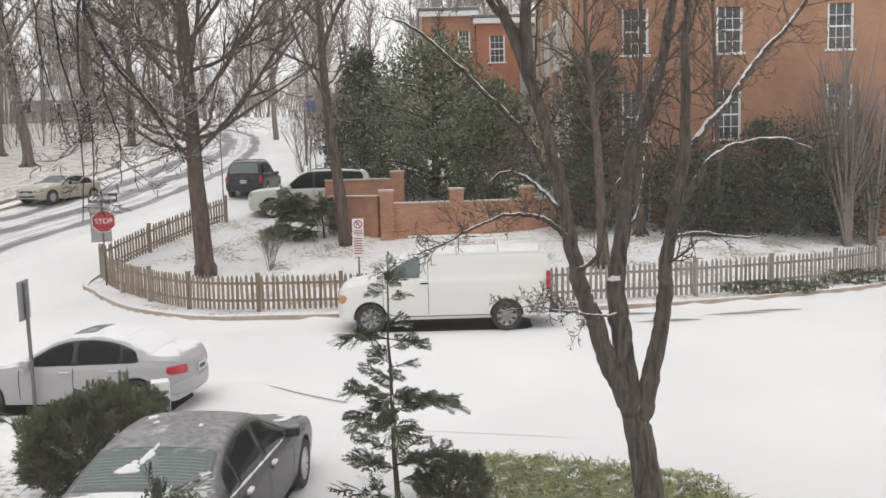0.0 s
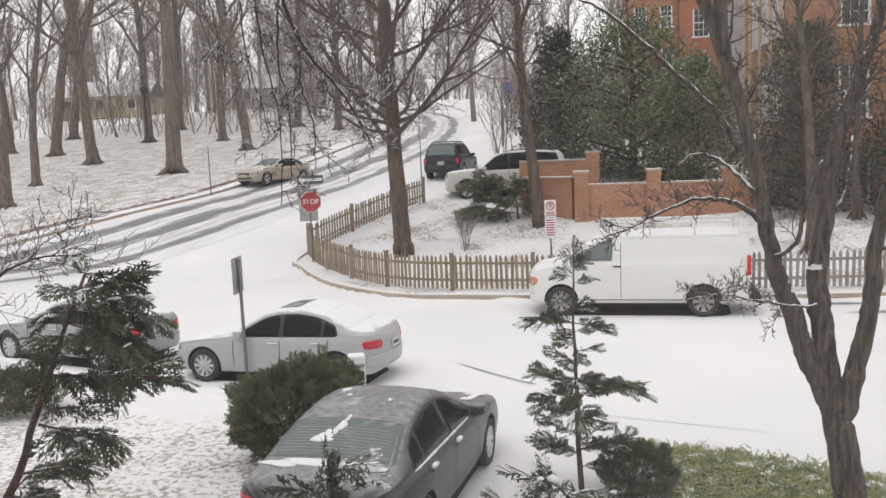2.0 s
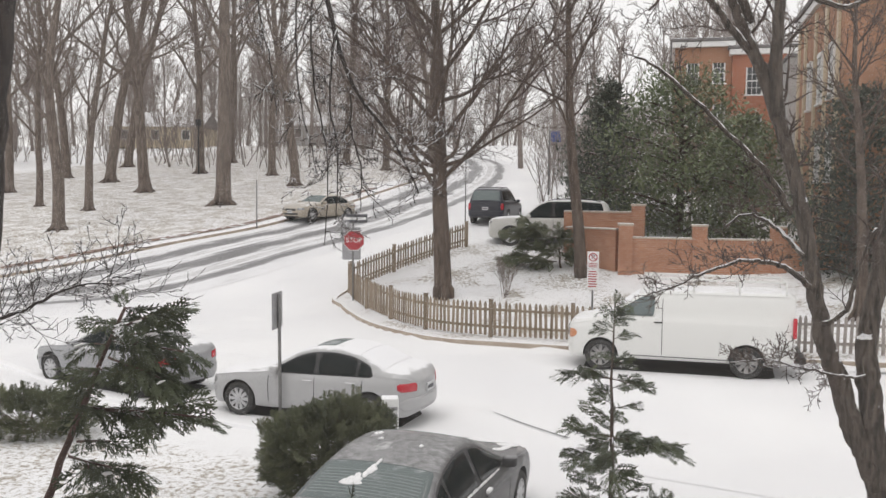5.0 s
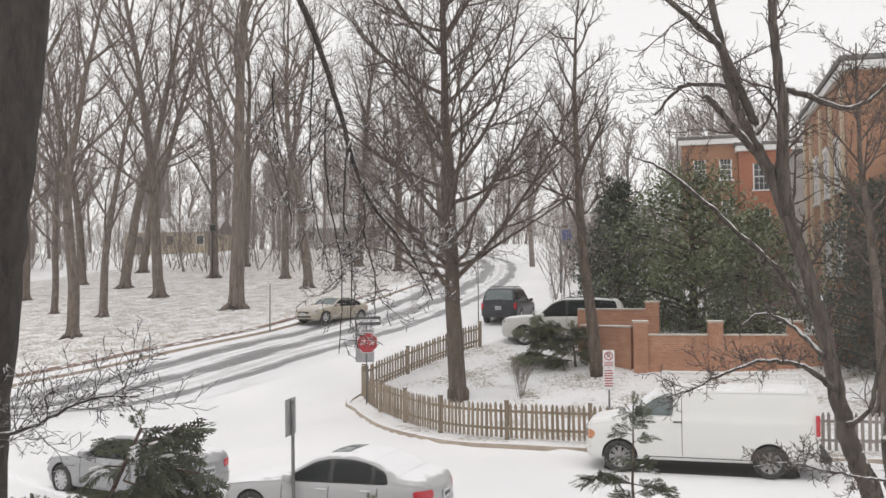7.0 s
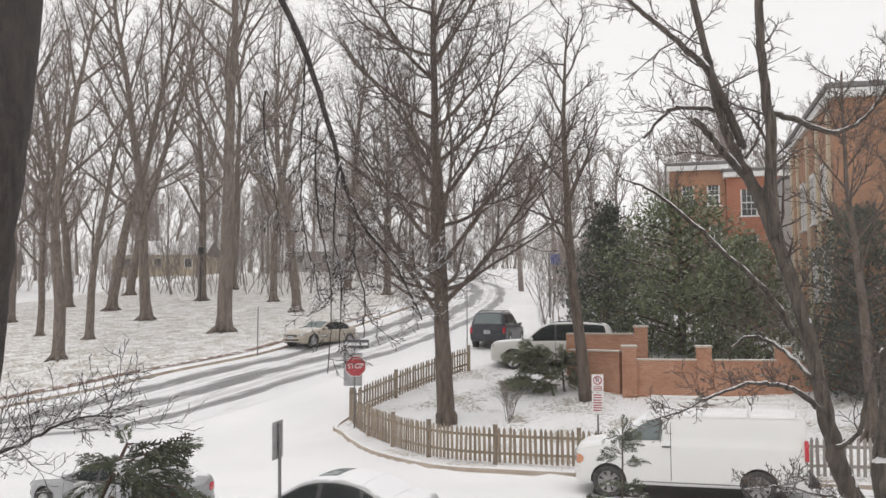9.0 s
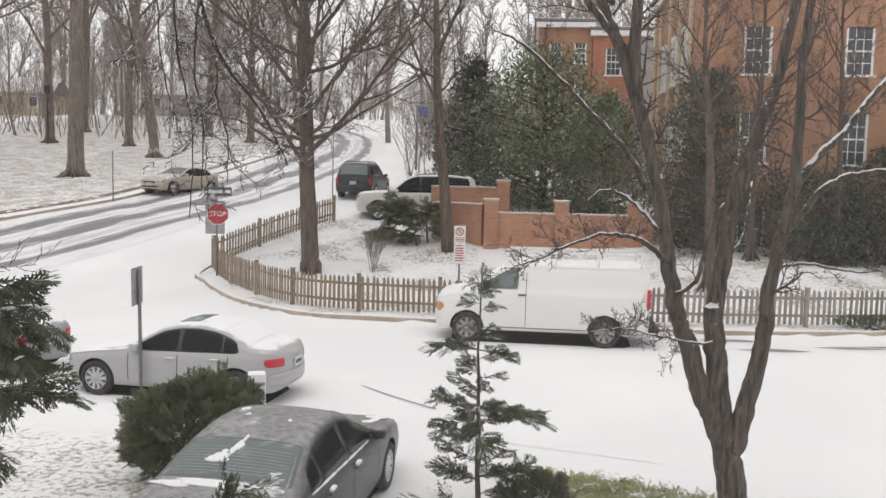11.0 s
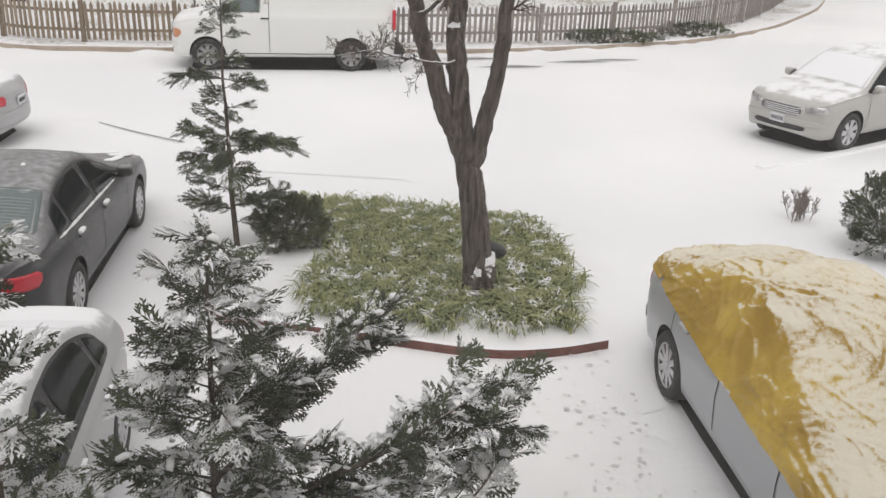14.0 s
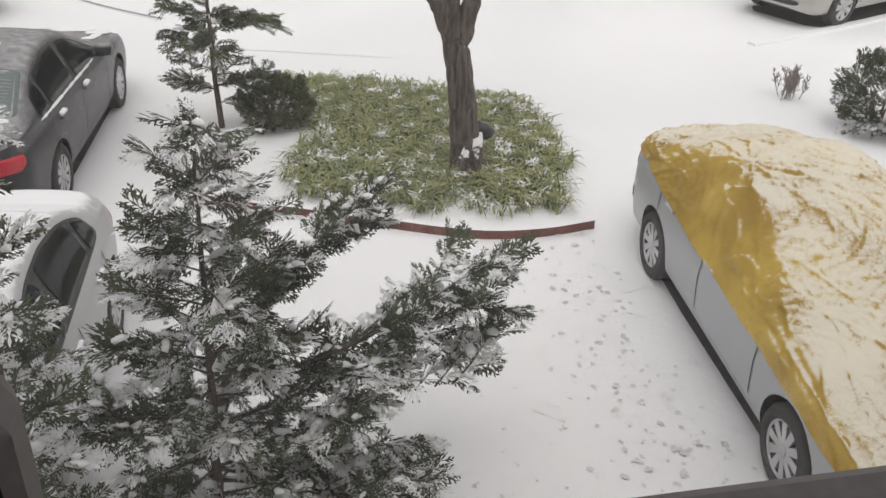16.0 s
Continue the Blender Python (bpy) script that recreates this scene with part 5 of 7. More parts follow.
whip = thing("marker_post", pose(-9.2, 40.9, ground_z(-9.2, 40.9)), "thin dark pole beside the hill road", "post", data=tube_mesh("marker_post", [Vector((0, 0, -0.1)), Vector((0, 0, 4.4))], [0.03, 0.02], M["steel_post"], 8))
for x, y in ((-44.0, 68.0), (-40.0, 70.5)):
    lamp = thing("street_lamp", pose(x, y, hill(x, y)), "black post lamp in the park", "lamp", group="park lamps")
    part("pole", tube_mesh("pole", [Vector((0, 0, 0)), Vector((0, 0, 4.2))], [0.07, 0.05], M["black"], 8), lamp)
    part("lantern", box_mesh("lantern", (-0.2, 0.2, -0.2, 0.2, 4.2, 4.8), M["black"], 0.05), lamp)
bin_ = thing("louvred_box", pose(-4.35, 13.9, 0, 0, 0, 20), "white louvred utility box beside the yew bush", "utility box")
part("body", box_mesh("body", (-0.14, 0.14, -0.14, 0.14, 0, 0.95), M["trim"], 0.02), bin_)
for k in range(6):
    part("slat", box_mesh("slat", (-0.12, 0.12, -0.165, -0.142, 0.16 + k * 0.12, 0.22 + k * 0.12), M["sign_back"], 0.004), bin_)
spot = thing("garden_spotlight", pose(2.48, 9.15, 0.0), "small black garden spotlight on a stake", "lamp")
part("stake", tube_mesh("stake", [Vector((0, 0, 0)), Vector((0, 0, 0.42))], [0.015, 0.015], M["black"], 6), spot)
part("head", tube_mesh("head", [Vector((-0.13, 0.02, 0.50)), Vector((-0.08, 0, 0.5)), Vector((0.06, -0.02, 0.46)), Vector((0.12, -0.03, 0.44))], [0.05, 0.1, 0.09, 0.05], M["black"], 10), spot)
EDGE = glide([(-0.75, 8.75), (-0.44, 8.54), (0.84, 8.02), (1.99, 7.55), (2.7, 7.48), (3.33, 7.58)], 0.15)
ribbon("timber_edging", EDGE, [(-0.035, -0.05), (-0.035, 0.10), (0.035, 0.10), (0.035, -0.05)], M["red_edge"], label="reddish timber edging below the planting bed", category="edging", kind="")
for k, (line, w) in enumerate((([(3.62, 11.4), (3.5, 10.2), (3.33, 8.7), (3.2, 7.3)], 0.03), ([(3.15, 6.95), (3.18, 6.35)], 0.03), ([(3.18, 6.33), (3.6, 6.45)], 0.03), ([(-0.6, 13.95), (0.8, 13.6), (2.1, 13.25)], 0.035), ([(-9.9, 15.0), (-7.9, 14.1)], 0.04))):
    flat_ribbon("trim", glide(line, 0.12), w, M["concrete"], 0.006, "dark joint showing through the snow", "joint")
flat_ribbon("trim", glide([(-3.2, 17.1), (-2.6, 16.5), (-1.9, 15.9), (-1.5, 15.6)], 0.1), lambda t: 0.05 + 0.10 * t, M["slush"], 0.008, "scuff mark in the snow", "scuff")
for k, (x, y, w) in enumerate(((6.2, 22.5, 0.6), (8.3, 23.2, 0.7), (9.3, 23.5, 0.55), (5.4, 23.6, 0.6))):
    flat_ribbon("trim", glide([(x - 0.9, y), (x, y + 0.08), (x + 0.9, y + 0.1)], 0.15), lambda t, w=w: w * math.sin(math.pi * min(max(t, 0.02), 0.98)), M["slush"], 0.008, "thin wet patch on the snowy street", "wet patch")

# ---- bare trees ----
def grow(out, p, d, length, r, level, spec, rg):
    """One limb and, by recursion, what it bears. out: (trunk verts, faces, twig verts, faces)."""
    n = max(2, int(length / spec["seg"][level]))
    pts, rad, dirs = [p.copy()], [r], [d.copy()]
    tip = spec["tip"][level]
    q, dd = p.copy(), d.copy()
    for i in range(n):
        wob = spec["wobble"][level]
        dd = (dd + Vector((rg.gauss(0, wob), rg.gauss(0, wob), rg.gauss(0, wob) + spec["up"][level] / n))).normalized()
        q = q + dd * (length / n)
        pts.append(q.copy())
        rad.append(max(r * (1 - (1 - tip) * (i + 1) / n), spec["thin"]))
        dirs.append(dd.copy())
    thick = level < spec["split"]
    tube(out[0] if thick else out[2], out[1] if thick else out[3], pts, rad, spec["sides"][level])
    if level + 1 >= len(spec["count"]) + 1 or level >= len(spec["count"]):
        return
    count = spec["count"][level]
    lo, hi = spec["span"][level]
    turn = rg.uniform(0, 6.28)
    for k in range(count):
        t = lo + (hi - lo) * (k + rg.uniform(0.1, 0.9)) / count
        f = t * n
        i = min(int(f), n - 1)
        at = pts[i].lerp(pts[i + 1], f - i)
        along = dirs[i + 1]
        turn += 2.4 + rg.uniform(-0.6, 0.6)
        side = along.orthogonal().normalized()
        side.rotate(Matrix.Rotation(turn, 3, along))
        a = radians(rg.uniform(*spec["angle"][level]))
        cd = along * math.cos(a) + side * math.sin(a)
        shape = 1 - spec["fade"][level] * (t - lo) / max(hi - lo, 0.01)
        cl = length * rg.uniform(*spec["ratio"][level]) * shape
        cr = min(rad[i] * 0.72, r * spec["child"][level] * (0.6 + 0.4 * shape))
        grow(out, at, cd.normalized(), cl, cr, level + 1, spec, rg)


OAK = dict(seg=[0.9, 0.55, 0.4, 0.3, 0.25], tip=[0.28, 0.25, 0.3, 0.4, 0.5], wobble=[0.03, 0.07, 0.1, 0.13, 0.16], up=[0.1, 0.55, 0.35, 0.2, 0.1], thin=0.006, split=2, sides=[10, 6, 4, 3, 3],
           count=[20, 9, 6, 3], span=[(0.27, 0.99), (0.2, 1.0), (0.15, 1.0), (0.2, 1.0)], angle=[(38, 75), (25, 55), (25, 60), (25, 60)], fade=[0.55, 0.35, 0.3, 0.2], ratio=[(0.38, 0.56), (0.32, 0.5), (0.35, 0.55), (0.4, 0.7)], child=[0.42, 0.55, 0.6, 0.6])
TALL = dict(OAK, count=[16, 8, 6, 2], span=[(0.24, 0.99), (0.2, 1.0), (0.15, 1.0), (0.2, 1.0)], angle=[(18, 48), (18, 42), (25, 55), (25, 60)], ratio=[(0.26, 0.46), (0.30, 0.46), (0.32, 0.5), (0.4, 0.7)], thin=0.009, child=[0.30, 0.5, 0.55, 0.6], up=[0.1, 0.35, 0.3, 0.2, 0.1], tip=[0.12, 0.22, 0.3, 0.4, 0.5])
SLIM = dict(OAK, child=[0.26, 0.5, 0.55, 0.6], tip=[0.12, 0.2, 0.3, 0.4, 0.5], count=[18, 6, 5, 2], span=[(0.34, 0.99), (0.2, 1.0), (0.15, 1.0), (0.2, 1.0)], angle=[(35, 70), (25, 50), (25, 60), (25, 60)], ratio=[(0.16, 0.30), (0.35, 0.5), (0.35, 0.55), (0.4, 0.7)], thin=0.008)


def tree_meshes(seed, height, r, spec, lean=(0.0, 0.0), bark="bark", twig="twig", flare=1.5, limbs=()):
    rg = random.Random(seed)
    out = ([], [], [], [])
    grow(out, Vector((0, 0, -0.2)), Vector((lean[0], lean[1], 1)).normalized(), height, r, 0, spec, rg)
    for pts in limbs:
        limb(out, pts, 0.085, 0.018, rg, 8, 22, 1.5, start=0.2)
    # root flare
    for k in range(6):
        q = k * 1.05 + rg.uniform(-0.2, 0.2)
        e = Vector((math.cos(q), math.sin(q), 0))
        tube(out[0], out[1], [e * r * 0.55 + Vector((0, 0, 0.7 * flare)), e * r * 0.85 + Vector((0, 0, 0.3)), e * r * 1.5 * flare + Vector((0, 0, -0.1))], [r * 0.35, r * 0.42, r * 0.2], 6)
    return raw_mesh("trunk", out[0], out[1], M[bark], True), raw_mesh("crown", out[2], out[3], M[twig], True)


def plant_tree(meshes, m, label, group="", name="bare_tree"):
    root = thing(name, m, label, "tree", group)
    part("trunk", meshes[0], root)
    part("crown", meshes[1], root, "bare twigs")
    return root


ISLAND_TREE = dict(OAK, child=[0.27, 0.5, 0.55, 0.6], tip=[0.12, 0.2, 0.3, 0.4, 0.5], thin=0.0055, count=[30, 10, 7, 3], span=[(0.215, 0.99), (0.15, 1.0), (0.12, 1.0), (0.2, 1.0)], angle=[(42, 72), (25, 55), (25, 60), (25, 60)], up=[0.1, 0.75, 0.4, 0.2, 0.1], fade=[0.5, 0.35, 0.3, 0.2])
plant_tree(tree_meshes(12, 16.5, 0.25, SLIM, bark="bark", flare=0.6), pose(-3.15, 34.7, ground_z(-3.15, 34.7), 0, 0, 40), "slim bare tree beside the brick garden wall")
plant_tree(tree_meshes(13, 12.0, 0.20, SLIM, lean=(0.02, 0)), pose(5.95, 29.5, ground_z(5.95, 29.5)), "dark bare tree behind the picket fence")
plant_tree(tree_meshes(14, 13.0, 0.16, SLIM, lean=(0.03, 0)), pose(8.1, 33.0, ground_z(8.1, 33.0), 0, 0, 100), "thin bare tree in front of the brown brick house")
plant_tree(tree_meshes(15, 12.5, 0.13, SLIM), pose(11.2, 33.5, ground_z(11.2, 33.5), 0, 0, 20), "thin bare tree in front of the brown brick house")
# park trees wear the paler bark, with haze in its colour
kinds = [tree_meshes(21 + k, 26 + k, 0.42, TALL, twig="twig_park_hazed", bark="bark_hazed", flare=1.6) for k in range(4)]
PARK = [(-26.5, 49.6, 1.15), (-31.0, 40.2, 0.80), (-33.5, 46.2, 0.62), (-43.5, 62.8, 1.0), (-36.0, 56.0, 1.0), (-40.2, 71.2, 0.9), (-32.7, 69.9, 0.85), (-26.9, 61.5, 0.85), (-46.2, 54.6, 0.8), (-38.0, 47.5, 0.55),
        (-50.0, 66.0, 0.9), (-52.0, 78.0, 1.0), (-30.5, 82.0, 0.9), (-24.5, 76.0, 0.8), (-44.0, 84.0, 1.0), (-56.0, 60.0, 0.9), (-24.5, 92.0, 0.9)]
rg = random.Random(8)
for k, (x, y, s) in enumerate(PARK):
    m = pose(x, y, hill(x, y) - 0.1, rg.uniform(-2, 2), rg.uniform(-2, 2), rg.uniform(0, 360))
    t = plant_tree(kinds[k % 4], m, "tall bare park tree with flared roots in snow", "park trees")
    t.scale = (s, s, s * rg.uniform(0.95, 1.1))


# far woods: slender bare trees past the park and behind the houses
def far_woods():
    rg = random.Random(3)
    out = ([], [], [], [])
    spec = dict(OAK, seg=[2.5, 1.6, 1.2, 1], count=[11, 6, 5], sides=[5, 3, 3, 3], thin=0.03, split=0, ratio=[(0.3, 0.5), (0.4, 0.6), (0.4, 0.6), (0.4, 0.6)], angle=[(20, 50), (20, 50), (25, 60), (25, 60)])
    for k in range(120):
        if k < 60:
            x, y = rg.uniform(-105, -22), rg.uniform(96, 150)
        elif k < 95:
            x, y = rg.uniform(-14, 40), rg.uniform(78, 125)
        else:
            x, y = rg.uniform(-130, -60), rg.uniform(50, 110)
        if abs(x + 22) < 7 and y < 108:
            continue
        grow(out, Vector((x, y, hill(x, y) - 0.3)), Vector((rg.gauss(0, 0.05), rg.gauss(0, 0.05), 1)).normalized(), rg.uniform(11, 19), rg.uniform(0.15, 0.3), 0, spec, rg)
    # no haze in the air here: the woods' twig colour is paled instead
    ob = new("far_woods", raw_mesh("far_woods", out[2], out[3], M["twig_hazed"], True))
    tagged(ob, "distant bare woods on the rise, grey-brown paled for haze", "woods", kind="stuff")
    # brushy undergrowth along the rise
    out = ([], [], [], [])
    spec = dict(OAK, seg=[0.8, 0.6, 0.5, 0.4], count=[7, 5], sides=[3, 3, 3, 3], thin=0.012, split=0, ratio=[(0.4, 0.7), (0.4, 0.6), (0.4, 0.6)], angle=[(20, 50), (20, 50), (25, 60)])
    for k in range(420):
        x, y = rg.uniform(-9, 6), rg.uniform(44, 76)
        if x < -6.5 + 0.0 * y and y < 62 or (x > 0 and y > 59):
            continue
        grow(out, Vector((x, y, hill(x, y) - 0.1)), Vector((rg.gauss(0, 0.25), rg.gauss(0, 0.25), 1)).normalized(), rg.uniform(1.5, 5.0), rg.uniform(0.02, 0.05), 0, spec, rg)
    for k in range(1150):
        x, y = (rg.uniform(-125, -22), rg.uniform(76, 100)) if k < 600 else (rg.uniform(-75, 25), rg.uniform(112, 150))
        if x > -28 and y < 106:
            continue
        grow(out, Vector((x, y, hill(x, y) - 0.1)), Vector((rg.gauss(0, 0.25), rg.gauss(0, 0.25), 1)).normalized(), rg.uniform(2.0, 7.0), rg.uniform(0.03, 0.07), 0, spec, rg)
    # the brush takes the same haze-paled colour
    ob = new("brush", raw_mesh("brush", out[2], out[3], M["twig_hazed"], True))
    tagged(ob, "leafless brush on the bank, grey-brown paled for haze", "brush", kind="stuff")


far_woods()


# ---- the near tree in the planting bed ----
def limb(out, pts, r0, r1, rg, sides=9, twigs=6, twig_len=0.55, level=2, start=0.25):
    """A hand-laid limb, rounded through its points, with twigs of its own."""
    ctrl = [Vector(p) for p in pts]
    fine = []
    c = [ctrl[0] * 2 - ctrl[1]] + ctrl + [ctrl[-1] * 2 - ctrl[-2]]
    for i in range(1, len(c) - 2):
        a, b, e, g = c[i - 1:i + 3]
        for k in range(6):
            t = k / 6
            fine.append(0.5 * (2 * b + (e - a) * t + (2 * a - 5 * b + 4 * e - g) * t * t + (3 * b - 3 * e + g - a) * t ** 3) + Vector((rg.gauss(0, 0.006), rg.gauss(0, 0.006), rg.gauss(0, 0.006))))
    fine.append(ctrl[-1])
    n = len(fine)
    rad = [(r0 + (r1 - r0) * i / (n - 1)) * rg.uniform(0.95, 1.07) for i in range(n)]
    tube(out[0], out[1], fine, rad, sides)
    spec = dict(OAK, seg=[0.2, 0.14, 0.1, 0.08, 0.06], thin=0.0035, split=2, sides=[5, 5, 4, 3, 3], count=[0, 0, 6, 4], span=[(0.1, 1)] * 4, angle=[(30, 65)] * 4, ratio=[(0.35, 0.6)] * 4, wobble=[0.1, 0.12, 0.16, 0.2, 0.2], up=[0, 0, 0.25, 0.3, 0.2])
    for k in range(twigs):
        t = start + (1 - start) * (k + rg.random()) / max(twigs, 1)
        i = min(int(t * (n - 1)), n - 2)
        d = (fine[i + 1] - fine[i]).normalized()
        s = d.orthogonal().normalized()
        s.rotate(Matrix.Rotation(rg.uniform(0, 6.28), 3, d))
        a = radians(rg.uniform(30, 70))
        grow(out, fine[i], (d * math.cos(a) + s * math.sin(a)).normalized(), twig_len * rg.uniform(0.5, 1.3), max(rad[i] * 0.30, 0.0045), level, spec, rg)


def near_tree():
    rg = random.Random(6)
    out = ([], [], [], [])
    y = 9.0
    def L(*p):
        return [(a, y + b, c) for a, b, c in p]
    limb(out, L((2.30, 0.00, -0.10), (2.28, 0.00, 0.11), (2.23, 0.00, 0.58), (2.15, 0.00, 1.20), (2.05, 0.00, 1.65)), 0.185, 0.135, rg, 14, 0)
    for k in range(6):
        q = k * 1.05
        e = Vector((math.cos(q), math.sin(q), 0))
        tube(out[0], out[1], [Vector((2.28, y, 0.50)) + e * 0.09, Vector((2.28, y, 0.15)) + e * 0.12, Vector((2.28, y, -0.05)) + e * 0.22], [0.08, 0.09, 0.05], 8)
    limb(out, L((2.05, 0.00, 1.65), (1.89, 0.01, 1.97), (1.76, 0.02, 2.28), (1.66, 0.03, 2.65), (1.56, 0.03, 2.84), (1.44, 0.04, 3.32), (1.36, 0.05, 3.81), (1.19, 0.06, 4.61), (0.94, 0.07, 5.37), (0.74, 0.07, 5.87), (0.59, 0.08, 6.20), (0.44, 0.09, 6.90), (0.19, 0.10, 8.20)), 0.115, 0.030, rg, 11, 14, start=0.5)
    limb(out, L((2.05, 0.00, 1.65), (1.99, 0.03, 1.97), (1.94, 0.06, 2.47), (1.90, 0.09, 2.89), (1.93, 0.12, 3.15), (2.00, 0.15, 3.68), (2.11, 0.18, 4.35), (2.31, 0.21, 4.93), (2.46, 0.24, 5.43), (2.66, 0.27, 6.73), (2.81, 0.30, 8.13)), 0.128, 0.032, rg, 11, 14, start=0.5)
    limb(out, L((2.07, 0.00, 1.60), (2.16, -0.01, 1.65), (2.24, -0.02, 2.07), (2.33, -0.03, 2.47), (2.38, -0.04, 2.90), (2.38, -0.05, 3.16), (2.46, -0.06, 3.69), (2.57, -0.07, 4.29), (2.58, -0.08, 5.01), (2.59, -0.09, 5.62), (2.74, -0.10, 7.12)), 0.110, 0.032, rg, 11, 12, start=0.5)

    def L(*p):
        return [(a * 1.022, y + b, 4.36 + (c - 4.36) * 1.022) for a, b, c in p]
    limb(out, L((1.0, 0.05, 5.1), (0.97, 0.0, 5.6), (0.97, -0.1, 6.12), (0.91, -0.1, 6.78), (0.90, -0.1, 7.6), (0.95, 0, 8.6)), 0.065, 0.030, rg, 9, 9)
    limb(out, L((0.74, 0.15, 6.0), (0.47, 0, 6.67), (0.20, -0.1, 6.97), (-0.16, -0.2, 7.29), (-0.48, -0.2, 7.63), (-0.9, -0.3, 8.0)), 0.045, 0.014, rg, 7, 12)
    limb(out, L((0.58, 0.2, 6.4), (0.15, 0.3, 6.47), (-0.04, 0.35, 6.37), (-0.20, 0.4, 6.19)), 0.030, 0.010, rg, 6, 8)
    limb(out, L((0.93, 0.1, 5.5), (0.62, 0.0, 5.85), (0.45, -0.05, 6.07), (0.28, -0.1, 6.27)), 0.045, 0.03, rg, 7, 2)
    limb(out, L((0.97, -0.05, 6.3), (1.17, 0, 6.24), (1.53, 0.1, 6.10), (1.85, 0.2, 6.25), (2.1, 0.2, 6.6)), 0.04, 0.012, rg, 7, 10)
    limb(out, L((1.36, -0.1, 3.5), (1.12, -0.3, 3.70), (0.92, -0.4, 3.77), (0.70, -0.5, 3.79), (0.37, -0.6, 3.68), (0.10, -0.7, 3.55), (-0.15, -0.7, 3.45)), 0.030, 0.007, rg, 7, 22, 0.30)
    limb(out, L((1.28, 0, 3.8), (1.10, 0.2, 4.02), (0.96, 0.3, 4.13), (0.76, 0.4, 4.18), (0.58, 0.4, 4.05)), 0.026, 0.009, rg, 6, 6, 0.3)
    limb(out, L((1.15, 0, 4.2), (0.95, -0.1, 4.52), (0.77, -0.2, 4.72), (0.32, -0.4, 5.15), (-0.08, -0.5, 5.50), (-0.3, -0.5, 5.62)), 0.032, 0.012, rg, 7, 6, 0.3)
    limb(out, L((2.42, 0.05, 3.75), (2.55, -0.1, 3.95), (2.76, -0.2, 4.28), (3.02, -0.25, 4.40), (3.36, -0.3, 4.44), (3.75, -0.3, 4.30)), 0.040, 0.012, rg, 7, 5, 0.4)
    limb(out, L((2.47, 0, 4.15), (2.75, 0.1, 4.54), (3.04, 0.2, 4.82), (3.31, 0.3, 5.19), (3.8, 0.4, 5.7), (4.2, 0.4, 6.3)), 0.050, 0.016, rg, 7, 14, 0.6)
    limb(out, L((2.33, 0.1, 3.1), (2.42, 0.3, 3.36), (2.60, 0.4, 3.46), (2.86, 0.5, 3.48), (3.31, 0.6, 3.40), (3.6, 0.6, 3.42)), 0.026, 0.010, rg, 6, 6, 0.3)
    limb(out, L((1.86, 0.05, 2.72), (1.73, -0.2, 2.74), (1.5, -0.4, 2.79), (1.23, -0.6, 2.87), (0.9, -0.7, 2.94), (0.6, -0.7, 2.9)), 0.016, 0.005, rg, 6, 20, 0.26, start=0.4)
    limb(out, L((1.95, 0.1, 3.4), (2.05, 0.4, 3.55), (2.2, 0.5, 3.75), (2.3, 0.7, 4.3)), 0.03, 0.012, rg, 6, 5, 0.4)
    limb(out, L((1.45, -0.1, 3.2), (1.62, -0.2, 3.35), (1.68, -0.3, 3.7), (1.8, -0.4, 4.1)), 0.03, 0.012, rg, 6, 4, 0.4)
    root = thing("bare_tree", Matrix(), "multi-stemmed bare tree with snow-flecked bark in the planting bed", "tree")
    part("trunk", raw_mesh("trunk", out[0], out[1], M["bark_near"], True), root)
    part("crown", raw_mesh("crown", out[2], out[3], M["twig"], True), root, "fine bare twigs")


LOW_LIMBS = [[(0, 0, 4.7), (-0.8, -0.2, 5.0), (-1.7, -0.4, 5.3), (-2.7, -0.5, 6.4), (-3.5, -0.6, 7.6)], [(0, 0, 4.9), (0.8, 0.1, 5.2), (1.5, 0.2, 5.7), (3.3, 0.3, 6.8), (4.5, 0.4, 7.7)],
             [(0, 0, 4.5), (-0.9, 0.4, 4.6), (-1.7, 0.7, 4.8), (-2.9, 0.9, 5.5), (-4.2, 1.0, 5.8)], [(0, 0, 5.1), (0.6, -0.9, 5.4), (1.0, -1.9, 6.0), (1.6, -3.0, 7.2)], [(0, 0, 5.3), (-0.6, -1.0, 5.7), (-1.4, -2.2, 6.6), (-2.0, -3.2, 8.0)]]
plant_tree(tree_meshes(11, 18.5, 0.34, ISLAND_TREE, flare=0.7, limbs=LOW_LIMBS), pose(-7.94, 31.8, ground_z(-7.94, 31.8)), "tall bare tree with wide limbs inside the picket fence")
near_tree()


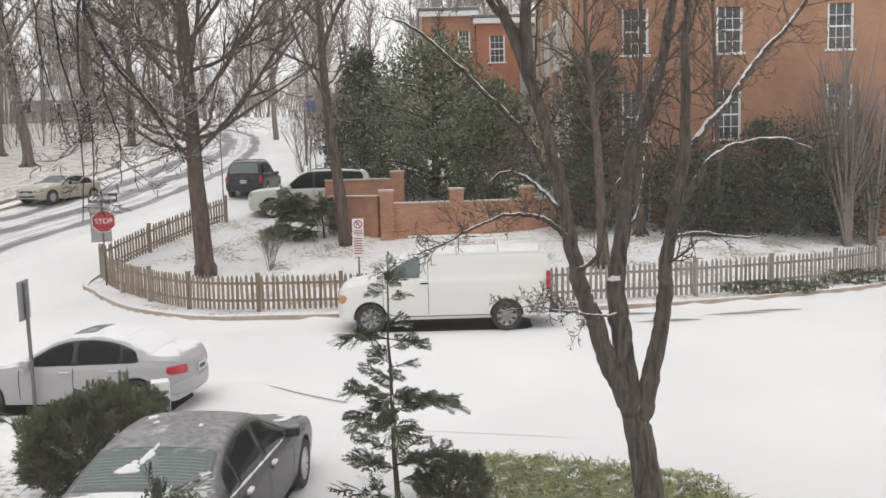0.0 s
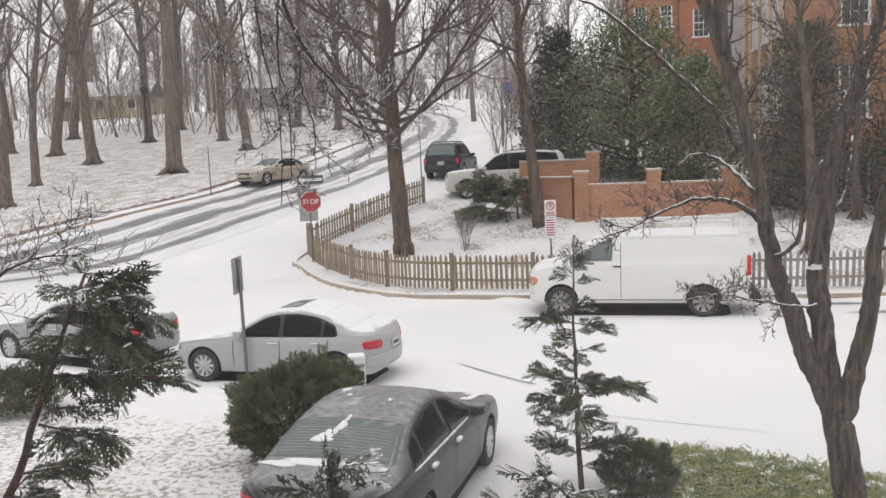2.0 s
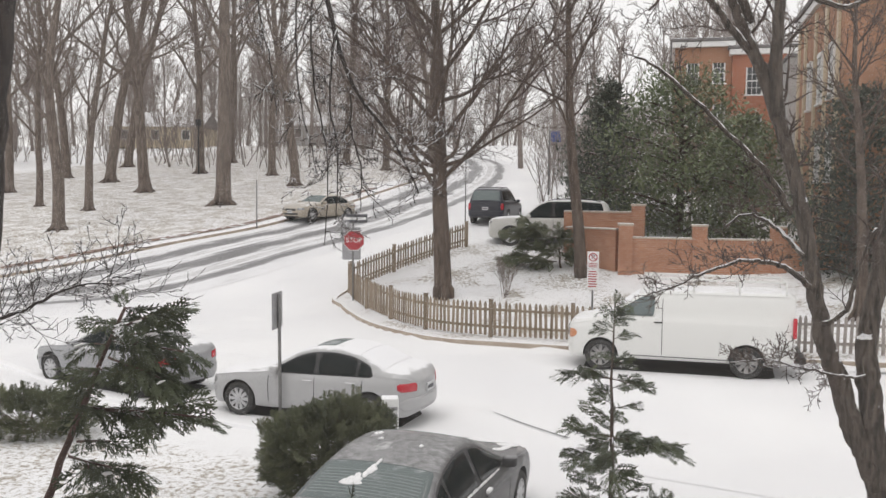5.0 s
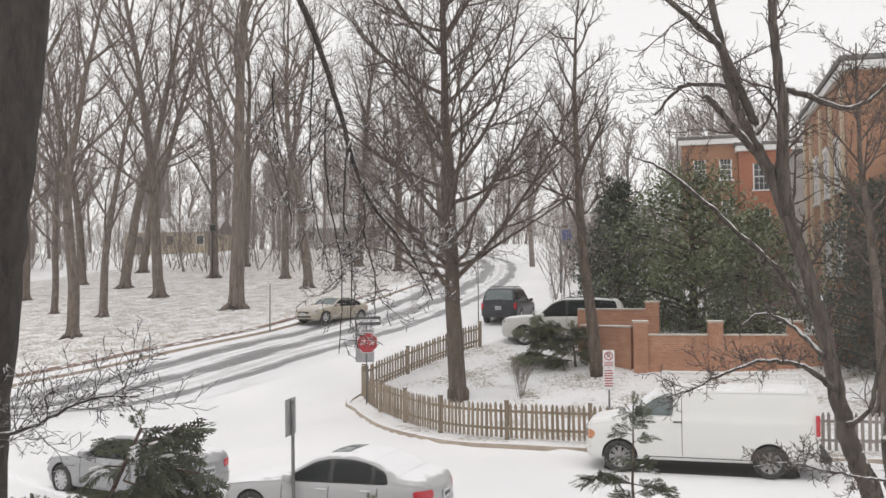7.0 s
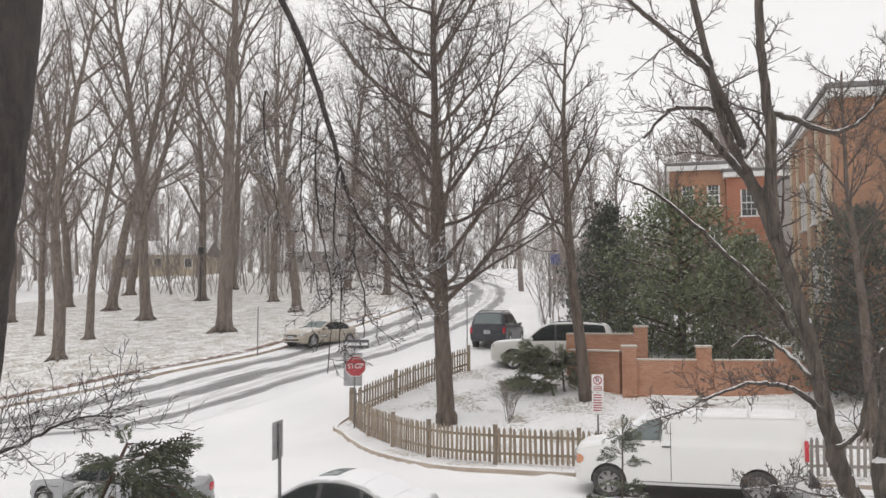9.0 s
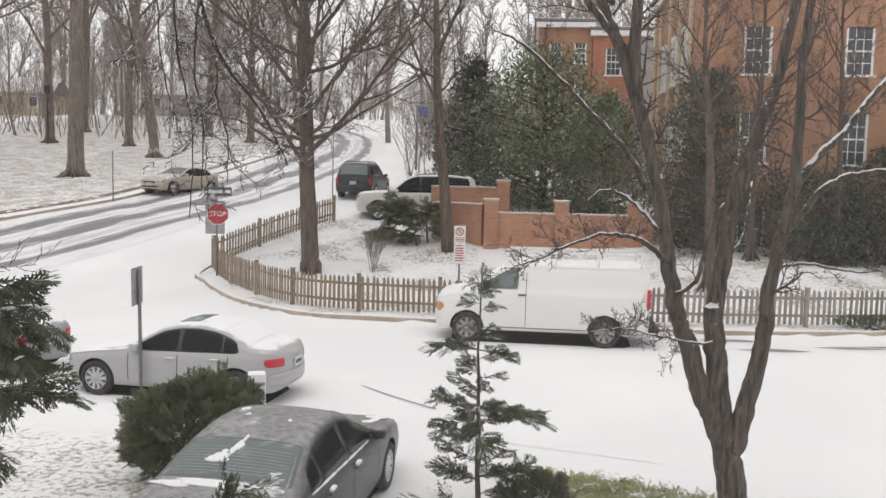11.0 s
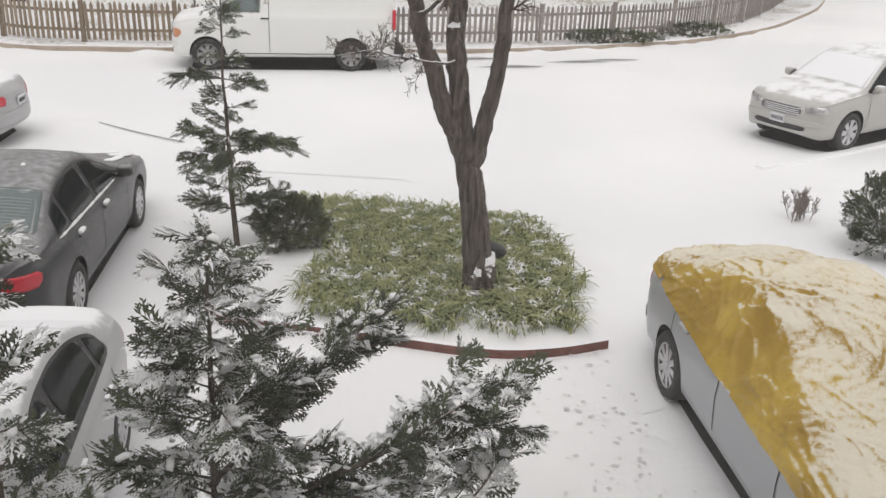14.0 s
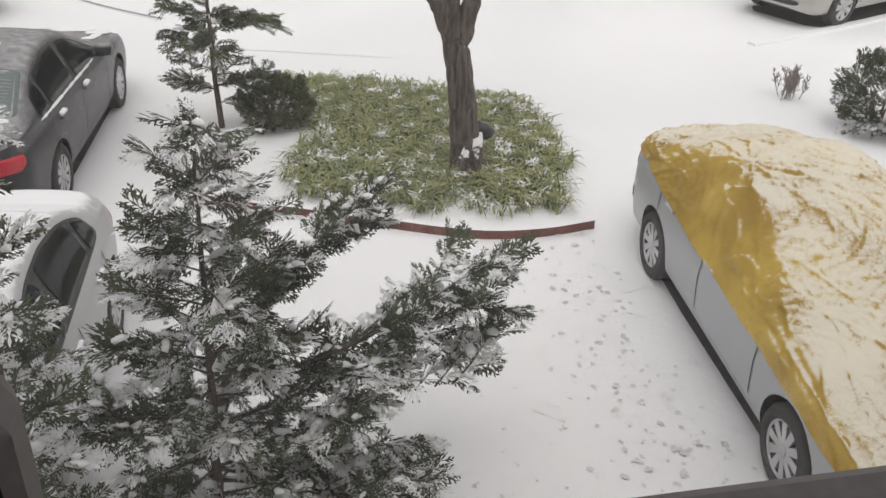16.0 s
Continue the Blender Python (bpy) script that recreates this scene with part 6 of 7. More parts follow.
# thick trunk close to the house, with hanging twigs
def side_tree():
    rg = random.Random(5)
    out = ([], [], [], [])
    limb(out, [(-6.75, 6.9, -0.2), (-6.5, 6.8, 1.2), (-6.28, 6.75, 3.2), (-6.10, 6.75, 4.7), (-5.92, 6.75, 6.2), (-5.75, 6.8, 8.5)], 0.40, 0.26, rg, 16, 0)
    limb(out, [(-5.8, 6.8, 8.0), (-4.6, 6.9, 8.6), (-3.7, 6.95, 7.9), (-3.1, 6.95, 6.95), (-2.78, 7.05, 6.0), (-2.58, 7.1, 5.3), (-2.2, 7.2, 4.75), (-2.0, 7.2, 4.35)], 0.045, 0.006, rg, 7, 12, 0.5, start=0.5)
    for x, z0, z1 in ((-2.86, 6.1, 3.9), (-2.70, 5.7, 4.1), (-3.0, 6.6, 4.5), (-2.5, 5.2, 4.2), (-3.35, 6.4, 5.0)):
        pts = [(x + rg.uniform(-0.05, 0.05), 7.05, z0), (x - 0.04, 7.05, (z0 * 2 + z1) / 3), (x + rg.uniform(-0.1, 0.1), 7.1, (z0 + 2 * z1) / 3), (x + rg.uniform(-0.1, 0.15), 7.1, z1)]
        limb(out, pts, 0.010, 0.004, rg, 5, 8, 0.3, start=0.2)
    limb(out, [(-6.3, 6.8, 3.0), (-5.9, 6.6, 3.15), (-5.3, 6.4, 3.3), (-4.7, 6.3, 3.55), (-4.2, 6.3, 3.6)], 0.03, 0.006, rg, 6, 26, 0.55)
    root = thing("bare_tree", Matrix(), "thick dark leaning trunk close to the window with hanging twigs", "tree")
    part("trunk", raw_mesh("trunk", out[0], out[1], M["bark_wet"], True), root)
    part("crown", raw_mesh("crown", out[2], out[3], M["bark_wet"], True), root, "hanging bare twigs")


side_tree()


# ---- evergreens ----
def quads_mesh(name, quads, material):
    """quads: an array (n, 4, 3)."""
    n = len(quads)
    me = bpy.data.meshes.new(name)
    me.vertices.add(4 * n)
    me.loops.add(4 * n)
    me.polygons.add(n)
    me.vertices.foreach_set("co", np.ascontiguousarray(quads, dtype=np.float32).ravel())
    me.loops.foreach_set("vertex_index", np.arange(4 * n, dtype=np.int32))
    me.polygons.foreach_set("loop_start", np.arange(0, 4 * n, 4, dtype=np.int32))
    me.polygons.foreach_set("loop_total", np.full(n, 4, dtype=np.int32))
    me.materials.append(material)
    me.update()
    me.validate()
    return me


def spray_shape(rg, pairs=7, droop=0.25, slim=0.030):
    """A flat feathery fan one unit long: forked side twigs of narrow scale leaves, bent down towards the tip."""
    q = []

    def leaf(a, b, w):
        d = b - a
        s = np.array((-d[1], d[0], 0.0))
        s = s / max(np.linalg.norm(s), 1e-6) * w
        mid = a + d * 0.55 + np.array((0, 0, 0.010))
        q.append((a, mid - s, b, mid + s))

    def curve(t, off):
        return np.array((t, off, -droop * t * t))
    for k in range(pairs):
        t = 0.05 + 0.86 * k / pairs
        size = 0.46 * math.sin(math.pi * (0.24 + 0.66 * k / pairs)) + 0.08
        for s in (-1, 1):
            a0 = curve(t + 0.03 * s, 0)
            ang = radians(rg.uniform(32, 52))
            ln = size * rg.uniform(0.75, 1.15)
            e = a0 + np.array((math.cos(ang) * ln, s * math.sin(ang) * ln, -droop * ln * 0.8 + rg.uniform(-0.06, 0.06)))
            leaf(a0, e, slim * 1.15)
            for u, out in ((0.30, 1), (0.48, -1), (0.66, 1), (0.8, -1)):
                m = a0 + (e - a0) * u
                a2 = ang * s + out * s * radians(rg.uniform(26, 42))
                leaf(m, m + np.array((math.cos(a2), math.sin(a2), -0.18 - droop * 0.4)) * ln * (0.62 - 0.42 * u), slim)
    for k in range(4):
        leaf(curve(k / 4, 0), curve((k + 1.25) / 4, 0), slim * 1.2)
    return np.array(q)


def place_sprays(shapes, places, rg):
    """places: (point, direction, size, roll)."""
    out = []
    for p, d, size, roll in places:
        d = Vector(d).normalized()
        side = d.cross(Vector((0, 0, 1)))
        if side.length < 0.05:
            side = Vector((1, 0, 0))
        side.normalize()
        up = side.cross(d)
        side, up = side * math.cos(roll) + up * math.sin(roll), up * math.cos(roll) - side * math.sin(roll)
        m = np.array((d, side, up)) * size
        out.append(shapes[rg.randrange(len(shapes))] @ m + np.array(p))
    return np.concatenate(out)


def snow_clumps(points, rg, size):
    """Small rounded pads of snow."""
    bm = bmesh.new()
    for p in points:
        s = size * rg.uniform(0.5, 1.3)
        r = bmesh.ops.create_icosphere(bm, subdivisions=1, radius=1.0, matrix=Matrix.Translation(p) @ Euler((rg.uniform(-0.3, 0.3), rg.uniform(-0.3, 0.3), rg.uniform(0, 6))).to_matrix().to_4x4() @ Matrix.Diagonal((s * rg.uniform(0.8, 2.0), s * rg.uniform(0.5, 1.2), s * 0.32, 1)))
        for vert in r["verts"]:
            vert.co += Vector((rg.gauss(0, 1), rg.gauss(0, 1), rg.gauss(0, 0.6))) * s * 0.14
    return to_mesh("snow", bm, M["snow"], True)


def cedar(name, label, base, stem_top, reach, branches, per, size, seed, mat, low=0.1, clumps=40, rise=0.35, extra=(), stem_r=0.012, bark="bark", hang=0.15):
    """A loose conifer: stem, rising branches whose sides carry flat sprays, and pads of snow."""
    rg = random.Random(seed)
    root = thing(name, Matrix(), label, "conifer")
    shapes = [spray_shape(rg, 6, rg.uniform(0.15, 0.6)) for _ in range(8)]
    b, t = Vector(base), Vector(stem_top)
    bend = Vector((rg.uniform(-0.05, 0.05), rg.uniform(-0.05, 0.05), 0))
    stem = [b.lerp(t, k / 10) + bend * math.sin(math.pi * k / 10) + Vector((rg.gauss(0, 0.01), rg.gauss(0, 0.01), 0)) for k in range(11)]
    v, f, places, pads = [], [], [], []
    h = (t - b).length
    tube(v, f, stem, [0.006 + stem_r * h * (1 - k / 10) for k in range(11)], 7)
    todo = []
    for k in range(branches):
        u = low + (1 - low) * (k + rg.random()) / branches
        i = min(int(u * 10), 9)
        p = stem[i].lerp(stem[i + 1], u * 10 - i)
        q = k * 2.4 + rg.uniform(-0.5, 0.5)
        ln = reach * ((1 - u) ** 0.75 + 0.10) * rg.uniform(0.65, 1.15)
        todo.append((p, Vector((math.cos(q), math.sin(q), rise + rg.uniform(-0.2, 0.25))), ln))
    for p, d, ln in extra:
        todo.append((Vector(p), Vector(d), ln))
        e, sd = Vector(d).normalized(), Vector(d).cross(Vector((0, 0, 1))).normalized()
        for k in range(int(ln * 5)):
            t = 0.25 + 0.65 * (k + rg.random()) / int(ln * 5 + 1)
            todo.append((Vector(p) + e * ln * t, e * 0.8 + sd * rg.choice((-1, 1)) * rg.uniform(0.4, 0.9) + Vector((0, 0, rg.uniform(-0.1, 0.5))), ln * rg.uniform(0.18, 0.36) * (1.2 - t * 0.6)))
    for p, d, ln in todo:
        d = d.normalized()
        n = max(3, int(ln / 0.12))
        pts, dd = [p], d.copy()
        for j in range(n):
            dd = (dd + Vector((rg.gauss(0, 0.08), rg.gauss(0, 0.08), 0.05 - 0.16 * j / n))).normalized()
            pts.append(pts[-1] + dd * ln / n)
        tube(v, f, pts, [0.003 + 0.012 * ln * (1 - j / n) for j in range(n + 1)], 5)
        count = max(3, int(per * ln))
        for j in range(count):
            tt = 0.12 + 0.88 * (j + rg.random()) / count
            i = min(int(tt * n), n - 1)
            q = pts[i].lerp(pts[i + 1], tt * n - i)
            s = dd.cross(Vector((0, 0, 1))).normalized() * rg.choice((-1, 1))
            dirn = (pts[i + 1] - pts[i]).normalized() * rg.uniform(0.5, 1.1) + s * rg.uniform(0.1, 1.0) + Vector((0, 0, rg.uniform(-hang, 0.65 - hang)))
            places.append((q, dirn, size * rg.uniform(0.5, 1.35), rg.uniform(-1.5, 1.5)))
            if rg.random() < 0.5:
                pads.append(q + dirn.normalized() * size * 0.5 + Vector((0, 0, 0.012)))
        places.append((pts[-1], dd, size, rg.uniform(-0.4, 0.4)))
    for k in range(6):
        places.append((stem[-1] - Vector((0, 0, 0.06 * k)), (rg.gauss(0, 0.4), rg.gauss(0, 0.4), 1), size * 0.8, rg.uniform(0, 6)))
    part("stem", raw_mesh("stem", v, f, M[bark], True), root)
    part("foliage", quads_mesh("foliage", place_sprays(shapes, places, rg), M[mat]), root, "flat green sprays", kind="stuff")
    rg.shuffle(pads)
    if clumps:
        part("snow", snow_clumps(pads[:clumps], rg, size * 0.20), root, "pads of snow", kind="stuff")
    return root


def to_tips(stem, tips):
    """Branches from points of a stem to given tips."""
    out = []
    for (x, y, z), drop in tips:
        k = min(range(len(stem) - 1), key=lambda i: abs(stem[i][2] - (z - drop)))
        a = Vector(stem[k]).lerp(Vector(stem[k + 1]), min(max((z - drop - stem[k][2]) / max(stem[k + 1][2] - stem[k][2], 0.01), 0), 1))
        d = Vector((x, y, z)) - a
        out.append((tuple(a), tuple(d), d.length))
    return out


YOUNG = [(-0.50, 10.7, 0.0), (-0.53, 10.7, 1.44), (-0.54, 10.7, 2.15), (-0.55, 10.7, 3.06)]
cedar("cedar", "young sparse conifer with dark sprays beside the planting bed", YOUNG[0], YOUNG[-1], 0.46, 26, 24, 0.19, 41, "cedar", 0.10, 16, 0.25, stem_r=0.011, hang=0.1,
      extra=to_tips(YOUNG, [((0.27, 10.6, 1.33), 0.45), ((-0.20, 10.6, 2.10), 0.22), ((-1.14, 10.7, 2.17), 0.15), ((-1.0, 10.6, 1.53), 0.3), ((-1.0, 10.6, 1.14), 0.2), ((0.05, 10.5, 0.75), 0.2), ((-0.95, 10.5, 0.70), 0.2), ((-0.5, 10.2, 1.0), 0.2), ((-0.4, 11.2, 1.2), 0.2)]))
cedar("cedar", "snow-laden cedar close below the window", (-0.45, 4.2, 0), (-0.34, 4.22, 2.70), 0.80, 58, 32, 0.165, 42, "cedar_snowy", 0.06, 300, 0.30, stem_r=0.011,
      extra=[((-0.42, 4.2, 0.9), (1.6, 0.05, 0.55), 2.10), ((-0.42, 4.2, 0.75), (1.6, -0.2, 0.32), 1.8), ((-0.42, 4.2, 1.2), (1.0, 0.2, 0.9), 1.45), ((-0.42, 4.2, 0.8), (-1.0, -0.3, 0.35), 1.3), ((-0.42, 4.2, 0.4), (1.0, -0.6, 0.2), 1.3), ((-0.42, 4.2, 0.4), (-0.6, -0.7, 0.3), 1.0), ((-0.42, 4.2, 0.3), (1.2, -0.3, 0.1), 1.5)])
cedar("cedar", "snowy cedar top before the parked cars", (-1.30, 3.40, 0), (-1.22, 3.50, 2.98), 0.42, 30, 30, 0.17, 43, "cedar_snowy", 0.25, 40, 0.6, stem_r=0.008)
LEANING = [(-3.1, 2.6, 0.6), (-2.31, 2.9, 3.05), (-2.16, 2.9, 3.35), (-2.04, 2.9, 3.54), (-1.98, 2.9, 3.74), (-1.92, 2.92, 3.93)]
cedar("cedar", "leaning dark cedar with drooping sprays near the window", LEANING[1], LEANING[-1], 0.18, 12, 60, 0.105, 44, "cedar", 0.55, 16, 0.1, stem_r=0.012, bark="bark_red", hang=0.5,
      extra=to_tips(LEANING[1:], [((-1.75, 2.95, 3.93), 0.08), ((-1.70, 2.95, 3.76), -0.04), ((-1.80, 3.0, 3.64), -0.05), ((-1.74, 2.85, 3.68), 0.0), ((-1.86, 2.95, 3.52), 0.0), ((-1.94, 2.9, 3.43), 0.02), ((-1.63, 2.95, 3.51), 0.02), ((-1.88, 2.9, 3.31), -0.02), ((-2.02, 2.95, 3.18), 0.03), ((-2.29, 3.0, 3.13), 0.05), ((-2.1, 2.8, 3.08), 0.02), ((-1.85, 3.05, 3.82), 0.0)]))
lean_foot = new("lower_stem", tube_mesh("lower_stem", [Vector((-3.05, 2.55, -0.1)), Vector((-2.75, 2.7, 1.4)), Vector((-2.5, 2.82, 2.4)), Vector((-2.31, 2.9, 3.06))], [0.05, 0.034, 0.022, 0.016], M["bark_red"], 8))
lean_foot.parent = bpy.data.objects["cedar.003"]


def clump_leaves(centre, radius, count, leaf, rg, flat=0.75, open_=0.35, long_=2.2):
    """Leaf quads that fill an uneven ellipsoid, thinning to its rim."""
    out = np.empty((count, 4, 3))
    c = np.array(centre)
    for k in range(count):
        d = np.array((rg.gauss(0, 1), rg.gauss(0, 1), rg.gauss(0, 1)))
        d /= np.linalg.norm(d)
        r = (open_ + (1 - open_) * rg.random() ** 0.6) * (1 + 0.18 * rg.gauss(0, 1))
        p = c + d * np.array(radius) * r
        t = d * 0.6 + np.array((rg.gauss(0, 0.6), rg.gauss(0, 0.6), rg.gauss(0, 0.5) + 0.15))
        t /= np.linalg.norm(t)
        s = np.cross(t, np.array((rg.gauss(0, 0.35), rg.gauss(0, 0.35), 1.0)))
        s /= max(np.linalg.norm(s), 1e-3)
        ln = leaf * rg.uniform(0.6, 1.4)
        a, b = p - t * ln / 2, p + t * ln / 2
        m = p - np.array((0, 0, 0.04 * ln))
        out[k] = (a, m - s * ln / long_ / 2, b, m + s * ln / long_ / 2)
    return out


def evergreen(name, label, x, y, z0, h, w, count, leaf, seed, mat, lumps=26, shape="cone", category="evergreen tree"):
    """A trunk with limbs and a crown of many uneven leafy clumps."""
    rg = random.Random(seed)
    root = thing(name, pose(x, y, z0), label, category)
    v, f, quads = [], [], []
    tube(v, f, [Vector((0, 0, -0.2)), Vector((0.03, 0, h * 0.5)), Vector((0, 0.02, h * 0.92))], [0.03 * h, 0.018 * h, 0.005 * h], 8)
    for k in range(lumps):
        u = (k + rg.random()) / lumps
        prof = (1 - u) ** 0.7 if shape == "cone" else math.sqrt(max(1 - (2 * u - 0.9) ** 2 / 1.25, 0.03))
        q = k * 2.4 + rg.uniform(-0.4, 0.4)
        r = w * prof * rg.uniform(0.45, 1.0)
        c = Vector((math.cos(q) * r, math.sin(q) * r, h * (0.06 + 0.90 * u)))
        tube(v, f, [Vector((0, 0, max(c.z - 0.25 * r - 0.1, 0.05))), c * 0.5 + Vector((0, 0, c.z * 0.5 - 0.1 * r)), c], [0.012 * h, 0.008 * h, 0.004 * h], 5)
        size = w * (0.30 + 0.25 * prof) * rg.uniform(0.7, 1.2)
        quads.append(clump_leaves(c, (size, size, size * 0.62), count // lumps, leaf, rg))
    part("trunk", raw_mesh("trunk", v, f, M["bark"], True), root)
    part("crown", quads_mesh("crown", np.concatenate(quads), M[mat]), root, "dense dark leaves", kind="stuff")
    return root


evergreen("magnolia", "broad dark green magnolia above the garden wall", 0.6, 42.5, 1.8, 8.2, 3.3, 15000, 0.22, 61, "magnolia", 40, "round")
evergreen("spruce", "dark evergreen behind the parked suv", -3.0, 45.0, 2.5, 7.6, 2.5, 11000, 0.20, 62, "magnolia_dark", 34, "cone")
evergreen("magnolia", "green magnolia beside the garden wall", 3.2, 39.5, 1.2, 6.6, 2.2, 9000, 0.2, 63, "magnolia", 30, "round")
evergreen("holly", "tall dark holly with flecks of snow before the brick house", 6.7, 34.8, 1.0, 7.5, 1.9, 13000, 0.17, 64, "magnolia_dark", 40, "round")
evergreen("yew", "dark yew hedge before the brown brick house", 10.6, 34.4, 0.9, 3.6, 2.2, 9000, 0.16, 65, "magnolia_dark", 28, "round")
evergreen("yew", "dark yew hedge before the brown brick house", 13.6, 34.8, 0.9, 4.6, 2.3, 10000, 0.16, 66, "magnolia_dark", 28, "round")
evergreen("yew", "dark yew hedge before the brown brick house", 16.6, 35.4, 0.8, 3.8, 2.2, 8000, 0.16, 67, "magnolia_dark", 26, "round")
evergreen("yew", "dark yew hedge by the end of the brick house", 20.4, 38.6, 0.8, 4.6, 2.4, 9000, 0.17, 60, "magnolia_dark", 26, "round")
evergreen("yew", "dark yew hedge by the end of the brick house", 24.0, 42.0, 0.4, 4.8, 2.3, 8000, 0.17, 59, "magnolia_dark", 26, "round")
PINE = [(-4.05, 35.6, 1.0), (-4.2, 35.6, 1.6), (-4.1, 35.6, 2.3), (-4.15, 35.6, 2.9)]
cedar("pine", "stooping pine with drooping needles by the wall", PINE[0], PINE[-1], 0.9, 14, 16, 0.42, 68, "pine", 0.35, 10, 0.0, stem_r=0.03, hang=0.45,
      extra=to_tips(PINE, [((-6.2, 35.4, 2.75), 0.2), ((-6.3, 35.4, 1.6), 0.1), ((-5.6, 35.3, 3.05), 0.3), ((-4.9, 35.2, 1.5), 0.1), ((-5.7, 35.6, 2.2), 0.2), ((-3.9, 35.2, 2.8), 0.2)]))
evergreen("evergreen_bush", "dark clipped bush by the hill road", -3.4, 50.5, 3.1, 2.6, 1.6, 3000, 0.2, 69, "magnolia_dark", 12, "round", "bush")


# yew and low bushes near by
def tuft_bush(name, label, x, y, radius, count, size, seed, mat, stems=10, z0=0.0):
    rg = random.Random(seed)
    root = thing(name, pose(x, y, z0), label, "bush")
    shapes = [spray_shape(rg, 5, 0.1, 0.034) for _ in range(5)]
    v, f, places = [], [], []
    for k in range(stems):
        q = k * 2.4
        e = Vector((math.cos(q) * radius[0] * 0.6, math.sin(q) * radius[1] * 0.6, radius[2] * rg.uniform(0.8, 1.3)))
        tube(v, f, [Vector((0.03 * math.cos(q), 0.03 * math.sin(q), -0.05)), e * 0.5 + Vector((0, 0, 0.05)), e], [0.03, 0.018, 0.006], 5)
    for k in range(count):
        d = Vector((rg.gauss(0, 1), rg.gauss(0, 1), rg.gauss(0, 1))).normalized()
        lump = 1 + 0.16 * noise.noise(d * 2.2 + Vector((seed, 0, 0))) * 2 + 0.08 * noise.noise(d * 6 + Vector((0, seed, 0)))
        r = (0.55 + 0.45 * rg.random() ** 0.5) * lump
        p = Vector((d.x * radius[0] * r, d.y * radius[1] * r, radius[2] * (0.95 + d.z * r)))
        if p.z < 0.03:
            continue
        places.append((p, d * 0.7 + Vector((rg.gauss(0, 0.4), rg.gauss(0, 0.4), rg.uniform(0.0, 0.8))), size * rg.uniform(0.6, 1.3), rg.uniform(0, 6.28)))
    part("stems", raw_mesh("stems", v, f, M["bark"], True), root)
    part("foliage", quads_mesh("foliage", place_sprays(shapes, places, rg), M[mat]), root, "dense green needles")


tuft_bush("yew_bush", "dense dark green yew bush on the snowy lawn", -4.45, 11.55, (0.92, 0.85, 0.66), 2800, 0.19, 71, "yew", 14)
tuft_bush("low_hedge", "low dark evergreen mound beside the snowy path", -10.9, 13.3, (1.3, 0.7, 0.32), 900, 0.2, 72, "yew", 8)
tuft_bush("boxwood", "small dark boxwood at the corner of the planting bed", 0.17, 10.75, (0.42, 0.40, 0.29), 800, 0.12, 73, "yew", 8)
tuft_bush("shrub", "dark green shrub with snow beyond the covered sedan", 8.15, 9.7, (0.55, 0.5, 0.50), 360, 0.20, 74, "cedar_snowy", 8)
tuft_bush("ivy_bank", "low green ivy along the foot of the fence", 10.3, 25.9, (1.6, 0.28, 0.16), 500, 0.14, 76, "cedar", 6, 0.08)
tuft_bush("ivy_bank", "low green ivy along the foot of the fence", 13.6, 27.4, (1.3, 0.35, 0.18), 400, 0.14, 77, "cedar", 6, 0.08)


def twig_bush(label, x, y, h, stems, spread, seed, mat="twig_hazed"):
    rg = random.Random(seed)
    out = ([], [], [], [])
    spec = dict(OAK, seg=[0.3, 0.2, 0.15, 0.1], count=[7, 4], sides=[4, 3, 3, 3], thin=0.006, split=1, ratio=[(0.3, 0.55), (0.4, 0.6), (0.4, 0.6)], angle=[(15, 35), (20, 45), (25, 60)])
    for k in range(stems):
        grow(out, Vector((rg.gauss(0, 0.08), rg.gauss(0, 0.08), 0)), Vector((rg.gauss(0, spread), rg.gauss(0, spread), 1)).normalized(), h * rg.uniform(0.7, 1.1), 0.012 * h, 0, spec, rg)
    root = thing("leafless_shrub", pose(x, y, ground_z(x, y) - 0.03), label, "shrub")
    part("stems", raw_mesh("stems", out[0], out[1], M[mat], True), root)
    part("twigs", raw_mesh("twigs", out[2], out[3], M[mat], True), root)


twig_bush("small sparse shrub poking through the snow", 7.55, 10.95, 0.42, 16, 0.35, 85, "twig_hazed")
twig_bush("small leafless shrub inside the picket fence", -5.7, 32.2, 1.3, 9, 0.18, 81)
twig_bush("tall many-stemmed leafless shrub behind the fence", 16.2, 33.5, 7.0, 16, 0.10, 82)
twig_bush("spreading leafless shrub by the far corner", 19.5, 35.2, 4.0, 16, 0.4, 83)
twig_bush("spreading leafless shrub by the far corner", 22.8, 38.2, 3.6, 26, 0.45, 84)
twig_bush("dense brown leafless shrub by the far corner", 25.2, 43.0, 3.4, 40, 0.5, 86)
twig_bush("tall many-stemmed leafless shrub behind the fence", 17.6, 34.2, 6.5, 14, 0.12, 87)


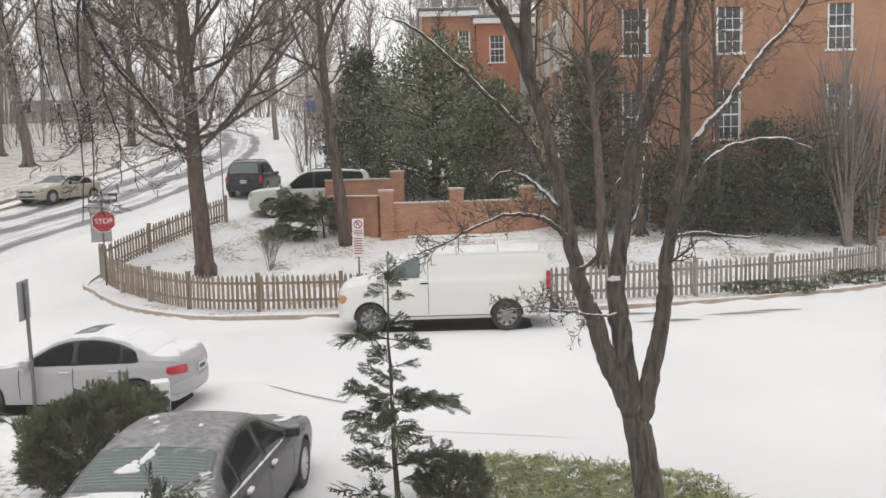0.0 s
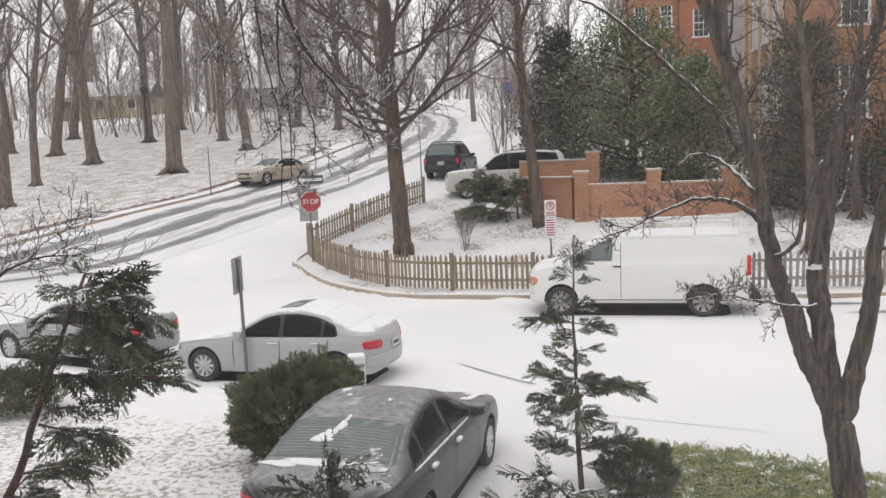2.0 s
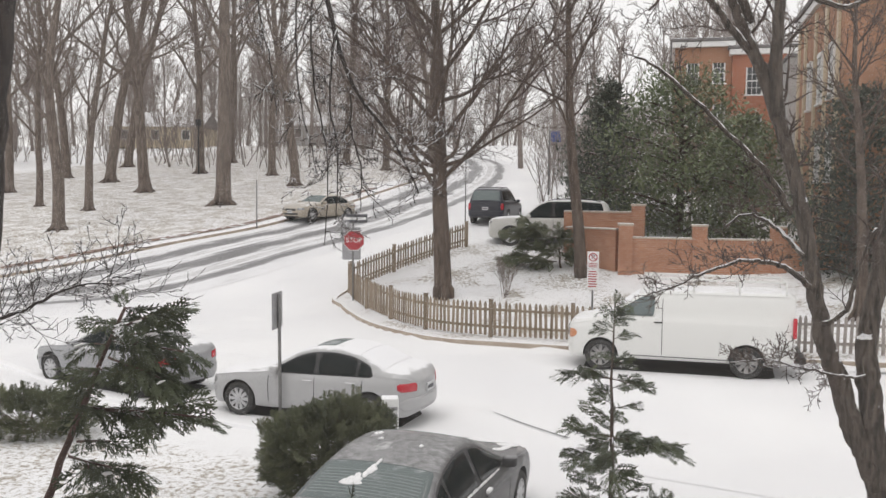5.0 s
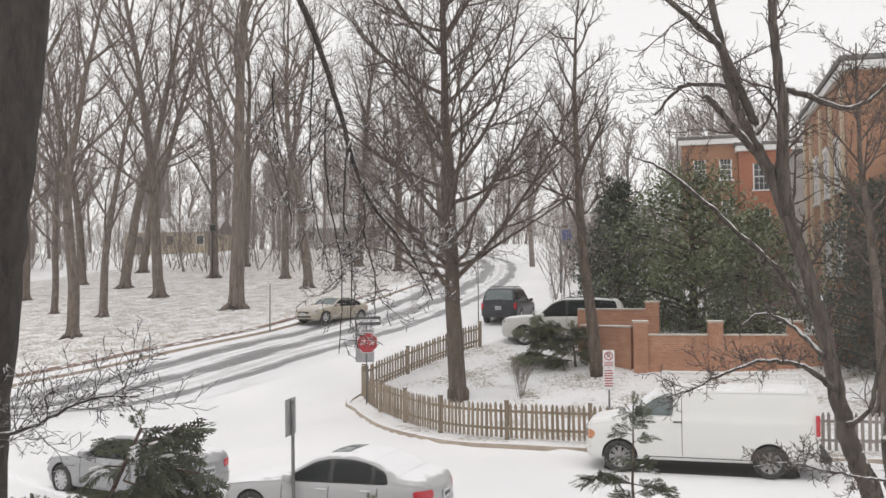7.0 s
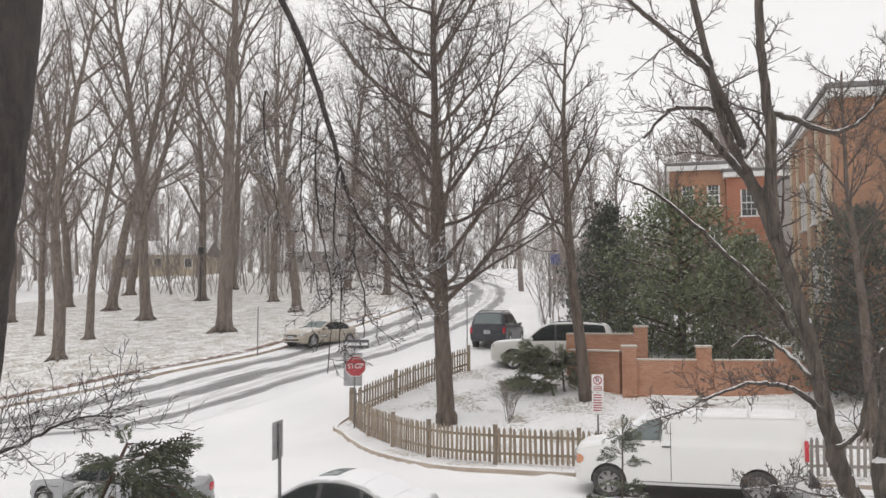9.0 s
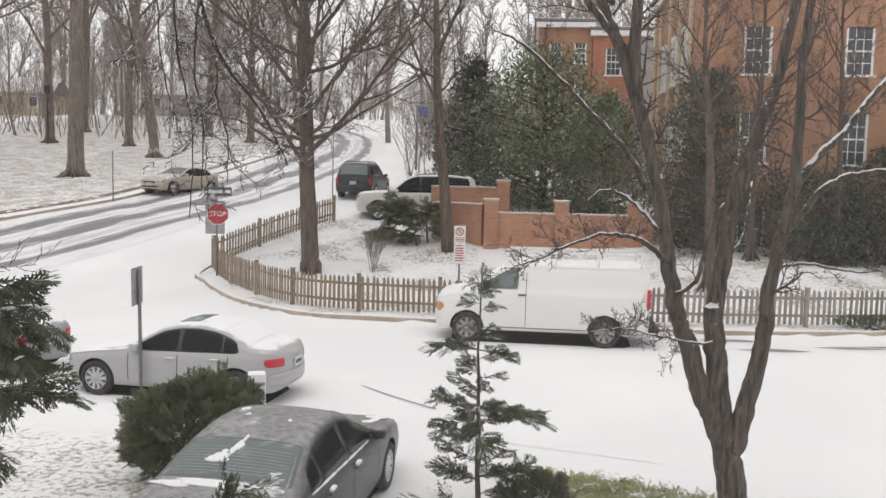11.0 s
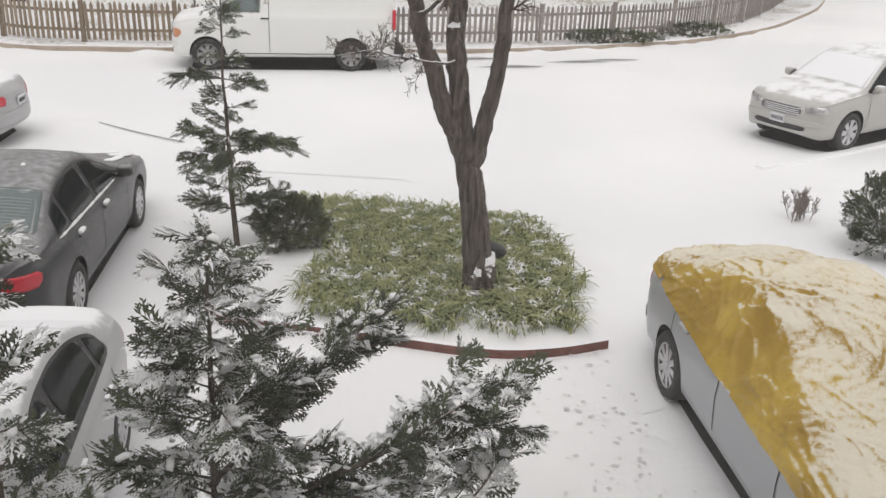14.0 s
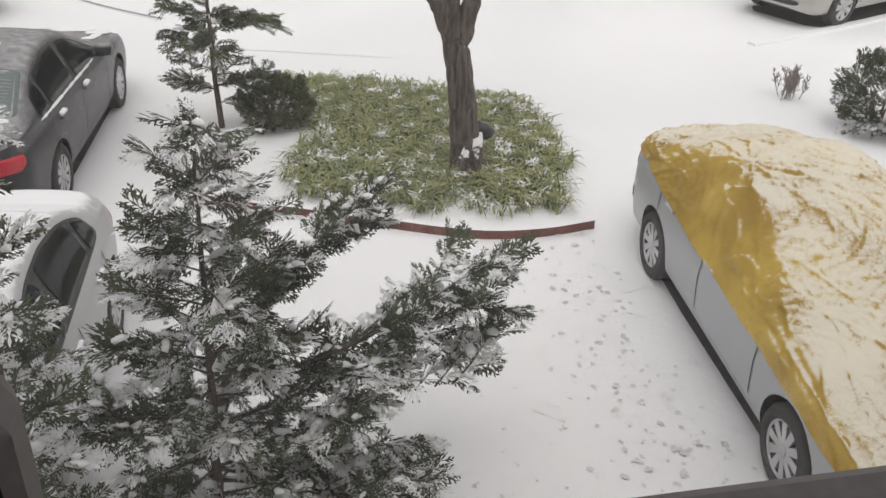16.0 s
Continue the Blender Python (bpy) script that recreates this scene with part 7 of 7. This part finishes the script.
# ---- planting bed ----
def lilyturf():
    rg = random.Random(9)
    poly = [(-0.05, 12.35), (1.6, 12.0), (3.45, 11.2), (3.55, 10.0), (3.2, 7.95), (1.9, 8.0), (0.7, 8.35), (0.2, 9.2), (0.75, 10.2), (0.6, 11.4)]
    def inside(x, y):
        c = False
        for (a, b), (d, e) in zip(poly, poly[1:] + poly[:1]):
            if (b > y) != (e > y) and x < (d - a) * (y - b) / (e - b) + a:
                c = not c
        return c
    quads = []
    for k in range(3400):
        x, y = rg.uniform(-0.4, 3.7), rg.uniform(7.9, 12.5)
        if not inside(x + rg.gauss(0, 0.08), y + rg.gauss(0, 0.08)):
            continue
        near_edge = smooth(7.8, 9.4, y - 0.2 * (2 - x))
        if rg.random() > 0.30 + 0.70 * near_edge:
            continue
        lean = rg.uniform(0, 6.28)
        for j in range(9):
            q = lean + rg.gauss(0, 1.1)
            ln, w = rg.uniform(0.14, 0.31), rg.uniform(0.005, 0.010)
            d, s = np.array((math.cos(q), math.sin(q), 0.0)), np.array((-math.sin(q), math.cos(q), 0.0)) * w
            b = np.array((x + rg.gauss(0, 0.03), y + rg.gauss(0, 0.03), 0.0))
            pts = [b, b + d * ln * 0.28 + np.array((0, 0, ln * 0.48)), b + d * ln * 0.68 + np.array((0, 0, ln * rg.uniform(0.48, 0.62))), b + d * ln + np.array((0, 0, ln * rg.uniform(0.15, 0.45)))]
            for a, c, wa, wc in ((0, 1, 0.8, 1.0), (1, 2, 1.0, 0.9), (2, 3, 0.9, 0.15)):
                quads.append((pts[a] - s * wa, pts[a] + s * wa, pts[c] + s * wc, pts[c] - s * wc))
    ob = new("lilyturf", quads_mesh("lilyturf", np.array(quads), M["grass"]))
    tagged(ob, "matted yellow-green lilyturf dusted with snow", "grass", kind="stuff")


lilyturf()


# ---- the house that the camera looks out of ----
def window_house():
    wall = thing("wall_south", Matrix(), "plain house wall with the open view of the window", "wall", kind="structure")
    for k, d in enumerate(((-6, -0.62, 0.40, 0.62, 0, 7.5), (1.9, 8, 0.40, 0.62, 0, 7.5), (-0.62, 1.9, 0.40, 0.62, 0, 3.5), (-0.62, 1.9, 0.40, 0.62, 6.0, 7.5))):
        part("wall", box_mesh("wall", d, M["plaster"]), wall)
    sill = thing("window_1", Matrix(), "dark wooden window frame with a worn sill", "window", kind="structure")
    part("window_sill", box_mesh("window_sill", (-0.34, 1.9, 0.02, 0.355, 3.915, 3.970), M["frame_wood"], 0.012), sill)
    part("window_frame", box_mesh("window_frame", (-0.62, -0.345, 0.30, 0.375, 3.5, 6.0), M["frame_wood"], 0.01), sill)
    part("sash_corner", box_mesh("sash_corner", (-0.34, -0.135, 0.29, 0.352, 3.972, 4.13), M["frame_wood"], 0.02), sill)
    glass = part("pane", box_mesh("pane", (-0.62, 1.9, 0.385, 0.389, 3.5, 6.0), M["dusty_pane"]), sill, "dusty window pane")
    glass.visible_shadow = False
    tagged(new("floor", box_mesh("floor", (-6, 8, -5, 0.40, 2.78, 2.9), M["frame_wood"])), "dark room floor behind the window", "floor", kind="structure")
    tagged(new("ceiling", box_mesh("ceiling", (-6, 8, -5, 0.62, 7.5, 7.6), M["plaster"])), "plain ceiling", "ceiling", kind="structure")
    for d in ((-6.1, -6, -5, 0.62, 0, 7.6), (8, 8.1, -5, 0.62, 0, 7.6), (-6.1, 8.1, -5.1, -5, 0, 7.6)):
        tagged(new("wall_back", box_mesh("wall_back", d, M["plaster"])), "plain room wall", "wall", kind="structure")


window_house()


# low houses past the park
def cottage(x, y, w, d, h, turn, mat, label):
    z = hill(x, y) - 0.3
    root = thing("cottage", pose(x, y, z, 0, 0, turn), label, "house", "far cottages")
    part("wall", box_mesh("wall", (-w / 2, w / 2, -d / 2, d / 2, 0, h), mat), root)
    rise = 0.28 * d
    v = [(sx * (w / 2 + 0.4), sy, zz) for sx in (-1, 1) for sy, zz in ((-d / 2 - 0.4, h - 0.1), (0, h + rise), (d / 2 + 0.4, h - 0.1))]
    part("roof", raw_mesh("roof", v, [(0, 3, 4, 1), (1, 4, 5, 2), (0, 1, 2), (5, 4, 3), (0, 2, 5, 3)], M["roof"]), root, "snowy pitched roof")
    for k in range(3):
        cx = -w / 2 + w * (k + 0.5) / 3
        win = part("window", box_mesh("window", (cx - 0.6, cx + 0.6, -d / 2 - 0.05, -d / 2 + 0.02, 1.1, 2.5), M["trim"]), root)
        part("pane", box_mesh("pane", (cx - 0.48, cx + 0.48, -d / 2 - 0.06, -d / 2 - 0.04, 1.2, 2.4), M["pane"]), win)


cottage(-70, 114, 13, 8, 3.0, 12, M["tan_trim"], "low tan house with a snowy roof beyond the park")
cottage(-95, 104, 12, 8, 3.0, 30, M["render"], "low grey house with a snowy roof beyond the park")
cottage(-50, 128, 12, 8, 3.0, 5, M["render"], "low grey house with a snowy roof beyond the park")


# small marks trodden into the snow
def footprints():
    rg = random.Random(12)
    bm = bmesh.new()
    for k in range(150):
        t = rg.random()
        x, y = 2.2 + 1.1 * t + rg.gauss(0, 0.18), 3.9 + 3.6 * rg.random()
        if x > 3.25 or (x < 2.0):
            continue
        s = rg.uniform(0.010, 0.026)
        bmesh.ops.create_circle(bm, cap_ends=True, segments=7, radius=1.0, matrix=Matrix.Translation((x, y, 0.006 + k * 0.00006)) @ Matrix.Rotation(rg.uniform(0, 6.28), 4, "Z") @ Matrix.Diagonal((s * rg.uniform(0.8, 1.8), s, 1, 1)))
    tagged(new("footprints", to_mesh("footprints", bm, M["print"])), "small trodden marks in the snow beside the covered sedan", "footprints", kind="stuff")


footprints()
